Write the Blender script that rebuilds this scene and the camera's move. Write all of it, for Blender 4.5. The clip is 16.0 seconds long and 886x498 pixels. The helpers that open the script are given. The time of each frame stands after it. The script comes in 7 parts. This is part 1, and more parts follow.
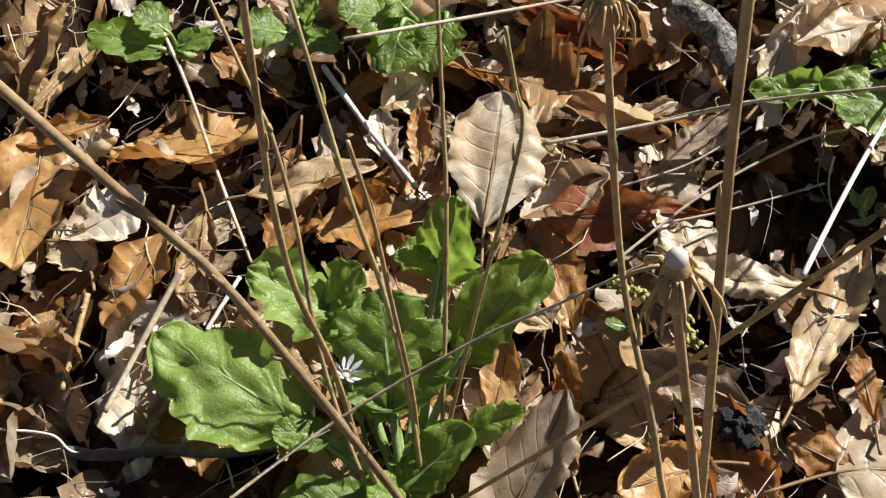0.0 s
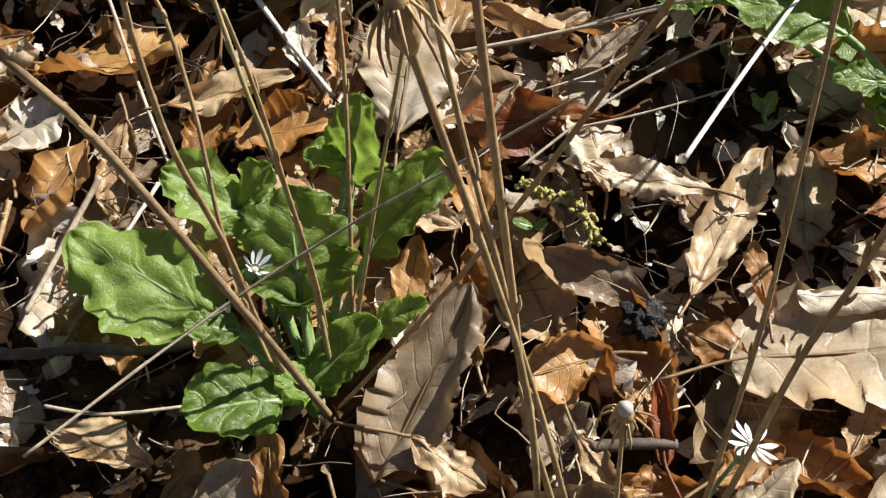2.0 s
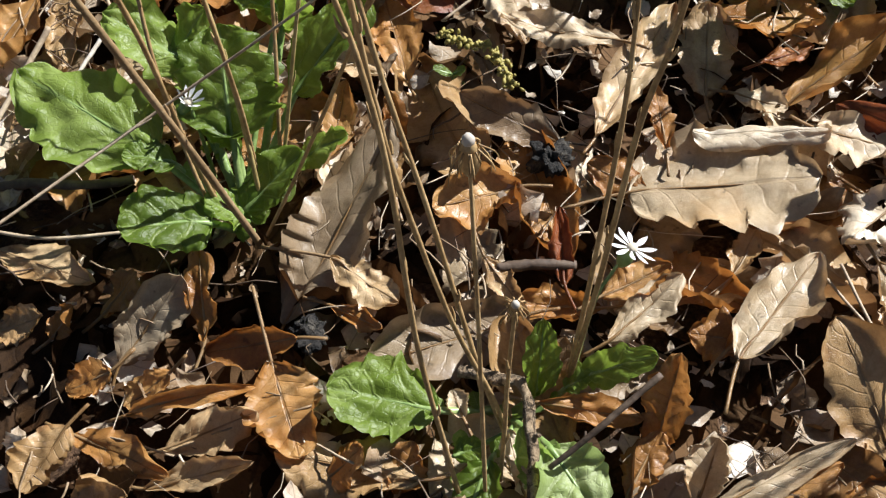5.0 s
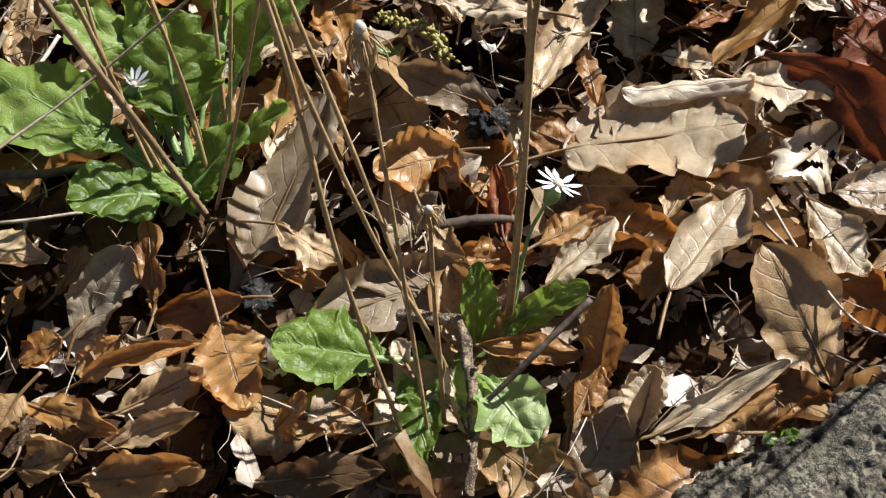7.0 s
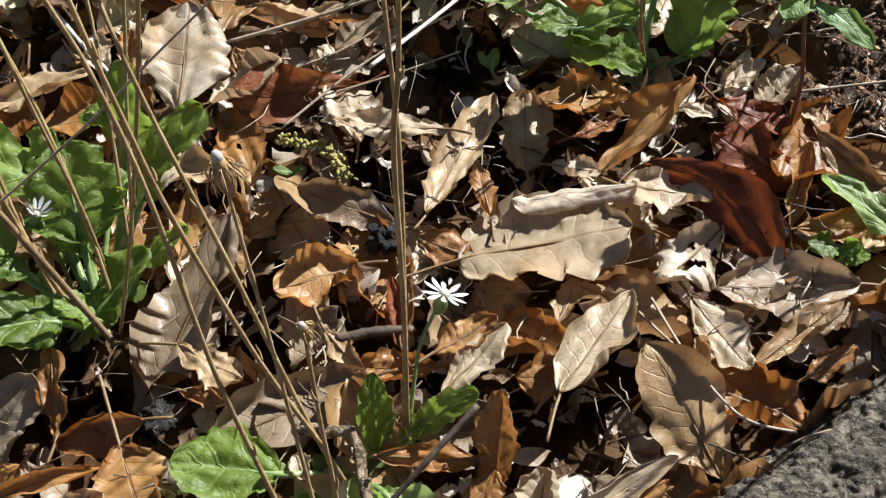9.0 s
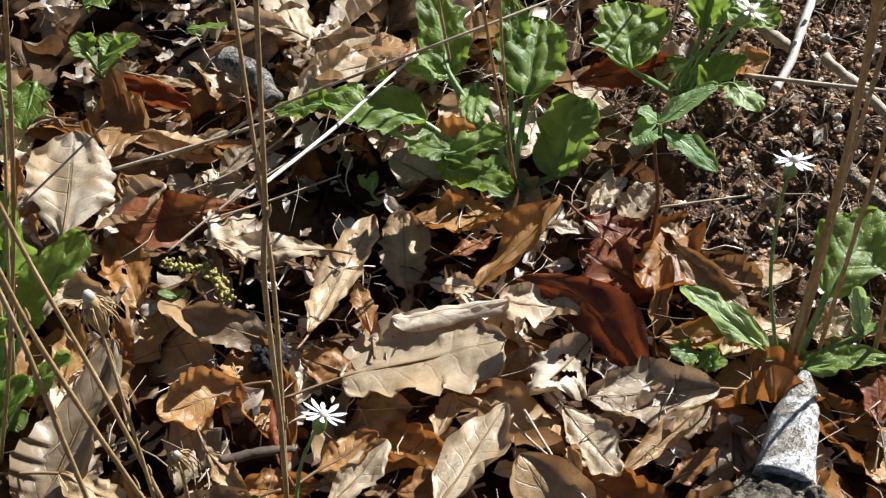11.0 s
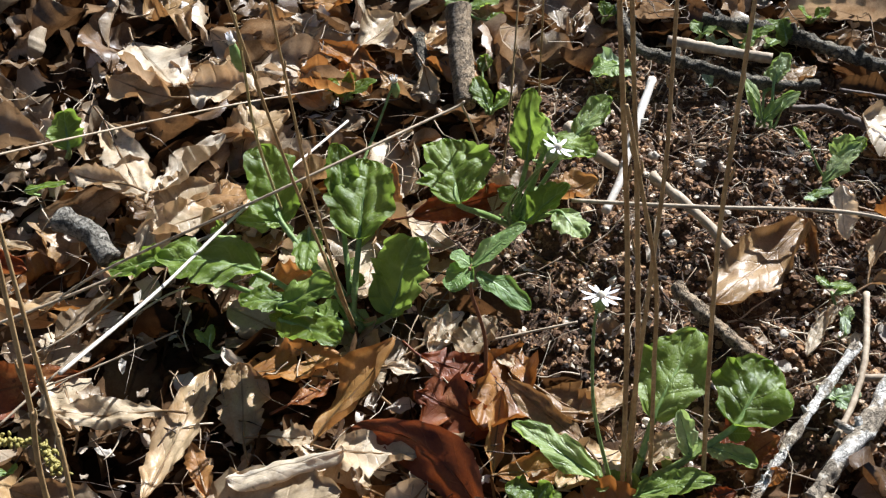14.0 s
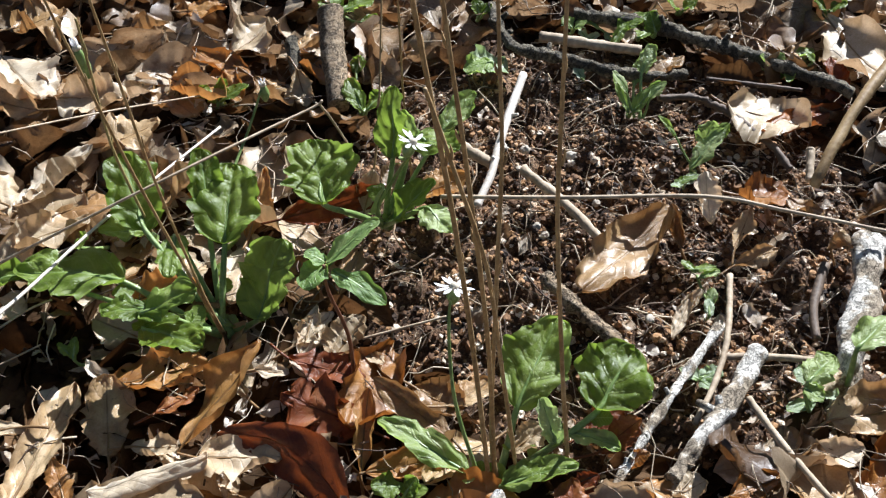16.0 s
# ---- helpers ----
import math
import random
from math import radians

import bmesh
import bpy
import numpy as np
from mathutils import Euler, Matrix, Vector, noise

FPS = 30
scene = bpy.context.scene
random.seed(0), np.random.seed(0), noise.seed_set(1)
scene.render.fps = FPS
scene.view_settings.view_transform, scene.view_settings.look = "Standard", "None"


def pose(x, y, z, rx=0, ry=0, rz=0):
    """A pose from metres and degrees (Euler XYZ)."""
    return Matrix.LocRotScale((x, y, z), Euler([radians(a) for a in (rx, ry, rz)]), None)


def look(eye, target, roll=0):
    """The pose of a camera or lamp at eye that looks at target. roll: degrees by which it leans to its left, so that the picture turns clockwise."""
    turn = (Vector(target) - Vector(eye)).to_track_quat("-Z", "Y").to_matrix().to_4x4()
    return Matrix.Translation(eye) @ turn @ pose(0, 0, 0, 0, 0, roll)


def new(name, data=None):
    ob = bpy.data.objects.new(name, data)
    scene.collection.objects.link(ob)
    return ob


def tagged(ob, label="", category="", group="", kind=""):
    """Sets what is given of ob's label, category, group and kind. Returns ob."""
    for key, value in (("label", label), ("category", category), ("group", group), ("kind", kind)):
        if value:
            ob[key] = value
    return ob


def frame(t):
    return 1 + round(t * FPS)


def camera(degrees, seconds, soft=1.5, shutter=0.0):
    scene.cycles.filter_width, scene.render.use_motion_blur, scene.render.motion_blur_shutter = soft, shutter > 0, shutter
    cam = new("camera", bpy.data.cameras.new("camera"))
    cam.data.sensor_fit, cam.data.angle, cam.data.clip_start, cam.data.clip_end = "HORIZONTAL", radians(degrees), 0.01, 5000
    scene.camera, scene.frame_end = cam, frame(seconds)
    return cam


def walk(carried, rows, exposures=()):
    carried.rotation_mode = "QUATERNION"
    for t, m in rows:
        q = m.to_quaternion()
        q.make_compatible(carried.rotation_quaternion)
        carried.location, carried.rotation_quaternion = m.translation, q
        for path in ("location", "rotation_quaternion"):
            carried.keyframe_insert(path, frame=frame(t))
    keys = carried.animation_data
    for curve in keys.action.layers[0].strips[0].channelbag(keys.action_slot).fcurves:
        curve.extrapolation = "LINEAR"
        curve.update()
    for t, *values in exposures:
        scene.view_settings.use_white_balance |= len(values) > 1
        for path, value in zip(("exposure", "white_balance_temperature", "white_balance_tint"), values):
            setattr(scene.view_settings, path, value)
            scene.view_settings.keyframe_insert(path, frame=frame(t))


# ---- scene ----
# ---- camera ----
cam = camera(45.9, 16.0, 1.25)
PATH = [
    (0, (0.026, 0.041, 0.441), (-0.115, 1.074, -1.265), -8.4),
    (0.5, (0.036, 0.036, 0.439), (-0.096, 1.052, -1.279), -8.3),
    (1, (0.042, 0.028, 0.439), (-0.077, 1.03, -1.287), -7.9),
    (1.5, (0.051, 0.023, 0.437), (-0.065, 1.005, -1.301), -7.9),
    (2, (0.057, 0.009, 0.433), (-0.055, 0.997, -1.302), -7.6),
    (2.5, (0.062, 0.001, 0.435), (-0.045, 0.965, -1.314), -7.2),
    (3, (0.064, -0.009, 0.436), (-0.037, 0.939, -1.322), -6.9),
    (3.5, (0.075, -0.02, 0.437), (-0.041, 0.921, -1.323), -7.5),
    (4, (0.078, -0.032, 0.437), (-0.028, 0.898, -1.33), -7.0),
    (4.5, (0.085, -0.043, 0.437), (-0.023, 0.88, -1.334), -7.1),
    (5, (0.091, -0.055, 0.434), (-0.018, 0.869, -1.337), -7.4),
    (5.2, (0.094, -0.057, 0.433), (-0.015, 0.861, -1.341), -7.6),
    (7.3, (0.12, -0.115, 0.414), (0.007, 0.981, -1.255), -9.9),
    (7.5, (0.121, -0.117, 0.414), (0.014, 0.995, -1.245), -9.8),
    (8, (0.126, -0.123, 0.417), (0.037, 1.034, -1.212), -9.3),
    (8.5, (0.137, -0.12, 0.419), (0.07, 1.081, -1.179), -9.0),
    (9, (0.149, -0.117, 0.423), (0.118, 1.114, -1.153), -8.4),
    (9.2, (0.15, -0.117, 0.424), (0.143, 1.131, -1.138), -7.6),
    (11.3, (0.171, -0.125, 0.446), (0.349, 1.238, -1.008), -3.5),
    (11.5, (0.178, -0.124, 0.448), (0.357, 1.246, -0.998), -3.7),
    (12, (0.19, -0.122, 0.451), (0.389, 1.274, -0.967), -4.0),
    (12.5, (0.197, -0.119, 0.457), (0.434, 1.288, -0.945), -3.7),
    (13, (0.205, -0.118, 0.461), (0.473, 1.307, -0.917), -3.8),
    (13.5, (0.209, -0.119, 0.464), (0.508, 1.313, -0.9), -3.7),
    (14, (0.222, -0.119, 0.464), (0.539, 1.321, -0.887), -4.1),
    (14.5, (0.235, -0.121, 0.458), (0.573, 1.323, -0.884), -4.3),
    (15, (0.248, -0.119, 0.458), (0.608, 1.313, -0.891), -4.2),
    (15.5, (0.25, -0.127, 0.456), (0.65, 1.301, -0.885), -3.8),
    (16, (0.259, -0.135, 0.456), (0.691, 1.284, -0.885), -3.6),
]
walk(cam, [(t, look(eye, target, roll)) for t, eye, target, roll in PATH],
     [(0, 1.06, 6350, 10), (5, 0.99, 6300, 10), (8.5, 1.02, 6120, 10), (12.5, 1.05, 6050, 10), (16, 1.12, 5950, 10)])

# ---- light ----
SUN_ELEV, SUN_AZ = 37.0, 37.0  # degrees; azimuth from +x towards +y
world = bpy.data.worlds.new("sky")
scene.world = world
world.use_nodes = True
wn = world.node_tree
sky = wn.nodes.new("ShaderNodeTexSky")
sky.sky_type = "NISHITA"
sky.sun_disc = False
sky.sun_elevation = radians(SUN_ELEV)
sky.sun_rotation = radians(90 - SUN_AZ)
wn.nodes["Background"].inputs["Strength"].default_value = 0.030
wn.links.new(sky.outputs["Color"], wn.nodes["Background"].inputs["Color"])
sun_data = bpy.data.lights.new("sun", "SUN")
sun_data.energy = 5.0
sun_data.angle = radians(0.53)
sun_data.color = (1.0, 0.985, 0.965)
sun = new("sun", sun_data)
sx = math.cos(radians(SUN_ELEV)) * math.cos(radians(SUN_AZ))
sy = math.cos(radians(SUN_ELEV)) * math.sin(radians(SUN_AZ))
sz = math.sin(radians(SUN_ELEV))
sun.matrix_world = look((3 * sx, 3 * sy, 3 * sz), (0, 0, 0))


# ---- materials ----
class Nodes:
    """Short ways to build a node material."""

    def __init__(self, name):
        self.mat = bpy.data.materials.new(name)
        self.mat.use_nodes = True
        self.tree = self.mat.node_tree
        self.bsdf = self.tree.nodes["Principled BSDF"]
        self.out = self.tree.nodes["Material Output"]

    def add(self, kind):
        return self.tree.nodes.new(kind)

    def put(self, socket, value):
        if isinstance(value, bpy.types.NodeSocket):
            self.tree.links.new(value, socket)
        else:
            socket.default_value = value

    def maths(self, op, a, b=0.0, c=0.0, clamp=False):
        n = self.add("ShaderNodeMath")
        n.operation, n.use_clamp = op, clamp
        for i, v in enumerate((a, b, c)):
            self.put(n.inputs[i], v)
        return n.outputs[0]

    def ramp(self, fac, stops):
        n = self.add("ShaderNodeValToRGB")
        el = n.color_ramp.elements
        el[0].position, el[0].color = stops[0][0], (*stops[0][1], 1)
        el[1].position, el[1].color = stops[-1][0], (*stops[-1][1], 1)
        for p, c in stops[1:-1]:
            e = el.new(p)
            e.color = (*c, 1)
        self.put(n.inputs["Fac"], fac)
        return n.outputs["Color"]

    def step(self, fac, lo, hi):
        n = self.add("ShaderNodeMapRange")
        n.interpolation_type = "SMOOTHSTEP"
        self.put(n.inputs["Value"], fac)
        n.inputs["From Min"].default_value, n.inputs["From Max"].default_value = lo, hi
        return n.outputs["Result"]

    def mix(self, fac, a, b, blend="MIX"):
        n = self.add("ShaderNodeMix")
        n.data_type, n.blend_type = "RGBA", blend
        self.put(n.inputs["Factor"], fac)
        for key, v in (("A", a), ("B", b)):
            sock = [i for i in n.inputs if i.name == key and i.type == "RGBA"][0]
            self.put(sock, v if isinstance(v, bpy.types.NodeSocket) else (*v, 1))
        return [o for o in n.outputs if o.type == "RGBA"][0]

    def noise(self, scale, detail=4.0, rough=0.6, coord=None):
        n = self.add("ShaderNodeTexNoise")
        n.inputs["Scale"].default_value, n.inputs["Detail"].default_value, n.inputs["Roughness"].default_value = scale, detail, rough
        if coord is not None:
            self.put(n.inputs["Vector"], coord)
        return n.outputs["Fac"]

    def voronoi(self, scale, feature="F1", coord=None):
        n = self.add("ShaderNodeTexVoronoi")
        n.feature = feature
        n.inputs["Scale"].default_value = scale
        if coord is not None:
            self.put(n.inputs["Vector"], coord)
        return n

    def bump(self, height, strength, distance):
        n = self.add("ShaderNodeBump")
        n.inputs["Strength"].default_value, n.inputs["Distance"].default_value = strength, distance
        self.put(n.inputs["Height"], height)
        return n.outputs["Normal"]


def shifted(m, per_object=True):
    """Object coordinates in metres, pushed to another place of the pattern for every thing."""
    co = m.add("ShaderNodeTexCoord").outputs["Object"]
    if not per_object:
        return co, None
    rnd = m.add("ShaderNodeObjectInfo").outputs["Random"]
    v = m.add("ShaderNodeVectorMath")
    v.operation = "ADD"
    m.put(v.inputs[0], co)
    c = m.add("ShaderNodeCombineXYZ")
    m.put(c.inputs[0], m.maths("MULTIPLY", rnd, 7.3))
    m.put(c.inputs[1], m.maths("MULTIPLY", rnd, 3.1))
    m.put(v.inputs[1], c.outputs[0])
    return v.outputs[0], rnd


def leaf_veins(m, thin):
    """Masks from the blade's own coordinates: its length, the way to the margin, side veins and midrib, and the run across the veins."""
    def pair(key):
        node, split = m.add("ShaderNodeUVMap"), m.add("ShaderNodeSeparateXYZ")
        node.uv_map = key
        m.put(split.inputs[0], node.outputs["UV"])
        return split.outputs[0], split.outputs[1]

    u, _ = pair("blade")
    q, side = pair("vein")
    saw = m.maths("ABSOLUTE", m.maths("SUBTRACT", m.maths("FRACT", m.maths("ADD", q, 0.5)), 0.5))
    veins = m.maths("MULTIPLY", m.step(saw, thin, 0.0), m.step(side, 1.0, 0.5))
    rib = m.step(side, 0.06, 0.015)
    return u, side, veins, rib, saw


def dead_leaf_material(name, dark, mid, light, blotch, rough=0.27, glow=0.30, per_island=False, spec=0.62):
    m = Nodes(name)
    co, rnd = shifted(m, not per_island)
    if per_island:
        rnd = m.add("ShaderNodeNewGeometry").outputs["Random Per Island"]
    u, side, veins, rib, saw = leaf_veins(m, 0.09)
    big = m.noise(45.0, 3.0, 0.6, co)
    fine = m.noise(620.0, 5.0, 0.65, co)
    spots = m.step(m.noise(210.0, 2.0, 0.5, co), 0.66, 0.76)
    cells = m.voronoi(900.0, "DISTANCE_TO_EDGE", co).outputs["Distance"]
    net = m.step(cells, 0.10, 0.0)
    tone = m.maths("ADD", m.maths("MULTIPLY", big, 0.75), m.maths("MULTIPLY", fine, 0.3))
    tone = m.maths("ADD", tone, m.maths("MULTIPLY", m.maths("SUBTRACT", rnd, 0.5), 0.6 if per_island else 0.3))
    col = m.ramp(tone, [(0.26, dark), (0.5, mid), (0.76, light)])
    warm = m.step(m.noise(24.0, 3.0, 0.6, co), 0.50, 0.66)
    col = m.mix(m.maths("MULTIPLY", warm, 0.4), col, (mid[0] * 0.95, mid[1] * 0.72, mid[2] * 0.48))
    worn = m.step(m.maths("ADD", side, m.maths("MULTIPLY", m.noise(130.0, 3.0, 0.6, co), 0.5)), 1.02, 1.3)
    col = m.mix(m.maths("MULTIPLY", worn, 0.5), col, dark)
    stain = m.step(m.noise(70.0, 4.0, 0.6, co), 0.58, 0.72)
    col = m.mix(m.maths("MULTIPLY", stain, 0.55), col, blotch)
    col = m.mix(m.maths("MULTIPLY", veins, 0.16), col, tuple(0.5 * (a + b) for a, b in zip(dark, mid)))
    col = m.mix(m.maths("MULTIPLY", rib, 0.45), col, dark)
    col = m.mix(m.maths("MULTIPLY", net, 0.16), col, dark)
    col = m.mix(m.maths("MULTIPLY", spots, 0.6), col, tuple(c * 0.35 for c in dark))
    height = m.maths("ADD", m.maths("MULTIPLY", veins, 0.6), m.maths("MULTIPLY", fine, 0.4))
    height = m.maths("ADD", height, m.maths("MULTIPLY", rib, 1.2))
    height = m.maths("SUBTRACT", height, m.maths("MULTIPLY", net, 0.25))
    m.put(m.bsdf.inputs["Base Color"], col)
    m.put(m.bsdf.inputs["Roughness"], m.maths("ADD", rough, m.maths("MULTIPLY", fine, 0.2)))
    m.bsdf.inputs["Specular IOR Level"].default_value = spec
    normal = m.bump(height, 0.55, 0.0005)
    m.put(m.bsdf.inputs["Normal"], normal)
    tr = m.add("ShaderNodeBsdfTranslucent")
    m.put(tr.inputs["Color"], m.mix(0.55, col, (0.80, 0.47, 0.20), "MULTIPLY"))
    sh = m.add("ShaderNodeMixShader")
    sh.inputs[0].default_value = glow
    m.put(sh.inputs[1], m.bsdf.outputs[0])
    m.put(sh.inputs[2], tr.outputs[0])
    m.put(m.out.inputs[0], sh.outputs[0])
    return m.mat


def green_leaf_material(name, dark, mid, light, rough=0.36, glow=0.48):
    m = Nodes(name)
    co, rnd = shifted(m)
    u, side, veins, rib, saw = leaf_veins(m, 0.13)
    big = m.noise(60.0, 3.0, 0.5, co)
    fine = m.noise(800.0, 4.0, 0.6, co)
    tone = m.maths("ADD", m.maths("MULTIPLY", big, 0.8), m.maths("MULTIPLY", fine, 0.2))
    tone = m.maths("ADD", tone, m.maths("MULTIPLY", m.maths("SUBTRACT", rnd, 0.5), 0.3))
    col = m.ramp(tone, [(0.25, dark), (0.5, mid), (0.8, light)])
    col = m.mix(m.maths("MULTIPLY", veins, 0.5), col, light)
    col = m.mix(m.maths("MULTIPLY", rib, 0.6), col, (0.33, 0.43, 0.16))
    cells = m.step(m.voronoi(330.0, "DISTANCE_TO_EDGE", co).outputs["Distance"], 0.09, 0.0)
    col = m.mix(m.maths("MULTIPLY", cells, 0.10), col, light)
    height = m.maths("SUBTRACT", m.maths("ADD", m.maths("MULTIPLY", fine, 0.8), m.maths("MULTIPLY", veins, -1.0)), m.maths("MULTIPLY", cells, 0.3))
    m.put(m.bsdf.inputs["Base Color"], col)
    m.put(m.bsdf.inputs["Roughness"], m.maths("ADD", rough, m.maths("MULTIPLY", fine, 0.22)))
    m.put(m.bsdf.inputs["Normal"], m.bump(height, 0.6, 0.0007))
    tr = m.add("ShaderNodeBsdfTranslucent")
    m.put(tr.inputs["Color"], m.mix(0.5, col, (0.35, 0.5, 0.06)))
    sh = m.add("ShaderNodeMixShader")
    sh.inputs[0].default_value = glow
    m.put(sh.inputs[1], m.bsdf.outputs[0])
    m.put(sh.inputs[2], tr.outputs[0])
    m.put(m.out.inputs[0], sh.outputs[0])
    return m.mat


def stem_material(name, dark, mid, light, rough=0.55, scale=300.0, relief=0.0004):
    m = Nodes(name)
    co, rnd = shifted(m)
    n1 = m.noise(scale, 4.0, 0.65, co)
    n2 = m.noise(scale * 0.12, 3.0, 0.6, co)
    tone = m.maths("ADD", m.maths("MULTIPLY", n1, 0.6), m.maths("MULTIPLY", n2, 0.5))
    col = m.ramp(tone, [(0.3, dark), (0.52, mid), (0.75, light)])
    m.put(m.bsdf.inputs["Base Color"], col)
    m.bsdf.inputs["Roughness"].default_value = rough
    m.put(m.bsdf.inputs["Normal"], m.bump(n1, 0.7, relief))
    return m.mat


def bark_material(name, dark, mid, light, patches=False):
    m = Nodes(name)
    co, rnd = shifted(m)
    n0 = m.noise(55.0, 5.0, 0.65, co)
    n1 = m.noise(320.0, 6.0, 0.72, co)
    n2 = m.noise(140.0, 5.0, 0.7, co)
    crease = m.maths("ABSOLUTE", m.maths("SUBTRACT", n2, 0.5))
    groove = m.step(crease, 0.0, 0.045)
    tone = m.maths("ADD", m.maths("MULTIPLY", n1, 0.6), m.maths("MULTIPLY", n0, 0.45))
    if patches:
        flake = m.step(m.noise(48.0, 4.0, 0.6, co), 0.44, 0.54)
        tone = m.maths("ADD", m.maths("MULTIPLY_ADD", tone, 0.4, 0.17), m.maths("MULTIPLY", flake, 0.30))
    lo, hi = (0.26, 0.62) if patches else (0.34, 0.70)
    col = m.ramp(tone, [(lo, dark), ((lo + hi) / 2, mid), (hi, light)])
    col = m.mix(m.maths("MULTIPLY", m.maths("SUBTRACT", 1.0, groove), 0.5 if patches else 0.8), col, tuple(c * 0.4 for c in dark))
    h = m.maths("ADD", m.maths("MULTIPLY", groove, 0.7), m.maths("ADD", n1, n0))
    m.put(m.bsdf.inputs["Base Color"], col)
    m.bsdf.inputs["Roughness"].default_value = 0.8
    m.put(m.bsdf.inputs["Normal"], m.bump(h, 1.0, 0.003))
    return m.mat


def soil_material():
    m = Nodes("crumbly soil")
    co, _ = shifted(m, False)
    n1 = m.noise(420.0, 6.0, 0.7, co)
    n2 = m.noise(30.0, 4.0, 0.6, co)
    n3 = m.noise(130.0, 4.0, 0.6, co)
    tone = m.maths("ADD", m.maths("MULTIPLY", n1, 0.6), m.maths("MULTIPLY", n2, 0.45))
    col = m.ramp(tone, [(0.38, (0.008, 0.004, 0.002)), (0.54, (0.105, 0.053, 0.023)), (0.72, (0.40, 0.25, 0.135))])
    h = m.maths("ADD", n1, n3)
    m.put(m.bsdf.inputs["Base Color"], col)
    m.bsdf.inputs["Roughness"].default_value = 0.9
    m.put(m.bsdf.inputs["Normal"], m.bump(h, 1.0, 0.003))
    return m.mat


TONES = {
    "tan": dead_leaf_material("tan dead leaf", (0.18, 0.098, 0.036), (0.44, 0.275, 0.118), (0.67, 0.490, 0.275), (0.26, 0.115, 0.036)),
    "pale": dead_leaf_material("pale dead leaf", (0.34, 0.24, 0.13), (0.58, 0.452, 0.285), (0.85, 0.74, 0.565), (0.40, 0.255, 0.12)),
    "orange": dead_leaf_material("orange-brown dead leaf", (0.19, 0.072, 0.016), (0.45, 0.215, 0.056), (0.63, 0.385, 0.145), (0.22, 0.08, 0.02), glow=0.38),
    "red": dead_leaf_material("red-brown dead leaf", (0.10, 0.024, 0.009), (0.27, 0.076, 0.021), (0.44, 0.205, 0.070), (0.10, 0.018, 0.006), glow=0.36, spec=0.4),
    "grey": dead_leaf_material("grey-brown dead leaf", (0.17, 0.115, 0.062), (0.335, 0.245, 0.148), (0.53, 0.425, 0.29), (0.20, 0.13, 0.065)),
    "dark": dead_leaf_material("dark brown dead leaf", (0.045, 0.024, 0.011), (0.14, 0.080, 0.033), (0.27, 0.165, 0.075), (0.05, 0.025, 0.012), rough=0.5, spec=0.3),
}
LITTER = dead_leaf_material("mixed dead leaves", (0.075, 0.038, 0.015), (0.28, 0.180, 0.090), (0.61, 0.495, 0.345), (0.16, 0.068, 0.022), per_island=True)
# damp brown lower leaves, darkened further to stand for shade in the gaps
DAMP_SHADE = dead_leaf_material("damp dead leaves darkened for shade", (0.016, 0.008, 0.0035), (0.065, 0.033, 0.013), (0.19, 0.108, 0.050), (0.035, 0.015, 0.006), rough=0.65, per_island=True, spec=0.15)
SCRAP = dead_leaf_material("pale leaf scraps", (0.22, 0.14, 0.07), (0.50, 0.40, 0.28), (0.80, 0.73, 0.62), (0.2, 0.11, 0.05), per_island=True)
GREEN = green_leaf_material("green leaf", (0.072, 0.120, 0.013), (0.162, 0.240, 0.030), (0.31, 0.405, 0.105), rough=0.27)
# pale young green, lightened further to put glare into the colour
PALE_GLARE_GREEN = green_leaf_material("pale green leaf with painted glare", (0.16, 0.26, 0.055), (0.32, 0.42, 0.13), (0.51, 0.59, 0.30), rough=0.27)
RIBBED = green_leaf_material("ribbed seedling leaf", (0.10, 0.20, 0.05), (0.20, 0.34, 0.09), (0.36, 0.48, 0.18))
GREEN_STEM = stem_material("green stalk", (0.07, 0.13, 0.03), (0.16, 0.24, 0.065), (0.30, 0.38, 0.15), 0.4)
DRY_STEM = stem_material("dry flower stalk", (0.13, 0.076, 0.030), (0.31, 0.196, 0.082), (0.50, 0.355, 0.175))
BROWN_STEM = stem_material("brown leaning stalk", (0.10, 0.060, 0.028), (0.22, 0.142, 0.068), (0.38, 0.27, 0.15))
OLIVE_STEM = stem_material("olive dry stalk", (0.15, 0.11, 0.035), (0.32, 0.24, 0.09), (0.48, 0.38, 0.17))
RED_STEM = stem_material("reddish seedling stem", (0.07, 0.02, 0.012), (0.14, 0.05, 0.025), (0.22, 0.10, 0.045))
WHITE_TWIG = stem_material("bleached twig", (0.30, 0.24, 0.18), (0.56, 0.50, 0.42), (0.78, 0.73, 0.66), 0.6)
GREY_TWIG = stem_material("grey twig", (0.16, 0.11, 0.07), (0.36, 0.275, 0.18), (0.60, 0.49, 0.35), 0.7, 220.0, 0.0008)
DARK_TWIG = stem_material("dark twig", (0.03, 0.02, 0.014), (0.085, 0.055, 0.035), (0.17, 0.12, 0.08), 0.7, 220.0, 0.0008)
BARK = bark_material("grey fissured bark", (0.026, 0.020, 0.011), (0.150, 0.122, 0.078), (0.42, 0.365, 0.255))
ROOT = bark_material("brown ridged root", (0.11, 0.070, 0.036), (0.32, 0.225, 0.13), (0.60, 0.47, 0.31))
WOOD = bark_material("weathered split wood", (0.15, 0.10, 0.06), (0.50, 0.415, 0.30), (0.86, 0.81, 0.72), patches=True)
BLEACHED = bark_material("bleached split wood", (0.24, 0.19, 0.13), (0.60, 0.54, 0.45), (0.86, 0.83, 0.77), patches=True)
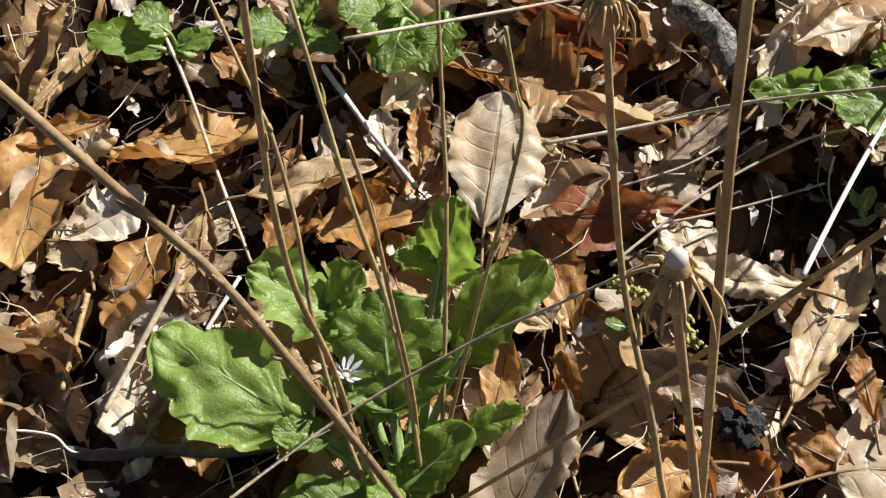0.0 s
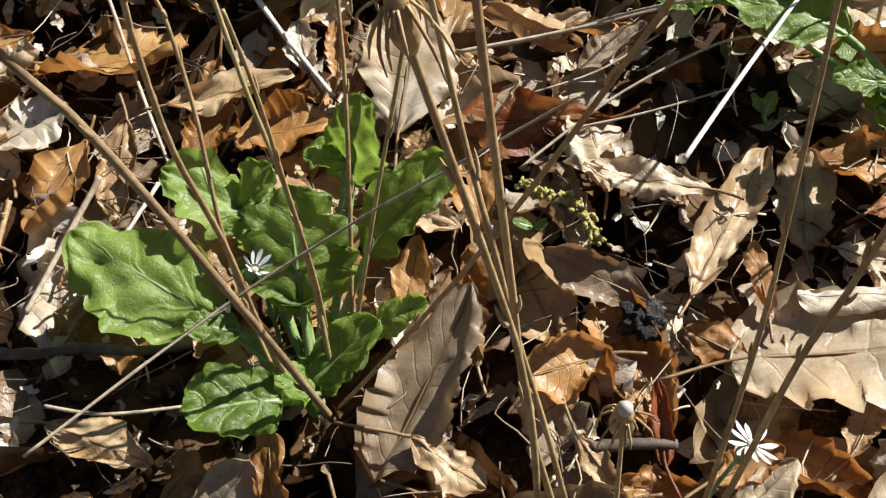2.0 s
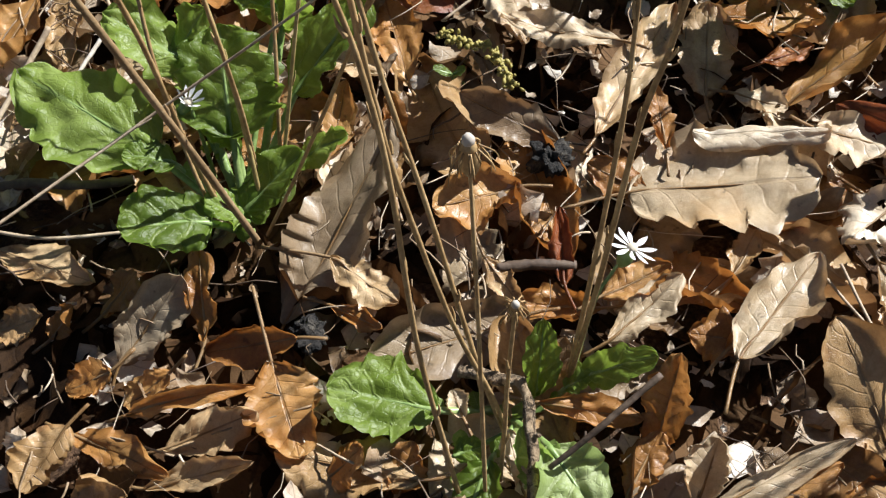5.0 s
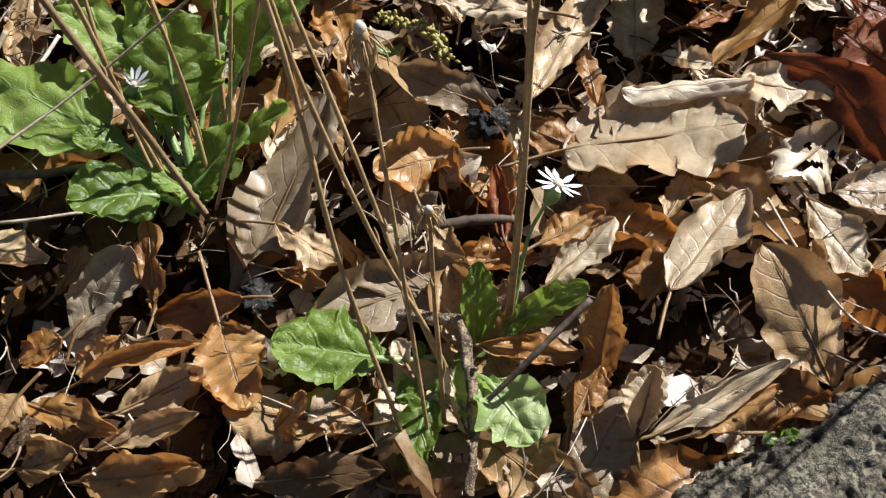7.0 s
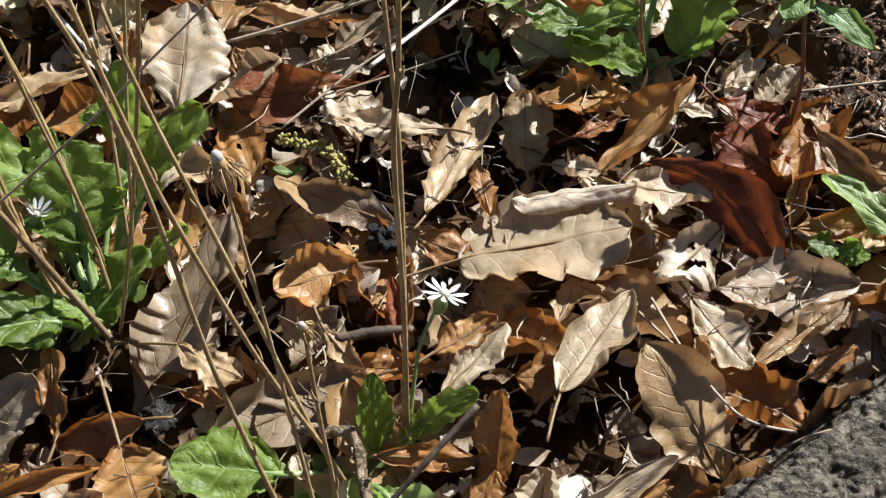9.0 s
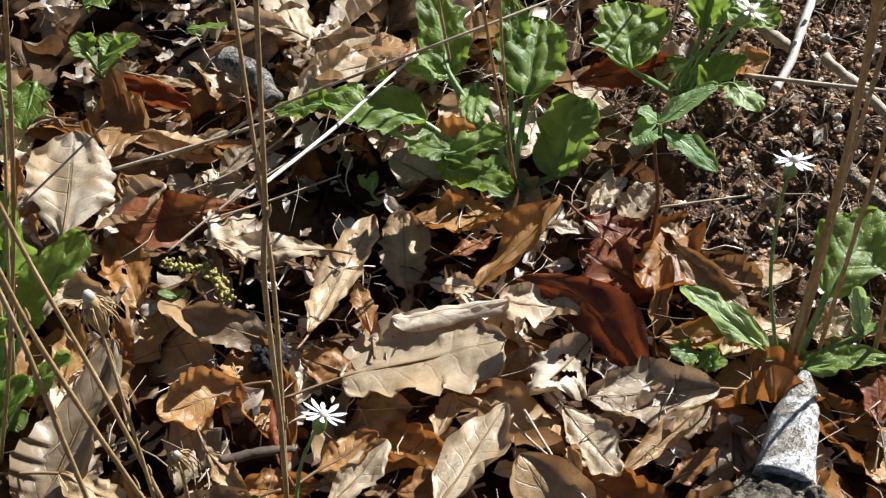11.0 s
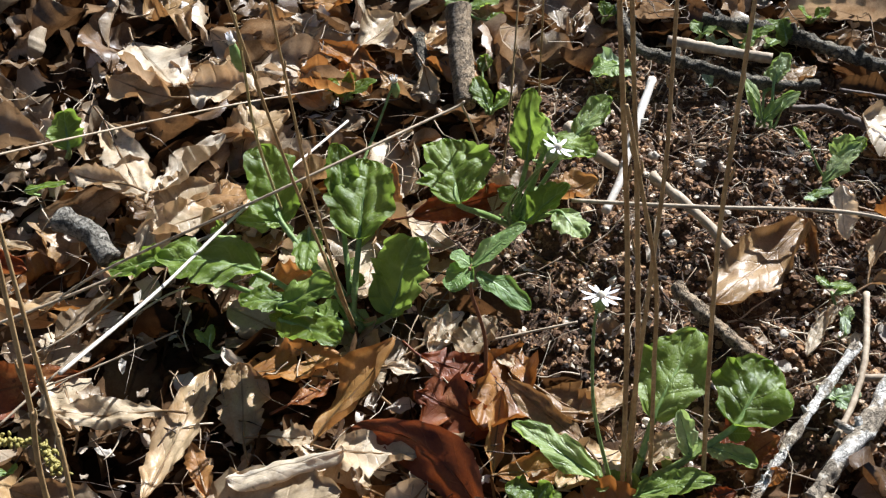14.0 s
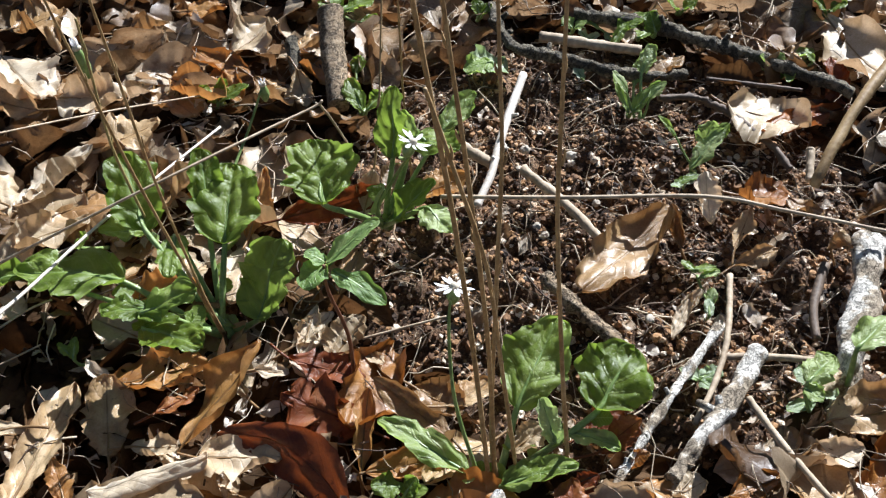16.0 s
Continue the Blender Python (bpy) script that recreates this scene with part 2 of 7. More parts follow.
PALE_BARK = bark_material("pale grey bark", (0.09, 0.075, 0.055), (0.29, 0.26, 0.205), (0.56, 0.52, 0.45))
BLACK_CRUST = bark_material("black crumbly crust", (0.006, 0.005, 0.004), (0.018, 0.015, 0.012), (0.15, 0.13, 0.10))
SOIL = soil_material()


def island_material(name, stops, rough=0.85, scale=900.0):
    """Loose bits that differ one from another."""
    m = Nodes(name)
    co, _ = shifted(m, False)
    rnd = m.add("ShaderNodeNewGeometry").outputs["Random Per Island"]
    n = m.noise(scale, 4.0, 0.65, co)
    tone = m.maths("ADD", m.maths("MULTIPLY", rnd, 0.8), m.maths("MULTIPLY", n, 0.3))
    m.put(m.bsdf.inputs["Base Color"], m.ramp(tone, stops))
    m.bsdf.inputs["Roughness"].default_value = rough
    m.put(m.bsdf.inputs["Normal"], m.bump(n, 0.8, 0.0006))
    return m.mat


CRUMB = island_material("soil crumbs", [(0.15, (0.012, 0.006, 0.003)), (0.50, (0.14, 0.066, 0.026)), (0.82, (0.40, 0.225, 0.10)), (0.95, (0.80, 0.70, 0.56))])
STRAW = island_material("dry straw", [(0.2, (0.06, 0.035, 0.02)), (0.6, (0.26, 0.18, 0.10)), (0.95, (0.60, 0.50, 0.36))], 0.6)
PEBBLE = stem_material("pale pebble", (0.26, 0.21, 0.15), (0.46, 0.40, 0.32), (0.66, 0.60, 0.52), 0.7, 160.0, 0.0008)


def plain_material(name, color, rough=0.5, glow=0.0):
    m = Nodes(name)
    co, rnd = shifted(m)
    n = m.noise(500.0, 3.0, 0.6, co)
    col = m.mix(m.maths("MULTIPLY", n, 0.35), color, tuple(c * 0.7 for c in color))
    m.put(m.bsdf.inputs["Base Color"], col)
    m.bsdf.inputs["Roughness"].default_value = rough
    if glow:
        tr = m.add("ShaderNodeBsdfTranslucent")
        m.put(tr.inputs["Color"], col)
        sh = m.add("ShaderNodeMixShader")
        sh.inputs[0].default_value = glow
        m.put(sh.inputs[1], m.bsdf.outputs[0])
        m.put(sh.inputs[2], tr.outputs[0])
        m.put(m.out.inputs[0], sh.outputs[0])
    return m.mat


PETAL = plain_material("white petal", (0.86, 0.86, 0.88), 0.5, 0.3)
DISC = plain_material("flower disc", (0.62, 0.55, 0.42), 0.6)
FLUFF = plain_material("seed down", (0.58, 0.52, 0.44), 0.8, 0.2)
CATKIN = plain_material("catkin beads", (0.30, 0.25, 0.06), 0.6)


# ---- ground ----
def bare(x, y):
    """How bare the soil lies: 0 under full litter, 1 in the open patch."""
    d = math.hypot((x - 0.50) / 0.19, (y - 0.31) / 0.21) + 0.12 * noise.noise((x * 14, y * 14, 2.0))
    return max(0.0, min(1.0, 2.6 - 2.4 * d))


def land(x, y):
    """Height of the bare soil."""
    z = 0.004 + 0.010 * bare(x, y) + 0.09 * min(max(0.0, y - 0.2), 3.0)
    far = max(0.0, math.hypot(x - 0.2, y - 0.3) - 0.9)
    lump = 0.006 * noise.noise((x * 9, y * 9, 3.0)) + 0.005 * noise.noise((x * 26, y * 26, 1.0))
    return z + lump + min(far, 6.0) * 0.05 * noise.noise((x * 0.7, y * 0.7, 5.0))


def clods(x, y):
    """Small ups and downs of the crumbly soil."""
    n = noise.noise((x * 42, y * 42, 6.0))
    return 0.006 * noise.noise((x * 75, y * 75, 0.3)) + 0.021 * (abs(n) - 0.2) * (0.2 + 0.8 * bare(x, y))


def part(name, mesh, material, parent=None, label="", m=None):
    """One mesh as an object, as a thing or as a part of parent; m is its place in the world."""
    if material is not None and not mesh.materials:
        mesh.materials.append(material)
    ob = new(name, mesh)
    if m is not None:
        ob.matrix_world = m
    if parent is not None:
        ob.parent = parent
        if m is not None:
            ob.matrix_parent_inverse = parent.matrix_basis.inverted()
    return tagged(ob, label)


def smooth(mesh):
    mesh.polygons.foreach_set("use_smooth", [True] * len(mesh.polygons))
    return mesh


def build_ground():
    def axis(lo, hi, step, reach):
        inner = list(np.arange(lo, hi, step))
        d, a, b = step, inner[0], inner[-1]
        left, right = [], []
        while b - hi < reach:
            d *= 1.35
            a -= d
            b += d
            left.append(a)
            right.append(b)
        return left[::-1] + inner + right

    xs, ys = axis(-0.35, 0.95, 0.004, 150.0), axis(-0.12, 1.0, 0.004, 150.0)
    verts, faces = [], []
    for y in ys:
        for x in xs:
            near = -0.4 < x < 1.0 and -0.2 < y < 1.1
            z = land(x, y)
            if near:
                z += clods(x, y) + 0.003 * abs(noise.noise((x * 170, y * 170, 8.0)))
            verts.append((x, y, z))
    n = len(xs)
    for j in range(len(ys) - 1):
        for i in range(n - 1):
            a = j * n + i
            faces.append((a, a + 1, a + n + 1, a + n))
    me = bpy.data.meshes.new("ground")
    me.from_pydata(verts, [], faces)
    ob = part("ground", smooth(me), SOIL)
    return tagged(ob, "dark brown crumbly woodland soil under dead leaves", "ground", kind="structure")


# ---- leaf shapes ----
def leaf_arrays(nu, nv, width, rng, teeth=10, tooth=0.10, belly=0.55, curl=0.0, fold=0.0, bend=0.0, twist=0.0, wave=0.0, pleat=0.0,
                ragged=0.0, holes=0.0, lobes=0.0, quilt=0.0, crumple=0.03, blunt=0.72, sweep=0.0, rim=0.0, ribs=8.0, lean=1.6, edge=0.22, crease=0.0):
    """A leaf blade one unit long: points, quads and blade coordinates. It starts at the origin, runs along x, and its ends stay on x.

    curl: turn across the blade in radians; bend: turn along it; fold: rise of the halves; wave: of the margin; sweep: bow to its left;
    edge: unevenness of the outline; crease: sharp dry folds; rim: how far stretches of the margin roll up or down; ribs and lean: number and slant of the side veins, which pleat and quilt follow."""
    p = math.log(0.5) / math.log(belly)
    ph = [rng.uniform(0, 6.28) for _ in range(6)]
    off = Vector((rng.uniform(0, 90), rng.uniform(0, 90), rng.uniform(0, 90)))
    fw = rng.uniform(0.9, 2.2)
    verts, uvs = [], []
    for i in range(nu + 1):
        u = i / nu
        s = math.sin(math.pi * min(1.0, u ** p))
        half = width * 0.5 * max(0.0, s) ** blunt
        for j in range(nv + 1):
            v = -1 + 2 * j / nv
            av = abs(v)
            side = 0 if v < 0 else 1
            k = (u * teeth + 0.37 * side + 0.7 * noise.noise((u * 2.7, side * 5.0, off.x))) % 1.0
            bite = max(0.25, 1.0 + 1.4 * noise.noise((u * 5.3, side * 7.0, off.y)))
            cusp = (k / 0.82 if k < 0.82 else (1 - k) / 0.18) ** 1.5 - 0.4
            h = half * (1 + tooth * bite * cusp * min(1.0, 5.0 * u) * (0.0 if u > 0.985 else 1.0)) + width * 0.004
            h *= 1 + edge * (noise.noise((u * 3.3, side * 8.0 + 0.5, off.z)) + 0.5 * noise.noise((u * 10.0, side * 8.0 + 4.5, off.z)))
            if lobes:
                h *= 1 + lobes * math.sin(u * 21 + ph[side])
            if ragged:
                h *= 1 - ragged * 2.4 * max(0.0, noise.noise((u * 5 + 9 * side, ph[side], ph[4])) - 0.12)
            x = u + tooth * 0.22 * (k - 0.5) * v * v * width - 0.03 * math.sin(u * 3.14) * v * v
            y = v * h + sweep * math.sin(math.pi * u)
            z = fold * abs(v * h)
            z += wave * (v * v) * math.sin(6.28 * fw * u + ph[2 + side]) * width * 0.5
            q = u * ribs - lean * av ** 1.25 + 0.55 * noise.noise((u * 2.6, v * 1.4 + 7, off.z)) + 0.25 * side
            if pleat:
                z += pleat * width * 0.06 * (abs(math.sin(math.pi * q)) - 0.6) * min(1.0, 3.0 * av)
            if quilt:
                r = av * 2.6 + 0.5 * (math.floor(q) % 2) + 0.4 * noise.noise((u * 4, v * 3, off.x))
                bulge = abs(math.sin(math.pi * q)) ** 0.7 * (0.55 + 0.45 * abs(math.sin(math.pi * r)) ** 0.7)
                z += quilt * width * 0.75 * bulge * min(1.0, 4.5 * av)
                z += quilt * width * 0.8 * noise.noise((u * 3.4 + off.x, v * 1.9 + off.y, off.z))
            z += crumple * noise.noise((u * 2.6 + off.x, v * 1.5 * width * 3 + off.y, off.z))
            z += crumple * 0.22 * noise.noise((u * 8.3 + off.x, v * 5 * width * 3 + off.y, off.z))
            z -= crumple * 0.8 * abs(noise.noise((u * 3.4 + off.y, v * 2.6 * width * 2 + off.z, off.x)))
            if crease:
                n1 = noise.noise((u * 4.6 + off.y, v * 5.0 * width + off.x, 3.0 + off.z))
                n2 = noise.noise((u * 9.0 + off.x, v * 9.0 * width + off.z, 9.0 + off.y))
                z += crease * (0.10 - abs(n1)) + crease * 0.4 * (0.10 - abs(n2))
            if rim:
                e = max(0.0, av - 0.45) / 0.55
                roll = rim * (0.3 + 1.5 * noise.noise((u * 2.4 + off.z, side * 9.0 + 0.5, off.y)))
                z += roll * half * e * e
                y -= v * h * 0.3 * min(1.0, abs(roll)) * e * e
            c = curl * (1 + 0.35 * math.sin(u * 4 + ph[5])) / max(0.05, width)
            if abs(c) > 1e-4:
                ang = y * c
                r = 1 / c - z
                y, z = math.sin(ang) * r, 1 / c - math.cos(ang) * r
            if twist:
                t = twist * (u - 0.4)
                y, z = y * math.cos(t) - z * math.sin(t), y * math.sin(t) + z * math.cos(t)
            if abs(bend) > 1e-3:
                ang = bend * (x - 0.5)
                r = 1 / bend - z
                x, z = 0.5 + math.sin(ang) * r, 1 / bend - math.cos(ang) * r
            verts.append((x, y, z))
            uvs.append((u, j / nv, q, av))
    va = np.array(verts)
    mid = nv // 2
    a, b = va[mid], va[nu * (nv + 1) + mid]
    d = b - a
    ln = math.hypot(d[0], d[2])
    c, s = d[0] / ln, d[2] / ln
    va = va - a
    va = np.stack([(va[:, 0] * c + va[:, 2] * s) / ln, va[:, 1] / ln, (-va[:, 0] * s + va[:, 2] * c) / ln], axis=1)
    faces = []
    for i in range(nu):
        for j in range(nv):
            if holes:
                f = noise.noise((i / nu * 7 + off.y, j / nv * 4 + off.x, off.z + 5))
                if f > 0.75 - holes * 0.6:
                    continue
            q = i * (nv + 1) + j
            faces.append((q, q + 1, q + nv + 2, q + nv + 1))
    return va, faces, uvs


def leaf_mesh(name, va, faces, uvs):
    me = bpy.data.meshes.new(name)
    me.from_pydata([tuple(p) for p in va], [], faces)
    idx = np.empty(len(me.loops), dtype=np.int32)
    me.loops.foreach_get("vertex_index", idx)
    both = np.array(uvs, dtype=np.float32)[idx]
    for key, cols in (("blade", both[:, :2]), ("vein", both[:, 2:])):
        me.uv_layers.new(name=key).data.foreach_set("uv", np.ascontiguousarray(cols).ravel())
    return smooth(me)


def axis_frame(base, tip, roll):
    """A pose at base whose x runs to tip and whose z is up, turned by roll degrees about x; and the length."""
    b, t = Vector(base), Vector(tip)
    x = t - b
    ln = x.length
    x = x / ln
    up = Vector((0, 0, 1)) if abs(x.z) < 0.97 else Vector((0.3, -1, 0)).normalized()
    z = (up - x * up.dot(x)).normalized()
    y = z.cross(x)
    m = Matrix((x, y, z)).transposed().to_4x4()
    return Matrix.Translation(b) @ m @ Matrix.Rotation(radians(roll), 4, "X"), ln


def tube_mesh(name, pts, radii, sides=7, rough=0.0, seed=0, steps=5, crust=0.0):
    """A tube along a smooth line through pts (closed at both ends)."""
    p = [Vector(q) for q in pts]
    if len(p) == 2:
        p = [p[0], (p[0] + p[1]) / 2, p[1]]
    line, rad = [], []
    rr = list(radii) if hasattr(radii, "__len__") else [radii] * len(p)
    if len(rr) != len(p):
        rr = [rr[0] + (rr[-1] - rr[0]) * i / (len(p) - 1) for i in range(len(p))]
    for i in range(len(p) - 1):
        a, b, c, d = p[max(0, i - 1)], p[i], p[i + 1], p[min(len(p) - 1, i + 2)]
        for k in range(steps):
            t = k / steps
            line.append(0.5 * ((2 * b) + (c - a) * t + (2 * a - 5 * b + 4 * c - d) * t * t + (3 * b - a - 3 * c + d) * t ** 3))
            rad.append(rr[i] + (rr[i + 1] - rr[i]) * t)
    line.append(p[-1])
    rad.append(rr[-1])
    side = Vector((1, 0, 0))
    verts, faces = [], []
    for i, q in enumerate(line):
        d = (line[min(i + 1, len(line) - 1)] - line[max(i - 1, 0)]).normalized()
        side = side - d * side.dot(d)
        if side.length < 1e-3:
            side = d.orthogonal()
        side.normalize()
        other = d.cross(side)
        for k in range(sides):
            ang = 6.2832 * k / sides
            w = side * math.cos(ang) + other * math.sin(ang)
            r = rad[i] * (1 + rough * noise.noise((q + w * rad[i]) / (rad[i] * 1.7) + Vector((seed, 0, seed))))
            if crust:
                c = (q + w * r) * 85
                r += crust * (noise.noise(c) + 0.7 * noise.noise(c * 2.3) + 0.5 * noise.noise(c * 5.1) - 0.9 * abs(noise.noise(c * 1.4 + Vector((7, 0, 0)))))
            verts.append(tuple(q + w * r))
        if i:
            for k in range(sides):
                a0, b0 = (i - 1) * sides + k, (i - 1) * sides + (k + 1) % sides
                faces.append((a0, b0, b0 + sides, a0 + sides))
    faces.append(tuple(range(sides))[::-1])
    faces.append(tuple(range(len(verts) - sides, len(verts))))
    me = bpy.data.meshes.new(name)
    me.from_pydata(verts, [], faces)
    return smooth(me)


PLACED = []
LOOKS = {
    "tan": "dry tan dead leaf lying in the litter",
    "pale": "pale buff dead leaf catching the sun in the litter",
    "orange": "orange-brown dry dead leaf in the litter",
    "red": "dark red-brown leathery dead leaf in the litter",
    "grey": "grey-brown weathered dead leaf in the litter",
    "dark": "dark brown dead leaf half buried in the litter",
}


def dead_leaf(base, tip, width, roll=0, tone="tan", seed=0, curl=0.5, bend=0.3, fold=0.0, wave=0.16, twist=0.0, teeth=7, tooth=0.17, belly=0.55,
              ragged=0.12, holes=0.0, stalk=0.012, label="", pleat=0.14, crumple=0.05, sweep=0.0, blunt=0.6, rim=0.8, ribs=8.0, crease=0.022, edge=0.28):
    """One dead leaf from its base to its tip, width in metres across; with a stalk that runs on as its midrib."""
    rng = random.Random(seed * 7 + 3)
    m, ln = axis_frame(base, tip, roll)
    PLACED.append(((base[0] + tip[0]) / 2, (base[1] + tip[1]) / 2, (ln + width) / 4))
    nu, nv = max(teeth, 7) * 7, 14
    va, faces, uvs = leaf_arrays(nu, nv, width / ln, rng, teeth, tooth, belly, curl, fold, bend, twist, wave, pleat, ragged, holes,
                                 crumple=crumple, sweep=sweep, blunt=blunt, rim=rim, ribs=ribs, lean=ribs * 0.22, edge=edge, crease=crease)
    ob = part("dead_leaf", leaf_mesh("dead_leaf", va * ln, faces, uvs), TONES[tone], None, "", m)
    tagged(ob, label or LOOKS[tone], "dead leaf", "fallen leaves of the woodland floor")
    if stalk:
        mid = [Vector(va[i * (nv + 1) + nv // 2] * ln + np.array((0, 0, -0.0002))) for i in (0, int(nu * 0.3), int(nu * 0.6), int(nu * 0.9))]
        e = mid[0] + Vector((-stalk, rng.uniform(-0.4, 0.4) * stalk, rng.uniform(-0.2, 0.4) * stalk))
        tm = tube_mesh("stalk", [e] + mid, (0.0008, 0.0008, 0.0006, 0.0004, 0.0001), 5, steps=4)
        st = part("stalk", tm, TONES["tan" if tone != "red" else "red"], ob)
        st.matrix_parent_inverse = Matrix.Identity(4)
    return ob


# ---- the litter ----
SHADE_GAPS = [(-0.15, 0.41, 0.05), (-0.08, 0.37, 0.03), (0.145, 0.312, 0.05), (0.268, 0.307, 0.025), (0.174, 0.297, 0.03),
           (-0.03, 0.19, 0.03), (-0.148, 0.195, 0.035), (0.197, 0.089, 0.02),
           (-0.022, 0.154, 0.014), (0.190, 0.090, 0.024), (0.136, 0.128, 0.008), (0.021, 0.175, 0.010), (-0.108, 0.182, 0.017), (-0.132, 0.325, 0.010), (0.209, 0.314, 0.011), (0.231, 0.367, 0.010), (0.117, 0.425, 0.008), (0.065, 0.176, 0.008), (0.012, 0.166, 0.010), (0.184, 0.317, 0.012), (0.259, 0.324, 0.010)]  # x, y and radius of spots without loose leaves, standing for deep shade


def in_shade_gap(x, y):
    return any(math.hypot(x - hx, y - hy) < hr for hx, hy, hr in SHADE_GAPS)


def build_litter(count, seed, deep):
    """The mass of dead leaves that nobody could count, as one mesh: the damp lower layer, its colour darkened for
    shade, or the loose dry leaves round about.
    """
    rng = random.Random(seed)
    verts, faces, uvs, n = [], [], [], 0
    for k in range(count):
        if deep:
            x, y = rng.uniform(-0.36, 0.75), rng.uniform(-0.10, 0.75)
        else:
            x, y = rng.uniform(-1.0, 1.6), rng.uniform(-0.3, 1.9)
            if k % 2:
                x, y = rng.uniform(-0.42, 0.95), rng.uniform(-0.15, 0.85)
            if in_shade_gap(x, y) or -0.2 < x < 0.6 and 0.02 < y < 0.40 and rng.random() < 0.93:
                continue
        if bare(x, y) > 0.45 or rng.random() < bare(x, y) * 0.95:
            continue
        ln = rng.uniform(0.045, 0.095)
        va, fs, uv = leaf_arrays(16 if deep else 30, 6 if deep else 8, rng.uniform(0.42, 0.68), rng, 6, 0.16, rng.uniform(0.46, 0.62), rng.uniform(-0.5, 1.6), 0.0,
                                 rng.uniform(-0.8, 1.2), rng.uniform(-0.9, 0.9), rng.uniform(0.05, 0.3), 0.12, 0.14, rng.choice((0, 0, 0, 0.3)), crumple=0.07, rim=0.9, edge=0.3, crease=0.03)
        if deep:
            m = pose(x, y, land(x, y) + rng.uniform(0.000, 0.008), rng.gauss(0, 13), rng.gauss(-3, 8), rng.uniform(0, 360))
        else:
            m = pose(x, y, land(x, y) + rng.uniform(0.006, 0.020), rng.gauss(0, 30), rng.gauss(-6, 18), rng.uniform(0, 360))
        r = np.array(m.to_3x3())
        pts = ((va - np.array((0.5, 0, 0))) * ln) @ r.T + np.array(m.translation)
        verts.extend(map(tuple, pts))
        faces.extend(tuple(i + n for i in f) for f in fs)
        uvs.extend(uv)
        n += len(va)
    ob = part("leaf_litter", leaf_mesh("leaf_litter", np.array(verts), faces, uvs), DAMP_SHADE if deep else LITTER)
    label = "damp lower layer of matted dead leaves, darkened to stand for shade" if deep else "loose curled dry brown dead leaves covering the ground"
    return tagged(ob, label, "leaf litter", kind="stuff")


def build_far_litter(count, seed):
    """Plainer dead leaves that carry the litter on into the distance, thinning out, as one mesh."""
    rng = random.Random(seed)
    verts, faces, uvs, n = [], [], [], 0
    for k in range(count):
        a, d = rng.uniform(0, 6.2832), 0.75 + 7.0 * rng.random() ** 2.2
        x, y = 0.25 + math.cos(a) * d, 0.5 + math.sin(a) * d
        if -0.4 < x < 0.95 and -0.15 < y < 0.85:
            continue
        ln = rng.uniform(0.05, 0.10)
        va, fs, uv = leaf_arrays(9, 2, rng.uniform(0.42, 0.7), rng, 1, 0.0, 0.52, rng.uniform(-0.4, 1.2), 0.0, rng.uniform(-0.8, 1.2), rng.uniform(-0.9, 0.9), 0.2, crumple=0.1)
        m = pose(x, y, land(x, y) + rng.uniform(0.004, 0.022), rng.gauss(0, 24), rng.gauss(-4, 16), rng.uniform(0, 360))
        pts = ((va - np.array((0.5, 0, 0))) * ln) @ np.array(m.to_3x3()).T + np.array(m.translation)
        verts.extend(map(tuple, pts))
        faces.extend(tuple(i + n for i in f) for f in fs)
        uvs.extend(uv)
        n += len(va)
    ob = part("leaf_litter", leaf_mesh("leaf_litter", np.array(verts), faces, uvs), LITTER)
    return tagged(ob, "scattered dry brown dead leaves further off", "leaf litter", kind="stuff")


def fill_gaps(count, seed):
    """More single leaves where the top of the litter still shows wide gaps."""
    rng = random.Random(seed)
    made = 0
    for _ in range(6000):
        x, y = rng.uniform(-0.24, 0.62), rng.uniform(0.0, 0.42)
        if bare(x, y) > 0.25 or in_shade_gap(x, y) or made >= count or (x < 0.07 and y < 0.20):
            continue
        ln = rng.uniform(0.045, 0.08)
        if any(math.hypot(x - px, y - py) < 0.62 * (pr + ln * 0.35) for px, py, pr in PLACED):
            continue
        a = rng.uniform(0, 6.28)
        dx, dy = math.cos(a) * ln / 2, math.sin(a) * ln / 2
        z = land(x, y) + rng.uniform(0.014, 0.022)
        dead_leaf((x - dx, y - dy, z + rng.uniform(-0.005, 0.006)), (x + dx, y + dy, z + rng.uniform(-0.005, 0.010)), ln * rng.uniform(0.5, 0.72),
                  rng.gauss(0, 16), rng.choice(("tan", "tan", "orange", "orange", "pale", "pale", "grey")), 2000 + made,
                  curl=rng.uniform(0.1, 1.3), bend=rng.uniform(-0.6, 0.8), wave=rng.uniform(0.05, 0.3), holes=rng.choice((0, 0, 0.25)))
        made += 1


build_ground()
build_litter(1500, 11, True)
build_litter(2600, 12, False)
build_far_litter(8000, 14)

# ---- plants ----


def plant(x, y, z, label, category="wild plant", group=""):
    """An empty at the crown of a plant."""
    ob = new("rosette_plant")
    ob.matrix_world = Matrix.Translation((x, y, z))
    ob.empty_display_size = 0.01
    return tagged(ob, label, category, group)


def under(parent, name, mesh, material, label="", m=None):
    """A part of a plant or of one of its parts, at the pose m of the world."""
    if not mesh.materials:
        mesh.materials.append(material)
    ob = new(name, mesh)
    ob.parent = parent
    world_of = parent.matrix_basis if parent.parent is None else parent.parent.matrix_basis @ parent.matrix_parent_inverse @ parent.matrix_basis
    ob.matrix_parent_inverse = world_of.inverted()
    ob.matrix_basis = m if m is not None else Matrix.Identity(4)
    return tagged(ob, label)


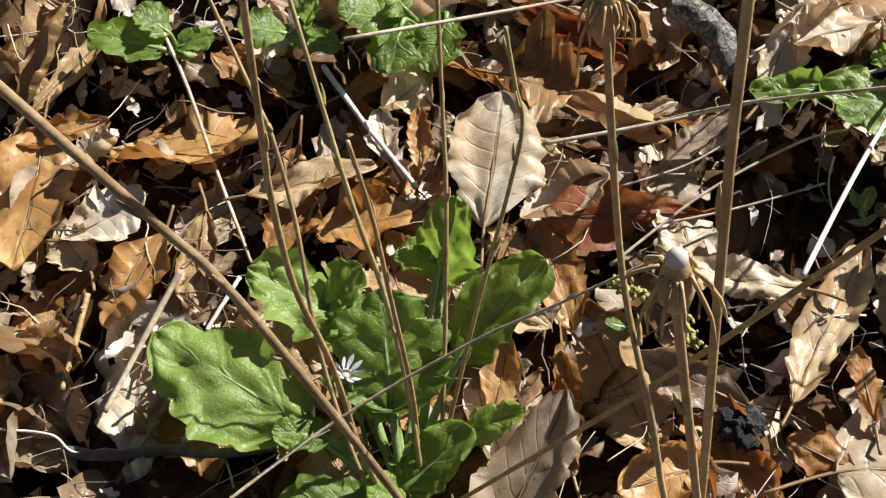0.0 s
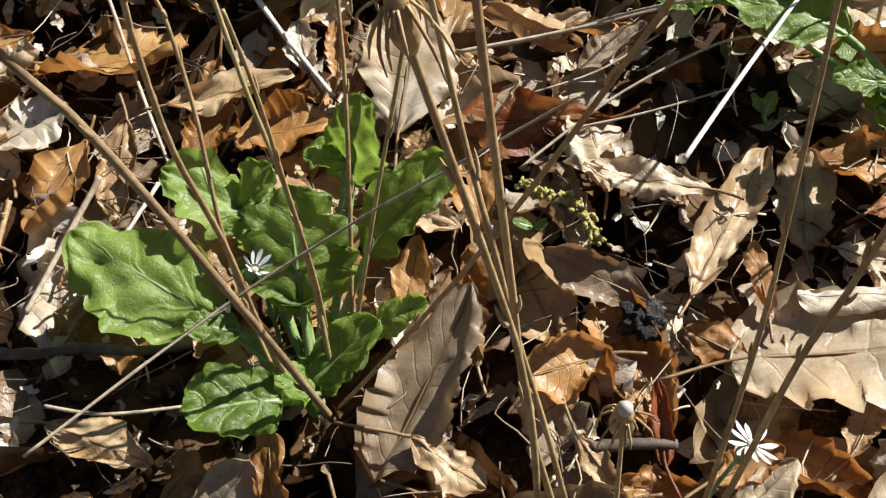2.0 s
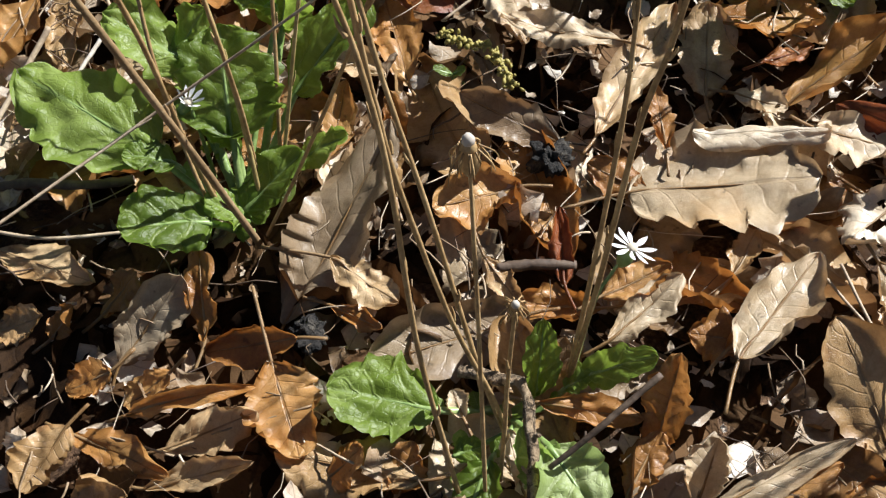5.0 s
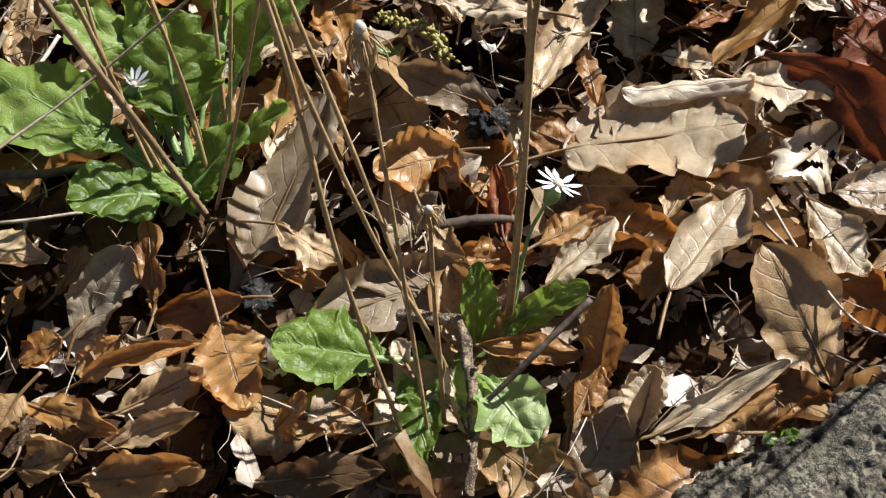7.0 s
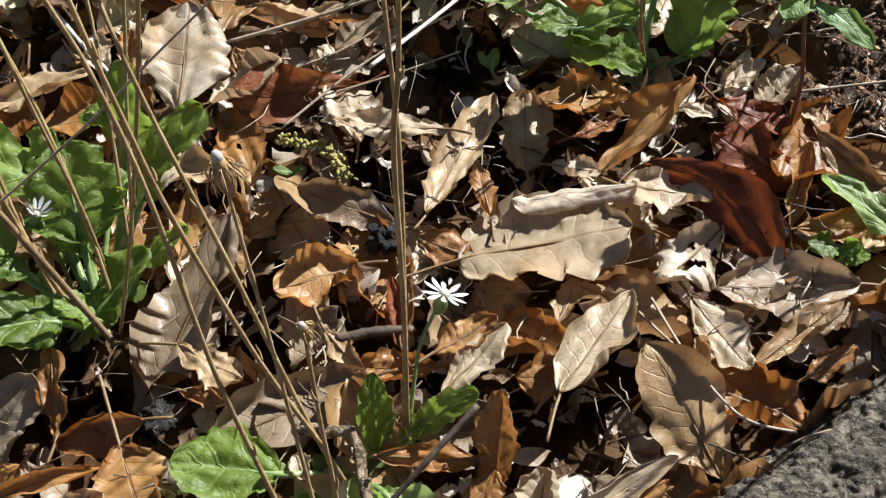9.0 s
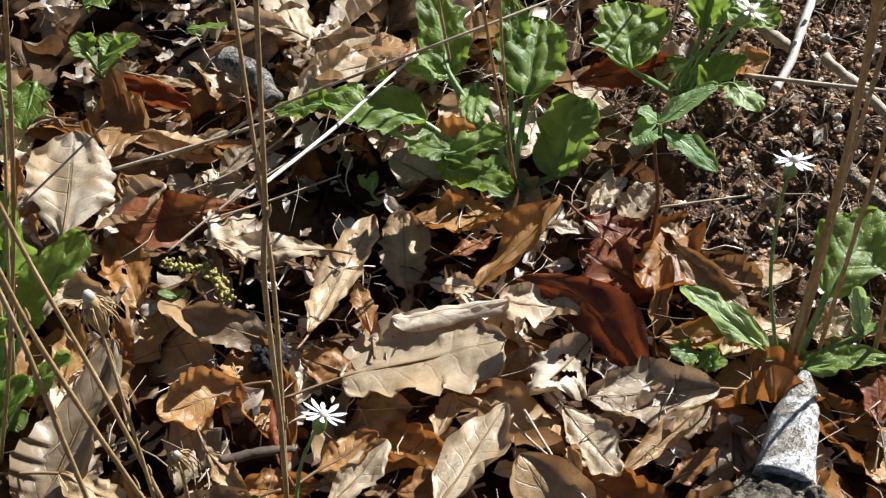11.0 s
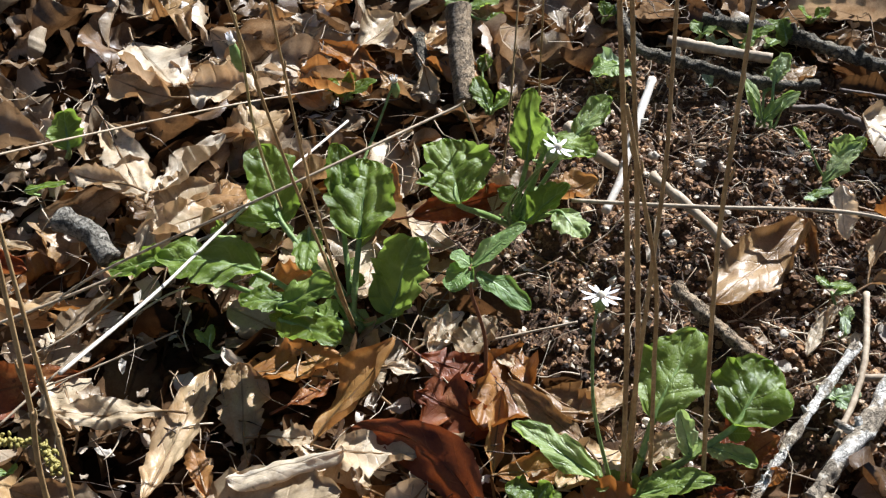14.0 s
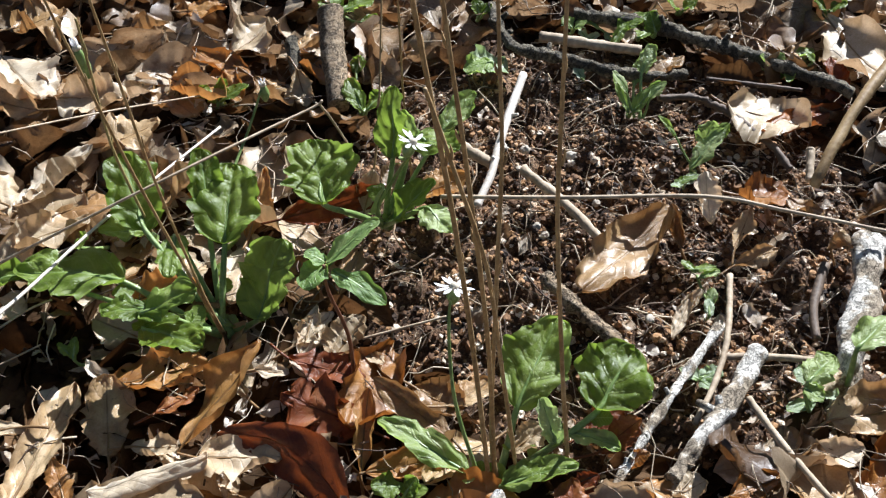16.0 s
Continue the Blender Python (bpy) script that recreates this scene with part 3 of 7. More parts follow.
def green_leaf(owner, base, tip, width, roll=0, seed=0, material=None, curl=-0.35, bend=-0.35, fold=0.08, quilt=0.085, teeth=4, tooth=0.19,
               belly=0.5, wave=0.12, lobes=0.04, stalk=True, label="", wing=True):
    """One toothed, puckered leaf of a rosette, with its stalk down to the crown."""
    rng = random.Random(seed * 13 + 5)
    m, ln = axis_frame(base, tip, roll)
    nu, nv = 50, 20
    va, faces, uvs = leaf_arrays(nu, nv, width / ln, rng, teeth, tooth, belly, curl, fold, bend, rng.uniform(-0.15, 0.15), wave, 0.0, 0.0, 0.0,
                                 lobes=lobes, quilt=quilt, crumple=0.03, blunt=0.44, rim=0.45, ribs=3.8, lean=1.35, edge=0.22)
    ob = under(owner, "leaf", leaf_mesh("leaf", va * ln, faces, uvs), material or GREEN, label, m)
    mid = [m @ Vector(va[i * (nv + 1) + nv // 2] * ln + np.array((0, 0, -0.0006))) for i in (0, int(nu * 0.3), int(nu * 0.6), nu - 3)]
    rib = tube_mesh("midrib", mid, (0.0013, 0.0010, 0.0007, 0.0003), 6, steps=4)
    under(ob, "midrib", rib, GREEN_STEM)
    if stalk:
        crown = owner.matrix_basis.translation + Vector((rng.uniform(-0.004, 0.004), rng.uniform(-0.004, 0.004), 0))
        b = Vector(base)
        ctrl = crown.lerp(b, 0.5)
        ctrl.z = max(ctrl.z, b.z * 0.6 + crown.z * 0.4) - 0.003
        thick = min(0.0022, 0.0005 + 0.07 * width)
        st = tube_mesh("leaf_stalk", [crown, ctrl, b, mid[1]], (thick, thick * 0.86, thick * 0.72, thick * 0.27), 7, steps=5)
        under(ob, "leaf_stalk", st, GREEN_STEM)
        if wing:
            for k in (0.45, 0.8):
                p = ctrl.lerp(b, k) if k > 0.5 else crown.lerp(b, k)
                q = p + Vector((rng.uniform(-0.012, 0.012), rng.uniform(-0.008, 0.012), 0.003))
                wm, wl = axis_frame(p, q, rng.uniform(-40, 40))
                wv, wf, wu = leaf_arrays(10, 6, 0.8, rng, 3, 0.3, 0.5, 0.2, 0, 0.2, quilt=0.03)
                under(ob, "leaf_lobe", leaf_mesh("leaf_lobe", wv * wl, wf, wu), material or GREEN, "", wm)
    return ob


def dry_stalk(owner, pts, radius=0.0016, material=None, name="dry_stalk", seed=0, bracts=6, label=""):
    """A thin dry flower stalk with small scale leaves pressed to it."""
    rng = random.Random(seed + 77)
    ob = under(owner, name, tube_mesh(name, pts, (radius * 0.95, radius * 0.62), 8, 0.14, seed, 8), material or DRY_STEM, label)
    p = [Vector(q) for q in pts]
    for k in range(bracts):
        f = (k + 0.5) / bracts * (len(p) - 1)
        i = min(int(f), len(p) - 2)
        q = p[i].lerp(p[i + 1], f - i)
        d = (p[i + 1] - p[i]).normalized()
        out = Vector((rng.uniform(-1, 1), rng.uniform(-1, 1), rng.uniform(-0.2, 0.2))).normalized()
        e = q + d * rng.uniform(0.005, 0.008) + out * radius * 1.6
        bm_pts = [q + out * radius * 0.6, q.lerp(e, 0.5) + out * radius * 0.6, e]
        under(ob, "bract", tube_mesh("bract", bm_pts, (radius * 0.65, radius * 0.5, radius * 0.12), 5, steps=3), material or DRY_STEM)
    return ob


def spindle(name, base, tip, r, sides=9, profile=(0.35, 0.8, 1.0, 0.92, 0.7, 0.5)):
    """A cup or bud shape from base to tip."""
    m, ln = axis_frame(base, tip, 0)
    verts, faces = [], []
    n = len(profile)
    for i, f in enumerate(profile):
        for k in range(sides):
            a = 6.2832 * k / sides
            verts.append(tuple(m @ Vector((ln * i / (n - 1), math.cos(a) * r * f, math.sin(a) * r * f))))
            if i:
                q, w = (i - 1) * sides + k, (i - 1) * sides + (k + 1) % sides
                faces.append((q, w, w + sides, q + sides))
    faces.append(tuple(range(sides))[::-1])
    faces.append(tuple(range((n - 1) * sides, n * sides)))
    me = bpy.data.meshes.new(name)
    me.from_pydata(verts, [], faces)
    return smooth(me)


def flower(owner, at, away, radius, seed=0, petals=10, spread=1.0, cup_length=0.010):
    """A white strap-petalled flower head: at is its heart, away points out of its face."""
    rng = random.Random(seed + 31)
    at, ax = Vector(at), Vector(away).normalized()
    head = under(owner, "flower_head", spindle("flower_head", at - ax * cup_length, at, 0.0032), GREEN_STEM, "slender green flower cup with white petals")
    side = ax.orthogonal().normalized()
    other = ax.cross(side)
    for k in range(petals):
        a = 6.2832 * (k + rng.uniform(-0.2, 0.2)) / petals
        out = side * math.cos(a) + other * math.sin(a)
        b = at + out * 0.0016
        r = radius * rng.uniform(0.85, 1.05)
        t = at + (out * math.cos((1 - spread) * 1.3) + ax * math.sin((1 - spread) * 1.3 + rng.uniform(-0.1, 0.25))) * r
        x = (t - b).normalized()
        y = ax.cross(x).normalized()
        z = x.cross(y)
        m = Matrix.Translation(b) @ Matrix((x, y, z)).transposed().to_4x4()
        va, fs, uv = leaf_arrays(8, 4, 0.26, rng, 1, 0.0, 0.6, -0.3, 0.0, rng.uniform(-0.2, 0.7), crumple=0.01)
        under(head, "petal", leaf_mesh("petal", va * (t - b).length, fs, uv), PETAL, "", m)
    under(head, "disc", spindle("disc", at - ax * 0.001, at + ax * 0.002, 0.0024, 9, (0.8, 1.0, 0.8, 0.4)), DISC, "small creamy flower centre")
    return head


def seed_head(owner, at, down, size=0.010, seed=0):
    """A withered head: a papery cup of narrow scales with a tuft of down."""
    rng = random.Random(seed + 91)
    at, ax = Vector(at), -Vector(down).normalized()
    head = under(owner, "seed_head", spindle("seed_head", at - ax * size * 0.7, at + ax * size * 0.4, size * 0.2), DRY_STEM, "withered papery seed head")
    side = ax.orthogonal().normalized()
    other = ax.cross(side)
    for k in range(16):
        a = 6.2832 * k / 16 + rng.uniform(-0.3, 0.3)
        out = side * math.cos(a) + other * math.sin(a)
        b = at + out * size * 0.17 + ax * size * 0.2
        t = at + out * size * rng.uniform(0.18, 0.55) - ax * size * rng.uniform(0.1, 0.9)
        under(head, "scale", tube_mesh("scale", [b, (b + t) / 2 + out * size * 0.08, t], (0.0003, 0.0003, 0.0001), 4, steps=3), DRY_STEM)
    tuft = spindle("tuft", at + ax * size * 0.25, at + ax * size * 0.5, size * 0.12, 8, (0.6, 1.0, 0.9, 0.5))
    under(head, "tuft", tuft, FLUFF, "small whitish tuft of down")
    return head


def twig(pts, radius, material, label, name="twig", rough=0.25, seed=0, ends=None, knots=0, sides=8, category="twig", steps=8, crust=0.0):
    """A fallen twig or stick through the points."""
    ob = part(name, tube_mesh(name, pts, ends or (radius, radius * 0.85), sides, rough, seed, steps, crust), material)
    tagged(ob, label, category)
    rng = random.Random(seed + 5)
    p = [Vector(q) for q in pts]
    for k in range(knots):
        i = rng.randrange(len(p) - 1)
        q = p[i].lerp(p[i + 1], rng.uniform(0.2, 0.8))
        e = q + Vector((rng.uniform(-1, 1), rng.uniform(-1, 1), rng.uniform(0.2, 1))).normalized() * radius * rng.uniform(1.6, 2.6)
        part("knot", tube_mesh("knot", [q, e], (radius * 0.6, radius * 0.35), 6, 0.3, seed + k), material, ob)
    return ob


def lump(x, y, z, r, material, label, name, seed, squash=0.7, category="debris", detail=10, jag=0.5):
    """A rough lump of earth, stone or crust."""
    verts, faces = [], []
    n = detail
    for i in range(n + 1):
        th = math.pi * i / n
        for k in range(n * 2):
            ph = math.pi * k / n
            d = Vector((math.sin(th) * math.cos(ph), math.sin(th) * math.sin(ph), math.cos(th)))
            f = 1 + jag * noise.noise(d * 1.7 + Vector((seed, 0, 0))) + jag * 0.6 * noise.noise(d * 4.5 + Vector((seed, 3, 0)))
            verts.append((d.x * r * f, d.y * r * f, d.z * r * f * squash))
            if i:
                w = n * 2
                q, s = (i - 1) * w + k, (i - 1) * w + (k + 1) % w
                faces.append((q, q + w, s + w, s))
    me = bpy.data.meshes.new(name)
    me.from_pydata(verts, [], faces)
    ob = part(name, smooth(me), material, None, "", Matrix.Translation((x, y, z)))
    return tagged(ob, label, category)


def catkin(pts):
    """A fallen catkin: a thin thread set with small yellow-brown beads."""
    p = [Vector(q) for q in pts]
    ob = part("catkin", tube_mesh("catkin", p, 0.0007, 6), CATKIN)
    tagged(ob, "fallen yellow-green beaded catkin lying on dead leaves", "catkin")
    rng = random.Random(4)
    beads = []
    for k in range(3):
        q = Vector((0, 0, 0))
        beads.append(spindle("bead", q - Vector((0, 0, 0.0015)), q + Vector((0, 0, 0.0015)), 0.0008 + 0.0002 * k, 6, (0.4, 0.9, 1.0, 0.5)))
        beads[-1].materials.append(CATKIN)
    for k in range(130):
        f = rng.uniform(0, len(p) - 1.001)
        i = int(f)
        q = p[i].lerp(p[i + 1], f - i) + Vector((rng.gauss(0, 0.0014), rng.gauss(0, 0.0014), rng.gauss(0.0005, 0.001)))
        part("bead", rng.choice(beads), CATKIN, ob, "", pose(*q, rng.uniform(0, 180), rng.uniform(0, 180), 0))
    return ob


def build_crumbs(count, seed):
    """Clods, grit and scraps on the bare soil, too many to count, as one mesh."""
    rng = random.Random(seed)
    base = []
    n = 5
    for i in range(n + 1):
        th = math.pi * i / n
        for k in range(7):
            ph = 6.2832 * k / 7
            base.append((math.sin(th) * math.cos(ph), math.sin(th) * math.sin(ph), math.cos(th)))
    quads = [((i - 1) * 7 + k, i * 7 + k, i * 7 + (k + 1) % 7, (i - 1) * 7 + (k + 1) % 7) for i in range(1, n + 1) for k in range(7)]
    verts, faces = [], []
    made = 0
    while made < count:
        x, y = rng.gauss(0.52, 0.14), rng.gauss(0.32, 0.14)
        if bare(x, y) < rng.random() * 0.7 or not (0.25 < x < 0.95 and 0.05 < y < 0.8):
            continue
        made += 1
        r = 0.0004 + 0.0024 * rng.random() ** 4
        z = land(x, y) + clods(x, y) + 0.001 + r * rng.uniform(0.0, 0.5)
        s, o = len(verts), rng.uniform(0, 90)
        e = (rng.uniform(0.7, 1.4), rng.uniform(0.7, 1.4), rng.uniform(0.5, 1.0))
        for p in base:
            f = r * (1 + 0.7 * noise.noise((p[0] * 1.6 + o, p[1] * 1.6, p[2] * 1.6)))
            verts.append((x + p[0] * f * e[0], y + p[1] * f * e[1], z + p[2] * f * e[2]))
        faces.extend(tuple(q + s for q in f) for f in quads)
    me = bpy.data.meshes.new("soil_crumbs")
    me.from_pydata(verts, [], faces)
    return tagged(part("soil_crumbs", me, CRUMB), "loose brown crumbs and grit on the bare soil", "soil crumbs", kind="stuff")


def build_straws(count, seed):
    """Fine rootlets, needles and straw bits scattered about, as one mesh."""
    rng = random.Random(seed)
    verts, faces = [], []
    for k in range(count):
        if k % 3 == 0:
            x, y = rng.gauss(0.52, 0.15), rng.gauss(0.32, 0.16)
        else:
            x, y = rng.uniform(-0.3, 0.7), rng.uniform(-0.03, 0.6)
        ln, a = rng.uniform(0.008, 0.045), rng.uniform(0, 6.28)
        lift = 0.002 + (0.006 if bare(x, y) > 0.3 else 0.026)
        p = [Vector((x + math.cos(a + 0.4 * rng.uniform(-1, 1) * t) * ln * t, y + math.sin(a) * ln * t, 0)) for t in (0, 0.35, 0.7, 1)]
        for q in p:
            q.z = land(q.x, q.y) + clods(q.x, q.y) * bare(q.x, q.y) + lift + rng.uniform(-0.002, 0.003)
        r = rng.uniform(0.00018, 0.0006)
        me = tube_mesh("bit", p, (r, r * 0.6), 4, steps=2)
        s = len(verts)
        verts.extend(tuple(v.co) for v in me.vertices)
        faces.extend(tuple(i + s for i in f.vertices) for f in me.polygons)
        bpy.data.meshes.remove(me)
    me = bpy.data.meshes.new("straw_bits")
    me.from_pydata(verts, [], faces)
    return tagged(part("straw_bits", smooth(me), STRAW), "fine dry rootlets and straw bits strewn on the ground", "straw", kind="stuff")


def build_scraps(count, seed):
    """Torn scraps of leaf and bark on soil and litter, too small to count, as one mesh."""
    rng = random.Random(seed)
    verts, faces, uvs, n = [], [], [], 0
    while n < count:
        x, y = rng.uniform(-0.25, 0.80), rng.uniform(-0.02, 0.60)
        soil = bare(x, y) > 0.1
        if rng.random() > (0.7 if not soil else 0.25 if y > 0.27 else 1.0):
            continue
        ln = 0.004 + (0.014 if soil else 0.022) * rng.random() ** 2
        va, fs, uv = leaf_arrays(6, 4, rng.uniform(0.3, 0.9), rng, 3, 0.5, rng.uniform(0.4, 0.6), rng.uniform(-0.4, 1.6), 0.0, rng.uniform(-0.6, 1.2),
                                 rng.uniform(-0.8, 0.8), 0.3, 0.0, 0.5, crumple=0.12)
        m = pose(x, y, land(x, y) + (clods(x, y) + rng.uniform(0.002, 0.007) if soil else rng.uniform(0.012, 0.028)), rng.gauss(0, 28), rng.gauss(0, 24), rng.uniform(0, 360))
        pts = ((va - np.array((0.5, 0, 0))) * ln) @ np.array(m.to_3x3()).T + np.array(m.translation)
        s = len(verts)
        verts.extend(map(tuple, pts))
        faces.extend(tuple(i + s for i in f) for f in fs)
        uvs.extend(uv)
        n += 1
    ob = part("leaf_scraps", leaf_mesh("leaf_scraps", np.array(verts), faces, uvs), SCRAP)
    return tagged(ob, "small torn pale scraps of dead leaf strewn about", "leaf scraps", kind="stuff")


build_crumbs(24000, 21)
build_scraps(2600, 23)
build_straws(2000, 22)

# ---- the leaves that lie on top, one by one ----
dead_leaf((-0.2209, 0.3478, 0.0463), (-0.1709, 0.3578, 0.0482), 0.0208, 10, "orange", 6, curl=0.9)
dead_leaf((-0.1692, 0.2784, 0.0391), (-0.1885, 0.3002, 0.0420), 0.0249, 0, "pale", 11, ragged=0.3)
dead_leaf((-0.0364, 0.3550, 0.0520), (-0.0163, 0.3718, 0.0535), 0.0217, 0, "pale", 18)
dead_leaf((-0.0319, 0.3282, 0.0475), (-0.0375, 0.3552, 0.0540), 0.0200, 0, "pale", 19, curl=0.8)
dead_leaf((-0.0175, 0.3244, 0.0452), (-0.0186, 0.3543, 0.0539), 0.0159, 0, "orange", 20, curl=0.6)
dead_leaf((0.0469, 0.3590, 0.0523), (0.0989, 0.3347, 0.0481), 0.0264, 15, "tan", 24, curl=2.2, holes=0.3)
dead_leaf((0.0733, 0.3390, 0.0505), (0.1023, 0.3501, 0.0555), 0.0157, 0, "pale", 25, curl=1.8)
dead_leaf((-0.2198, 0.3649, 0.0445), (-0.1914, 0.4077, 0.0795), 0.0207, -0.0482, "tan", 29, curl=2.0)
dead_leaf((-0.2113, 0.3648, 0.0508), (-0.1754, 0.4182, 0.0576), 0.0156, 0, "tan", 30, curl=2.8, ragged=0)
dead_leaf((-0.0580, 0.3672, 0.0490), (-0.0334, 0.3759, 0.0498), 0.0165, 0, "orange", 31, curl=1.0)
dead_leaf((-0.0754, 0.3409, 0.0487), (-0.0822, 0.3149, 0.0443), 0.0133, 30, "orange", 33, curl=1.0)
dead_leaf((0.0171, 0.2780, 0.0390), (0.0226, 0.2937, 0.0444), 0.0202, 0, "tan", 34)
dead_leaf((0.0019, 0.2620, 0.0376), (0.0096, 0.2743, 0.0407), 0.0150, 0, "pale", 35, curl=0.8)
dead_leaf((-0.1984, 0.2465, 0.0353), (-0.1643, 0.2340, 0.0364), 0.0301, 23.4, "tan", 36)
dead_leaf((-0.1261, 0.2307, 0.0358), (-0.1121, 0.2429, 0.0379), 0.0123, 20, "tan", 38, curl=1)
dead_leaf((-0.1727, 0.2464, 0.0342), (-0.1930, 0.2578, 0.0352), 0.0178, 0, "tan", 39)
dead_leaf((0.1923, 0.1070, 0.0360), (0.1658, 0.1113, 0.0360), 0.0206, -15, "orange", 54, curl=0.8)
dead_leaf((0.1832, 0.0404, 0.0320), (0.2192, 0.0571, 0.0360), 0.0121, 0, "orange", 60, curl=0.9)
dead_leaf((0.0455, 0.1785, 0.0367), (0.0428, 0.2078, 0.0421), 0.0173, -26.7, "tan", 63, curl=0.7)
dead_leaf((0.0446, 0.1946, 0.0320), (0.0427, 0.2294, 0.0466), 0.0154, -20, "orange", 65, curl=1.4)
dead_leaf((0.1661, 0.1983, 0.0360), (0.1628, 0.2291, 0.0446), 0.0127, 0, "orange", 72, curl=0.8)
dead_leaf((0.1995, 0.2288, 0.0366), (0.2219, 0.2193, 0.0377), 0.0179, 0, "pale", 75, holes=0.4, ragged=0.3)
dead_leaf((0.2140, 0.2446, 0.0380), (0.2382, 0.2528, 0.0388), 0.0130, 0, "red", 77)
dead_leaf((-0.0041, 0.1025, 0.0360), (0.0105, 0.0616, 0.0370), 0.0340, 0, "orange", 80, curl=0.35, tooth=0.18, pleat=0.45, wave=0.07, crumple=0.025, stalk=0.03, label='orange-tan ribbed dead leaf with a dark stalk')
dead_leaf((0.0580, 0.0531, 0.0330), (-0.0004, 0.0650, 0.0340), 0.0333, 0, "tan", 81, curl=0.3, wave=0.08, crumple=0.03, pleat=0.05)
dead_leaf((-0.0343, 0.1137, 0.0316), (-0.0382, 0.1528, 0.0445), 0.0169, -21.9, "orange", 83, curl=0.8)
dead_leaf((-0.0460, 0.0982, 0.0364), (-0.0663, 0.0871, 0.0275), 0.0178, -11.6, "orange", 85)
dead_leaf((-0.0644, 0.0832, 0.0280), (-0.0064, 0.0877, 0.0465), 0.0104, 12.8, "orange", 88, bend=-1.2, curl=0.8)
dead_leaf((-0.1367, 0.1625, 0.0286), (-0.0853, 0.1411, 0.0352), 0.0197, 16.8, "tan", 91, curl=0.6)
dead_leaf((0.0182, 0.1298, 0.0308), (0.0410, 0.1160, 0.0362), 0.0106, 15.9, "orange", 93, curl=0.8)
dead_leaf((0.0837, 0.1497, 0.0360), (0.0998, 0.1260, 0.0320), 0.0144, 0, "tan", 95, curl=0.8)
dead_leaf((0.1180, 0.1360, 0.0320), (0.1169, 0.1689, 0.0420), 0.0116, 0, "red", 99, curl=1.0)
dead_leaf((-0.1279, 0.1208, 0.0290), (-0.1021, 0.1229, 0.0410), 0.0179, 15.1, "tan", 100, curl=0.6)
dead_leaf((-0.0825, 0.1286, 0.0271), (-0.0654, 0.1436, 0.0400), 0.0203, -25.8, "orange", 102)
dead_leaf((-0.1030, 0.1182, 0.0276), (-0.0907, 0.1290, 0.0385), 0.0148, -2.53, "orange", 103, curl=0.6)
dead_leaf((0.0162, 0.0528, 0.0280), (0.0359, 0.0635, 0.0445), 0.0179, -15.5, "orange", 105)
dead_leaf((0.0480, 0.0474, 0.0301), (0.0548, 0.0680, 0.0363), 0.0163, -9.52, "orange", 106, curl=0.4)
dead_leaf((0.0746, 0.0787, 0.0310), (0.0702, 0.0900, 0.0330), 0.0137, 0, "pale", 107, curl=0.8)
dead_leaf((0.1372, 0.0461, 0.0310), (0.1515, 0.0705, 0.0380), 0.0174, 0, "orange", 108, curl=0.6)
dead_leaf((0.0984, 0.0465, 0.0310), (0.0925, 0.0683, 0.0480), 0.0130, 30, "pale", 109, curl=1.2)
dead_leaf((-0.0726, 0.0497, 0.0267), (-0.0539, 0.0557, 0.0372), 0.0212, 14.5, "dark", 112)
dead_leaf((-0.0839, 0.0468, 0.0270), (-0.0547, 0.0460, 0.0410), 0.0238, 10.1, "tan", 113)
dead_leaf((-0.0571, 0.0399, 0.0270), (0.0005, 0.0287, 0.0620), 0.0229, 13.7, "orange", 114)
dead_leaf((0.0097, 0.0344, 0.0270), (0.0687, 0.0230, 0.0620), 0.0166, 20.9, "dark", 115)
dead_leaf((0.2858, 0.0964, 0.0320), (0.3110, 0.1072, 0.0340), 0.0123, 0, "orange", 118, curl=1.2)
dead_leaf((0.1878, 0.1375, 0.0330), (0.1998, 0.1579, 0.0370), 0.0151, 0, "tan", 119, curl=0.6)
dead_leaf((0.2460, 0.1032, 0.0360), (0.2437, 0.1166, 0.0420), 0.0095, 0, "tan", 121, curl=1.0)
dead_leaf((0.3071, 0.3502, 0.0555), (0.3758, 0.3509, 0.0576), 0.0244, 50, "red", 123, curl=0.3, label='bright red-brown dead leaf under the green leaves')
dead_leaf((0.3897, 0.3435, 0.0529), (0.4241, 0.3455, 0.0571), 0.0226, 30, "orange", 124, curl=0.5)
dead_leaf((0.6918, 0.3336, 0.0420), (0.7073, 0.3788, 0.0521), 0.0194, 0, "red", 128)
dead_leaf((0.2872, 0.2517, 0.0427), (0.3230, 0.2292, 0.0366), 0.0226, 0, "red", 133, curl=0.4, tooth=0.4, teeth=5, label='dark red deeply lobed dead leaf')
dead_leaf((0.2901, 0.2635, 0.0377), (0.3184, 0.2784, 0.0411), 0.0163, 0, "pale", 134, holes=0.3, ragged=0.3)
dead_leaf((0.2685, 0.2521, 0.0407), (0.2852, 0.2442, 0.0400), 0.0109, 0, "pale", 136, curl=1.2)
dead_leaf((0.3868, 0.1076, 0.0310), (0.3977, 0.1317, 0.0360), 0.0190, 0, "red", 137, curl=0.5)
dead_leaf((0.3581, 0.1992, 0.0310), (0.3851, 0.2059, 0.0335), 0.0176, 0, "tan", 138, holes=0.3)
dead_leaf((0.0542, 0.4129, 0.0542), (0.0847, 0.3980, 0.0528), 0.0117, 0, "pale", 145, curl=0.8)
dead_leaf((0.1529, 0.4964, 0.0587), (0.2026, 0.5250, 0.0633), 0.0272, 0, "tan", 150, curl=0.8)
dead_leaf((0.2574, 0.5190, 0.0617), (0.2775, 0.4771, 0.0569), 0.0312, 0, "tan", 152, curl=0.6)
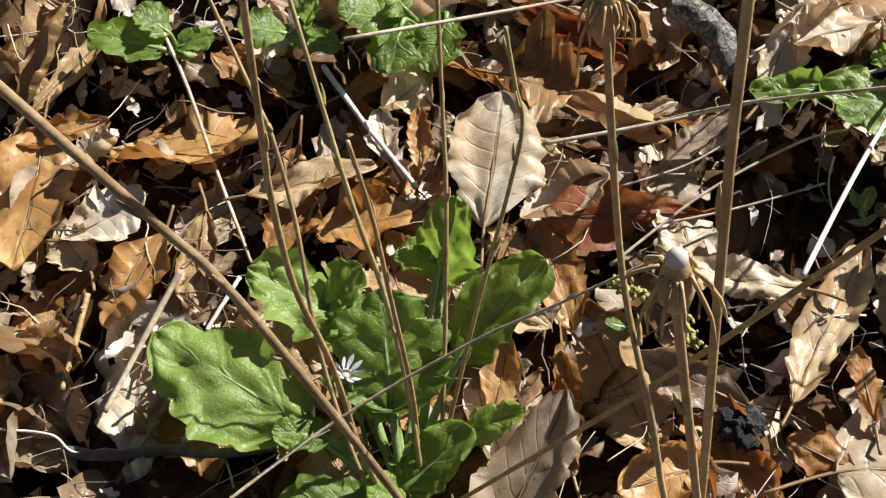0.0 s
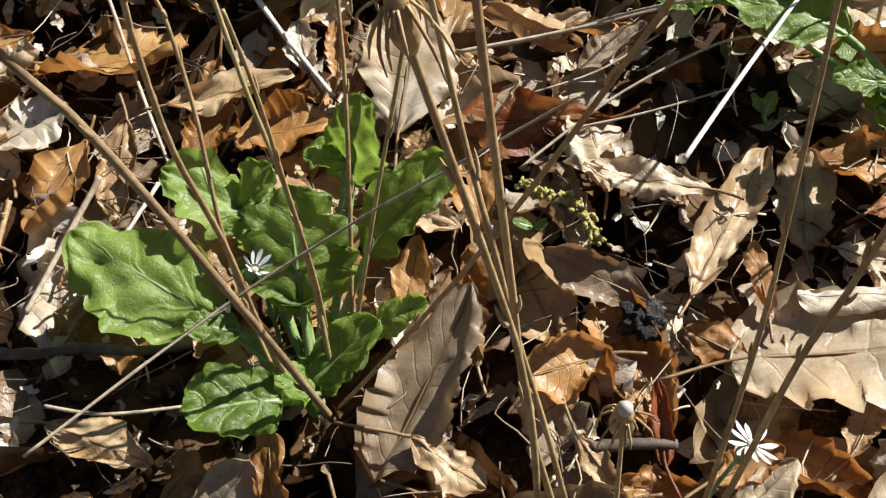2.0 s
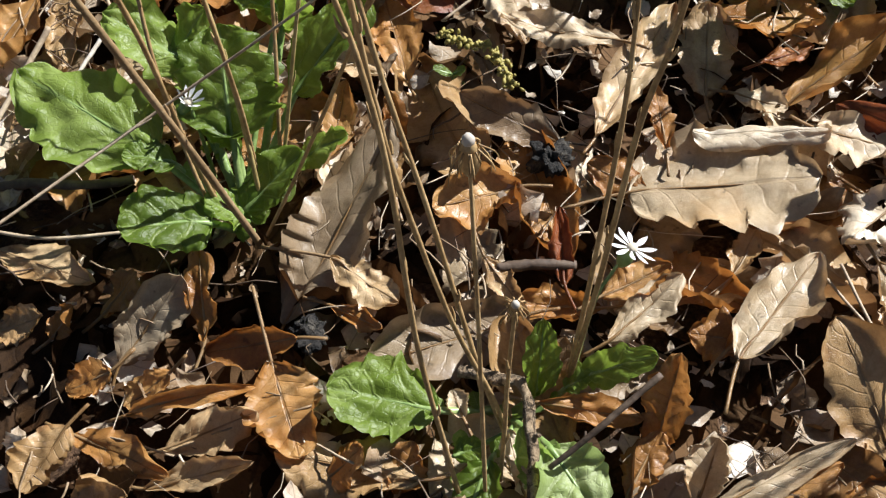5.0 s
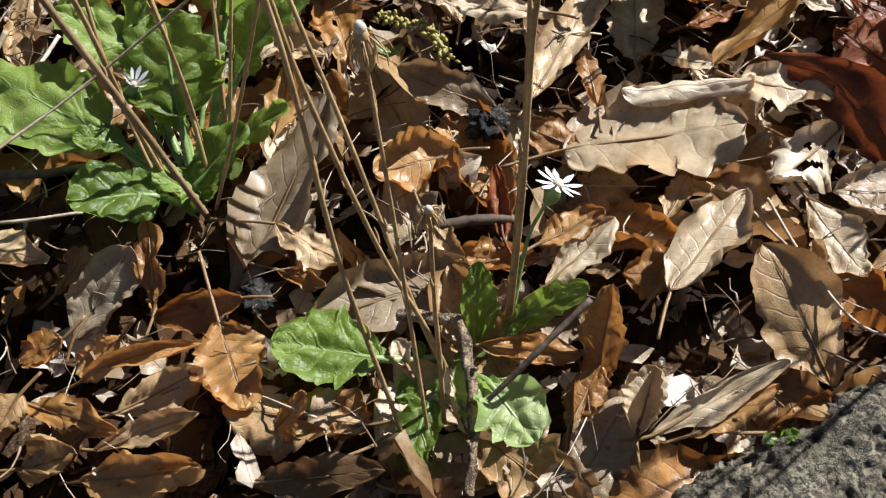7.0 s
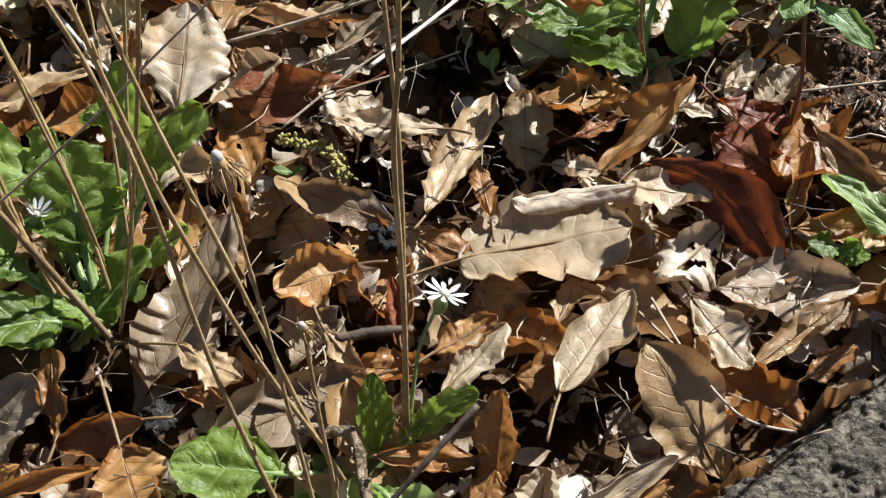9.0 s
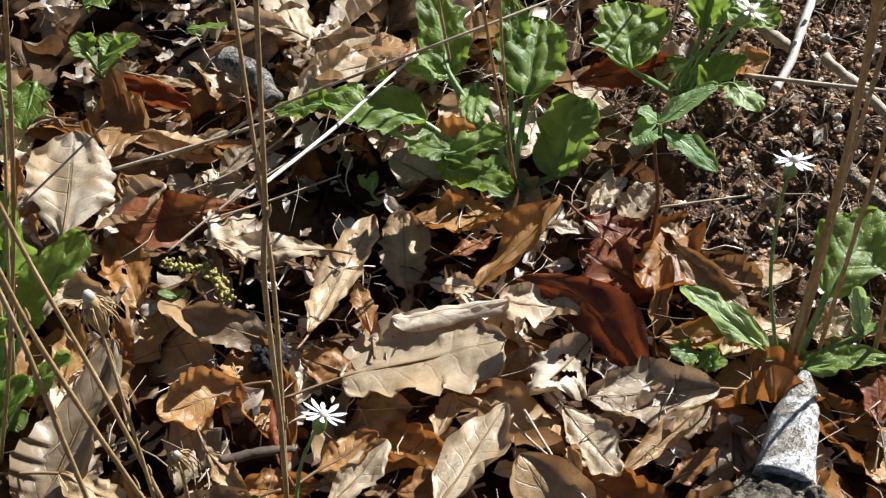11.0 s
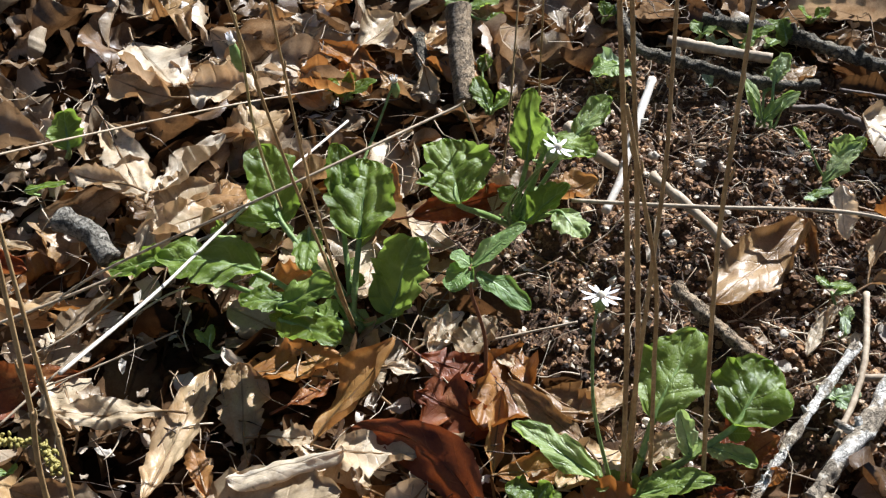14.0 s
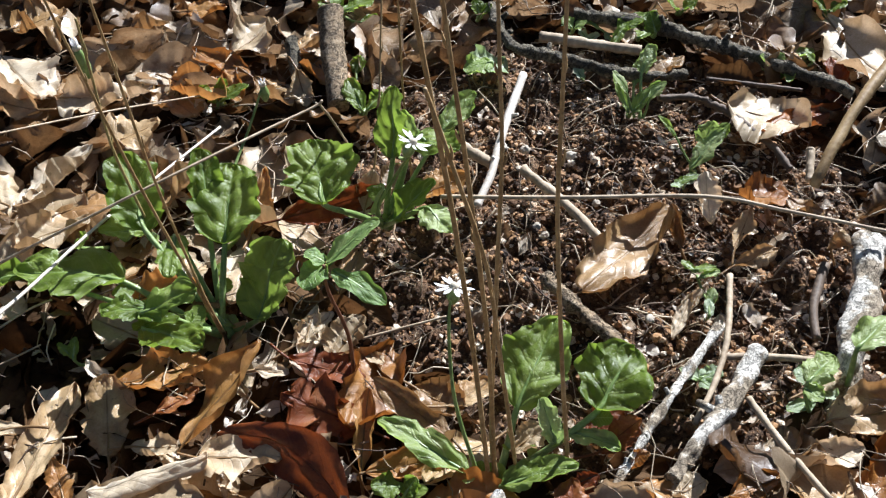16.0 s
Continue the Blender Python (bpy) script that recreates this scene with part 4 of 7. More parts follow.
dead_leaf((0.3229, 0.5037, 0.0593), (0.3420, 0.4669, 0.0560), 0.0234, 0, "tan", 153)
dead_leaf((0.3277, 0.2490, 0.0344), (0.3349, 0.2366, 0.0343), 0.0092, 0, "pale", 154)
dead_leaf((0.3516, 0.4884, 0.0680), (0.3505, 0.4613, 0.0535), 0.0177, 0, "pale", 155, curl=0.8)
dead_leaf((0.1901, 0.5291, 0.0616), (0.2242, 0.5475, 0.0673), 0.0236, 0, "tan", 157, curl=1.2)
dead_leaf((0.2089, 0.5254, 0.0613), (0.2661, 0.5157, 0.0614), 0.0274, 0, "pale", 158, curl=0.5)
dead_leaf((0.2880, 0.5506, 0.0636), (0.3206, 0.5087, 0.0608), 0.0258, 0, "orange", 163, curl=0.6)
dead_leaf((0.3104, 0.4807, 0.0573), (0.2994, 0.5236, 0.0621), 0.0236, 0, "orange", 164, curl=0.8)
dead_leaf((0.3973, 0.5480, 0.0623), (0.3566, 0.5216, 0.0629), 0.0248, 0, "tan", 165, curl=0.6)
dead_leaf((0.2368, 0.5921, 0.0673), (0.2783, 0.5883, 0.0689), 0.0251, 0, "tan", 167, curl=0.8)
dead_leaf((0.2849, 0.6047, 0.0684), (0.3222, 0.5950, 0.0696), 0.0256, 0, "orange", 169, curl=0.8)
dead_leaf((0.4634, 0.0984, 0.0310), (0.4920, 0.1003, 0.0320), 0.0161, 0, "orange", 173)
dead_leaf((0.6509, 0.3735, 0.0466), (0.6202, 0.3971, 0.0497), 0.0235, 0, "dark", 174)
dead_leaf((0.6747, 0.4202, 0.0508), (0.6883, 0.3836, 0.0495), 0.0241, 0, "tan", 175, curl=0.5)
dead_leaf((0.5343, 0.1402, 0.0320), (0.5574, 0.1499, 0.0340), 0.0176, 0, "pale", 176, curl=0.8)
dead_leaf((0.5683, 0.4061, 0.0486), (0.6118, 0.4149, 0.0553), 0.0236, 0, "tan", 177)
dead_leaf((0.3477, 0.3219, 0.0420), (0.3254, 0.2917, 0.0403), 0.0164, 0, "tan", 178, holes=0.3)
dead_leaf((0.2935, 0.2574, 0.0362), (0.3107, 0.2843, 0.0436), 0.0143, 0, "pale", 179, curl=0.6)
dead_leaf((0.3780, 0.3620, 0.0456), (0.3879, 0.3799, 0.0522), 0.0214, 0, "grey", 180)
dead_leaf((0.2866, 0.3545, 0.0449), (0.3091, 0.4037, 0.0543), 0.0209, 0, "orange", 181, ragged=0.3)
dead_leaf((0.4179, 0.1443, 0.0310), (0.4422, 0.1481, 0.0420), 0.0168, 20, "red", 182, curl=0.6)
dead_leaf((0.3940, 0.1253, 0.0310), (0.4103, 0.1290, 0.0360), 0.0135, 0, "red", 183, curl=0.6)
dead_leaf((0.4263, 0.1302, 0.0310), (0.4390, 0.1321, 0.0360), 0.0110, 0, "orange", 184, curl=1.2)
dead_leaf((0.4384, 0.1074, 0.0320), (0.4570, 0.1089, 0.0340), 0.0188, 0, "pale", 186, curl=0.6)
dead_leaf((0.6012, 0.2205, 0.0398), (0.6026, 0.2212, 0.0519), 0.0195, 0, "tan", 188, curl=1.4)
dead_leaf((0.5087, 0.2141, 0.0323), (0.5174, 0.2214, 0.0379), 0.0082, 0, "pale", 189, curl=0.6)
dead_leaf((0.5471, 0.2338, 0.0340), (0.5753, 0.2323, 0.0389), 0.0131, 0, "tan", 190, curl=0.8)
dead_leaf((-0.2047, 0.3604, 0.0484), (-0.2032, 0.2767, 0.0449), 0.0456, 6, "orange", 600, curl=0.4, pleat=0.33, tooth=0.096, crumple=0.032, crease=0.016)
dead_leaf((-0.1881, 0.3288, 0.0496), (-0.1621, 0.3413, 0.0567), 0.0272, 0, "pale", 601, tooth=0.27, teeth=6)
dead_leaf((-0.1838, 0.2936, 0.0424), (-0.1425, 0.3103, 0.0539), 0.0332, -8, "pale", 602, tooth=0.24, teeth=6, curl=0.3, crumple=0.032, crease=0.016)
dead_leaf((-0.1359, 0.2968, 0.0427), (-0.1558, 0.2479, 0.0403), 0.0314, 10, "orange", 603, curl=0.6, pleat=0.22, crumple=0.032, crease=0.016, label="glossy orange-brown dead leaf half in shade")
dead_leaf((-0.1162, 0.3042, 0.0474), (-0.1210, 0.2558, 0.0350), 0.0225, 0, "tan", 604, curl=0.5)
dead_leaf((-0.1723, 0.3483, 0.0393), (-0.0903, 0.3445, 0.0510), 0.0720, -30, "orange", 605, curl=1.9, bend=0.5, rim=0.28, crumple=0.032, crease=0.016, label="boat-shaped orange-brown dead leaf with upturned sides")
dead_leaf((-0.0646, 0.3102, 0.0479), (-0.0850, 0.2813, 0.0433), 0.0277, 0, "orange", 606, curl=0.7, crumple=0.032, crease=0.016)
dead_leaf((-0.0656, 0.2931, 0.0444), (-0.0209, 0.2977, 0.0488), 0.0325, -8, "orange", 607, curl=0.5, pleat=0.22, crumple=0.032, crease=0.016)
dead_leaf((-0.0975, 0.3115, 0.0480), (-0.0373, 0.3215, 0.0549), 0.0235, -10, "tan", 608, curl=1.8, ragged=0.02, tooth=0.08)
dead_leaf((0.0115, 0.2909, 0.0462), (0.0218, 0.3464, 0.0732), 0.0495, 4, "pale", 609, curl=0.3, bend=0.2, belly=0.58, tooth=0.08, pleat=0.066, rim=0.42, blunt=0.6, stalk=0.018, ribs=7, crumple=0.032, crease=0.016, label="large pale tan dead leaf tilted up in the sun")
dead_leaf((0.0282, 0.2967, 0.0427), (0.0685, 0.3118, 0.0541), 0.0283, -6, "pale", 610, curl=0.5, pleat=0.22, crumple=0.032, crease=0.016)
dead_leaf((0.1100, 0.2972, 0.0428), (0.0393, 0.2941, 0.0465), 0.0346, -42, "red", 611, belly=0.68, curl=0.25, tooth=0.048, pleat=0.055, rim=0.42, blunt=0.6, crumple=0.032, crease=0.016, label="glossy dark red dead leaf propped on its edge")
dead_leaf((0.0730, 0.3921, 0.0533), (0.0261, 0.3799, 0.0562), 0.0167, -38, "red", 612, curl=0.5, belly=0.6)
dead_leaf((0.1403, 0.3513, 0.0516), (0.1572, 0.3853, 0.0667), 0.0190, 0, "pale", 613, tooth=0.08, curl=0.4)
dead_leaf((0.2002, 0.3897, 0.0611), (0.1545, 0.3758, 0.0638), 0.0312, -10, "pale", 614, curl=0.5, tooth=0.19, crumple=0.032, crease=0.016)
dead_leaf((0.0954, 0.3246, 0.0432), (0.1288, 0.3442, 0.0530), 0.0178, 0, "grey", 615, curl=0.4)
dead_leaf((0.0137, 0.2052, 0.0305), (0.0218, 0.2386, 0.0435), 0.0171, 0, "orange", 616, curl=0.5, tooth=0.048, label="orange-brown dead leaf leaning on the green rosette")
dead_leaf((0.1215, 0.2072, 0.0306), (0.0738, 0.2280, 0.0445), 0.0256, -26, "grey", 617, curl=0.35, belly=0.62, tooth=0.16, rim=0.7, crumple=0.032, crease=0.016, label="smooth grey-brown dead leaf with a pale rim")
dead_leaf((0.1352, 0.2072, 0.0366), (0.1774, 0.2788, 0.0411), 0.0238, 4, "tan", 618, curl=0.7, pleat=0.5, ribs=9, twist=0.5, rim=0.28, label="twisted tan dead leaf with strong pleats")
dead_leaf((0.1016, 0.1844, 0.0340), (0.0620, 0.1715, 0.0400), 0.0336, -10, "orange", 619, curl=0.8, tooth=0.16, pleat=0.17, rim=0.84, crumple=0.032, crease=0.016, label="golden brown dead leaf curled up in the sun")
dead_leaf((0.1481, 0.1797, 0.0340), (0.2295, 0.1799, 0.0420), 0.0637, -8, "pale", 620, belly=0.43, teeth=6, tooth=0.2, edge=0.2, curl=0.2, bend=0.1, pleat=0.12, rim=0.35, blunt=0.5, stalk=0.030, ribs=6, wave=0.08, crumple=0.032, crease=0.016, label="broad tan dead leaf with coarse pointed teeth and a long stalk")
dead_leaf((0.1767, 0.2035, 0.0443), (0.2359, 0.2013, 0.0461), 0.0209, -4, "pale", 621, blunt=0.25, curl=-3.6, pleat=0.11, tooth=0.048, bend=0.1, rim=0, ragged=0.06, stalk=0, label="pale dead leaf rolled into a tube")
dead_leaf((0.2311, 0.2057, 0.0405), (0.2687, 0.1897, 0.0440), 0.0277, -8, "pale", 622, blunt=0.36, curl=0.3, tooth=0.19, ragged=0.12, belly=0.45, pleat=0.083)
dead_leaf((0.2711, 0.1779, 0.0340), (0.2341, 0.1492, 0.0380), 0.0233, 0, "pale", 623, holes=0.7, wave=0.4, ragged=0.15, crumple=0.032, crease=0.016, label="bleached skeleton of a dead leaf full of holes")
dead_leaf((0.2480, 0.1415, 0.0360), (0.2643, 0.1021, 0.0340), 0.0246, 8, "pale", 624, curl=0.25, tooth=0.16, pleat=0.11, crumple=0.032, crease=0.016, label="whitish dead leaf with a dark midrib lying flat")
dead_leaf((0.2658, 0.1041, 0.0340), (0.3110, 0.1284, 0.0380), 0.0144, 12, "tan", 625, curl=1.8, tooth=0.08)
dead_leaf((0.1824, 0.0948, 0.0480), (0.2210, 0.1411, 0.0460), 0.0270, -6, "pale", 626, curl=0.45, bend=0.15, belly=0.5, pleat=0.055, tooth=0.064, rim=0.7, stalk=0.024, crumple=0.032, crease=0.016, label="pale glossy dead leaf with a long stalk")
dead_leaf((0.1795, 0.1015, 0.0400), (0.2009, 0.1195, 0.0440), 0.0163, 0, "orange", 627, curl=0.7)
dead_leaf((0.2421, 0.0603, 0.0240), (0.2202, 0.1095, 0.0540), 0.0321, -4, "tan", 628, curl=-1.3, bend=-0.5, belly=0.58, tooth=0.064, pleat=0.055, rim=0.42, crumple=0.032, crease=0.016, label="domed tan dead leaf casting deep shade beneath it")
dead_leaf((0.1496, 0.0647, 0.0240), (0.1591, 0.0941, 0.0580), 0.0207, -10, "orange", 629, curl=0.3, pleat=0.77, ribs=9, fold=0.3, rim=0.28, crumple=0.032, crease=0.016, label="orange-brown pleated dead leaf standing up")
dead_leaf((0.1678, 0.0401, 0.0340), (0.2245, 0.0648, 0.0400), 0.0123, 20, "pale", 630, curl=1.7, tooth=0.064)
dead_leaf((0.1625, 0.0407, 0.0340), (0.1727, 0.0657, 0.0420), 0.0228, 0, "pale", 631, curl=0.6, rim=1.1, crumple=0.032, crease=0.016)
dead_leaf((0.2933, 0.1546, 0.0280), (0.2415, 0.2177, 0.0416), 0.0295, -50, "red", 632, curl=0.1, bend=-0.15, sweep=-0.17, belly=0.36, ragged=0.02, tooth=0.064, wave=0.15, twist=0.25, pleat=0.033, blunt=0.5, rim=0.35, crumple=0.032, crease=0.016, label="large red-brown leathery dead leaf arching over the litter")
dead_leaf((0.3150, 0.2006, 0.0301), (0.2776, 0.2267, 0.0464), 0.0288, -25, "red", 633, teeth=3, tooth=0.83, curl=0.3, rim=0.42, crumple=0.032, crease=0.016, label="dark red deeply lobed dead leaf")
dead_leaf((0.3044, 0.1789, 0.0260), (0.3207, 0.2122, 0.0479), 0.0136, 15, "orange", 634, curl=1.3, rim=1.1, tooth=0.08, label="curled orange dead leaf with a pale rim")
dead_leaf((0.2237, 0.2257, 0.0303), (0.2742, 0.2556, 0.0590), 0.0277, -20, "orange", 635, curl=0.6, tooth=0.08, pleat=0.083, label="long brown dead leaf slanting up from the litter")
dead_leaf((0.1871, 0.2294, 0.0326), (0.1926, 0.2787, 0.0411), 0.0289, 0, "tan", 636, curl=-0.5, tooth=0.16, crumple=0.032, crease=0.016)
dead_leaf((0.1562, 0.1801, 0.0320), (0.1304, 0.1927, 0.0380), 0.0192, -20, "orange", 637, curl=0.3, tooth=0.08)
dead_leaf((0.0074, 0.1109, 0.0406), (-0.0351, 0.1104, 0.0274), 0.0207, -26, "orange", 638, curl=0.5, tooth=0.19, crumple=0.032, crease=0.016, label="golden orange dead leaf with torn teeth")
dead_leaf((-0.0737, 0.1075, 0.0215), (-0.0434, 0.1392, 0.0445), 0.0313, 21, "grey", 639, curl=0.4, tooth=0.096, pleat=0.19, crumple=0.032, crease=0.016)
dead_leaf((-0.0870, 0.0759, 0.0272), (-0.0399, 0.0534, 0.0408), 0.0183, 16, "orange", 640, curl=0.6, rim=0.98)
dead_leaf((-0.0480, 0.0694, 0.0254), (-0.0070, 0.0797, 0.0406), 0.0211, 16, "tan", 641, curl=0.3, tooth=0.19, crumple=0.032, crease=0.016)
dead_leaf((-0.0522, 0.0522, 0.0283), (-0.0051, 0.0576, 0.0457), 0.0140, 16, "tan", 642, curl=0.6, tooth=0.24)
dead_leaf((-0.0867, 0.0771, 0.0333), (-0.1030, 0.0514, 0.0287), 0.0257, -16, "tan", 643, curl=0.4, crumple=0.032, crease=0.016)
dead_leaf((-0.0692, 0.0988, 0.0393), (-0.0909, 0.0926, 0.0307), 0.0173, -16, "orange", 644, curl=0.5, tooth=0.24)
dead_leaf((-0.0034, 0.1249, 0.0220), (0.0444, 0.2090, 0.0528), 0.0402, -22, "grey", 645, curl=0.3, fold=0.12, tooth=0.16, teeth=11, edge=0.14, wave=0.06, stalk=0.012, pleat=0.08, ribs=9, crumple=0.032, crease=0.016, label="grey-brown toothed dead leaf standing beside the green rosette")
dead_leaf((0.0183, 0.1491, 0.0380), (0.0478, 0.1280, 0.0360), 0.0185, 0, "tan", 646, curl=0.4, stalk=0.03)
dead_leaf((0.1033, 0.1242, 0.0300), (0.0351, 0.1020, 0.0320), 0.0343, 0, "grey", 647, curl=0.2, tooth=0.19, teeth=6, blunt=0.5, crumple=0.032, crease=0.016, label="broad dull grey-tan dead leaf lying flat")
dead_leaf((0.1323, 0.1279, 0.0380), (0.1616, 0.1402, 0.0420), 0.0179, 0, "orange", 648, curl=0.5, pleat=0.28)
dead_leaf((0.1339, 0.1085, 0.0360), (0.1654, 0.1345, 0.0440), 0.0176, -8, "pale", 649, curl=0.4)
dead_leaf((0.1334, 0.1270, 0.0280), (0.0945, 0.1296, 0.0300), 0.0203, -15, "orange", 650, curl=0.4)
dead_leaf((0.1045, 0.0830, 0.0360), (0.1456, 0.0753, 0.0360), 0.0137, 15, "orange", 651, curl=0.8, tooth=0.08)
dead_leaf((0.1511, 0.2559, 0.0430), (0.0937, 0.2675, 0.0501), 0.0172, 0, "pale", 652, curl=0.6, rim=0.98)
dead_leaf((0.0944, 0.4874, 0.0659), (0.0270, 0.5316, 0.0738), 0.0443, -10, "grey", 653, curl=0.3, tooth=0.19, crumple=0.032, crease=0.016)
dead_leaf((0.1337, 0.4915, 0.0722), (0.1542, 0.4083, 0.0627), 0.0298, 0, "pale", 654, tooth=0.27, ragged=0.15, holes=0.25, rim=1.1)
dead_leaf((0.1462, 0.4212, 0.0679), (0.1104, 0.4440, 0.0700), 0.0184, -10, "pale", 655, curl=0.8)
dead_leaf((0.0287, 0.4172, 0.0536), (0.0811, 0.3768, 0.0559), 0.0230, 20, "red", 656, curl=1.0)
dead_leaf((0.1663, 0.4010, 0.0561), (0.2156, 0.3999, 0.0580), 0.0538, -10, "tan", 657, curl=-1.4, bend=-0.5, rim=0.28)
dead_leaf((0.1497, 0.3623, 0.0546), (0.1662, 0.3989, 0.0639), 0.0199, 0, "pale", 658, curl=0.4)
dead_leaf((0.1576, 0.4153, 0.0634), (0.2093, 0.4516, 0.0706), 0.0278, 0, "pale", 659, curl=0.7)
dead_leaf((0.5361, 0.2849, 0.0416), (0.4523, 0.2392, 0.0435), 0.0413, -12, "tan", 660, curl=0.8, tooth=0.16, rim=1.3, pleat=0.083, blunt=0.55, stalk=0, crumple=0.032, crease=0.016, label="large cupped brown dead leaf with whitish edges on bare soil")
dead_leaf((0.7335, 0.4230, 0.0541), (0.7264, 0.3350, 0.0502), 0.0520, 0, "pale", 661, curl=0.4, tooth=0.08, crumple=0.032, crease=0.016)
dead_leaf((0.6127, 0.3576, 0.0502), (0.6531, 0.3194, 0.0474), 0.0551, -10, "pale", 662, curl=0.5)
dead_leaf((0.6972, 0.3416, 0.0356), (0.6179, 0.3248, 0.0492), 0.0207, -30, "red", 663, curl=0.4)
dead_leaf((0.3520, 0.1745, 0.0357), (0.3243, 0.2150, 0.0506), 0.0167, -25, "tan", 664, curl=0.6, tooth=0.064)
dead_leaf((0.3063, 0.1769, 0.0280), (0.3510, 0.1682, 0.0312), 0.0184, 20, "orange", 665, curl=0.6)
dead_leaf((0.3459, 0.2209, 0.0279), (0.3654, 0.1940, 0.0304), 0.0262, 0, "tan", 666, curl=0.5, tooth=0.24)
dead_leaf((0.3068, 0.2476, 0.0349), (0.3327, 0.2649, 0.0461), 0.0253, 0, "pale", 667, curl=0.4, tooth=0.24)
dead_leaf((0.5513, 0.2684, 0.0362), (0.5595, 0.2943, 0.0565), 0.0185, 0, "pale", 668, curl=1.2, stalk=0)
dead_leaf((0.5784, 0.2835, 0.0395), (0.6011, 0.2643, 0.0438), 0.0408, -15, "orange", 669, curl=0.9)
dead_leaf((0.6034, 0.2692, 0.0402), (0.6126, 0.2433, 0.0418), 0.0133, 0, "tan", 670, curl=1.5)
dead_leaf((0.5546, 0.2464, 0.0342), (0.5746, 0.2636, 0.0457), 0.0145, 0, "tan", 671, curl=1.0, holes=0.3)
dead_leaf((0.5251, 0.2573, 0.0352), (0.5286, 0.2778, 0.0530), 0.0137, 0, "tan", 672, curl=1.3)
dead_leaf((0.5088, 0.1051, 0.0266), (0.5395, 0.1001, 0.0315), 0.0219, -10, "pale", 673, curl=1.0, rim=0.6, label="pale dead leaf folded over on the soil")
dead_leaf((0.4648, 0.1148, 0.0293), (0.4848, 0.1109, 0.0312), 0.0168, -5, "pale", 674, curl=0.3, tooth=0.05, stalk=0, edge=0.15, label="small bright white scrap of dead leaf")
dead_leaf((0.4884, 0.1990, 0.0300), (0.5109, 0.2193, 0.0377), 0.0093, 0, "pale", 675, curl=0.8, stalk=0)
dead_leaf((0.4278, 0.1212, 0.0306), (0.4447, 0.1052, 0.0316), 0.0177, 0, "orange", 676, curl=0.6)
dead_leaf((0.3782, 0.1614, 0.0291), (0.3990, 0.1639, 0.0390), 0.0189, 0, "pale", 677, curl=0.7)
dead_leaf((0.4191, 0.1593, 0.0260), (0.4503, 0.1692, 0.0367), 0.0205, 10, "red", 678, curl=0.3, label="red-brown dead leaf behind the rosette")
dead_leaf((0.1578, 0.5871, 0.0728), (0.1815, 0.5187, 0.0727), 0.0534, 0, "pale", 679, curl=0.4, crumple=0.032, crease=0.016)
dead_leaf((0.1560, 0.3903, 0.0551), (0.1988, 0.4154, 0.0594), 0.0471, 0, "pale", 680, curl=0.4, tooth=0.2, crumple=0.032, crease=0.016)
dead_leaf((0.2068, 0.4593, 0.0613), (0.2543, 0.4687, 0.0642), 0.0453, 0, "tan", 681, curl=0.6)
dead_leaf((0.2671, 0.5148, 0.0663), (0.2999, 0.4798, 0.0652), 0.0348, 0, "orange", 682, curl=0.6)
dead_leaf((0.3558, 0.5183, 0.0627), (0.3859, 0.4612, 0.0630), 0.0305, 0, "orange", 683, curl=0.5)
dead_leaf((0.3135, 0.5282, 0.0675), (0.3517, 0.5583, 0.0723), 0.0327, 0, "pale", 684, curl=0.6)
dead_leaf((0.3535, 0.3401, 0.0478), (0.3687, 0.3611, 0.0669), 0.0180, 0, "pale", 685, curl=0.5)
dead_leaf((0.1679, 0.6130, 0.0772), (0.2094, 0.6169, 0.0795), 0.0531, 0, "tan", 686, curl=0.8)
dead_leaf((0.0204, 0.3730, 0.0536), (0.0566, 0.3599, 0.0544), 0.0604, -8, "tan", 687, curl=0.4, crumple=0.032, crease=0.016)
dead_leaf((0.1785, 0.5099, 0.0679), (0.1390, 0.5399, 0.0746), 0.0343, -10, "tan", 688, curl=0.7)
dead_leaf((0.1911, 0.5194, 0.0687), (0.2349, 0.4931, 0.0704), 0.0398, 0, "pale", 689, curl=0.7, tooth=0.24)
fill_gaps(130, 33)


# ---- the rosette by the thick leaning stalks ----
rosette_a = plant(-0.0226, 0.1733, 0.0240, "leafy green rosette with tall dry brown flower stalks", group="rosettes of the woodland floor")
green_leaf(rosette_a, (-0.0617, 0.1966, 0.0500), (-0.1221, 0.2306, 0.0668), 0.0497, -4, 191, curl=-0.4, bend=-0.4, fold=-0.2, quilt=0.09, tooth=0.15, teeth=5, wave=0.06, label="broad shiny green toothed leaf of the rosette")
green_leaf(rosette_a, (-0.0454, 0.2367, 0.0573), (-0.0850, 0.2567, 0.0751), 0.0310, 0, 192)
green_leaf(rosette_a, (-0.0544, 0.2410, 0.0597), (-0.0369, 0.2537, 0.0788), 0.0220, 0, 193)
green_leaf(rosette_a, (-0.0256, 0.2025, 0.0542), (-0.0283, 0.2403, 0.0836), 0.0459, 4, 194, label='broad dark green leaf held above the others')
green_leaf(rosette_a, (-0.0249, 0.2013, 0.0481), (-0.0397, 0.2082, 0.0587), 0.0159, 0, 195)
green_leaf(rosette_a, (-0.0052, 0.2537, 0.0638), (0.0033, 0.2698, 0.1023), 0.0292, 6, 196)
green_leaf(rosette_a, (-0.0064, 0.2561, 0.0730), (-0.0234, 0.2561, 0.0830), 0.0146, 0, 197, wing=False)
green_leaf(rosette_a, (0.0015, 0.2226, 0.0560), (0.0377, 0.2501, 0.0845), 0.0323, -8, 198)
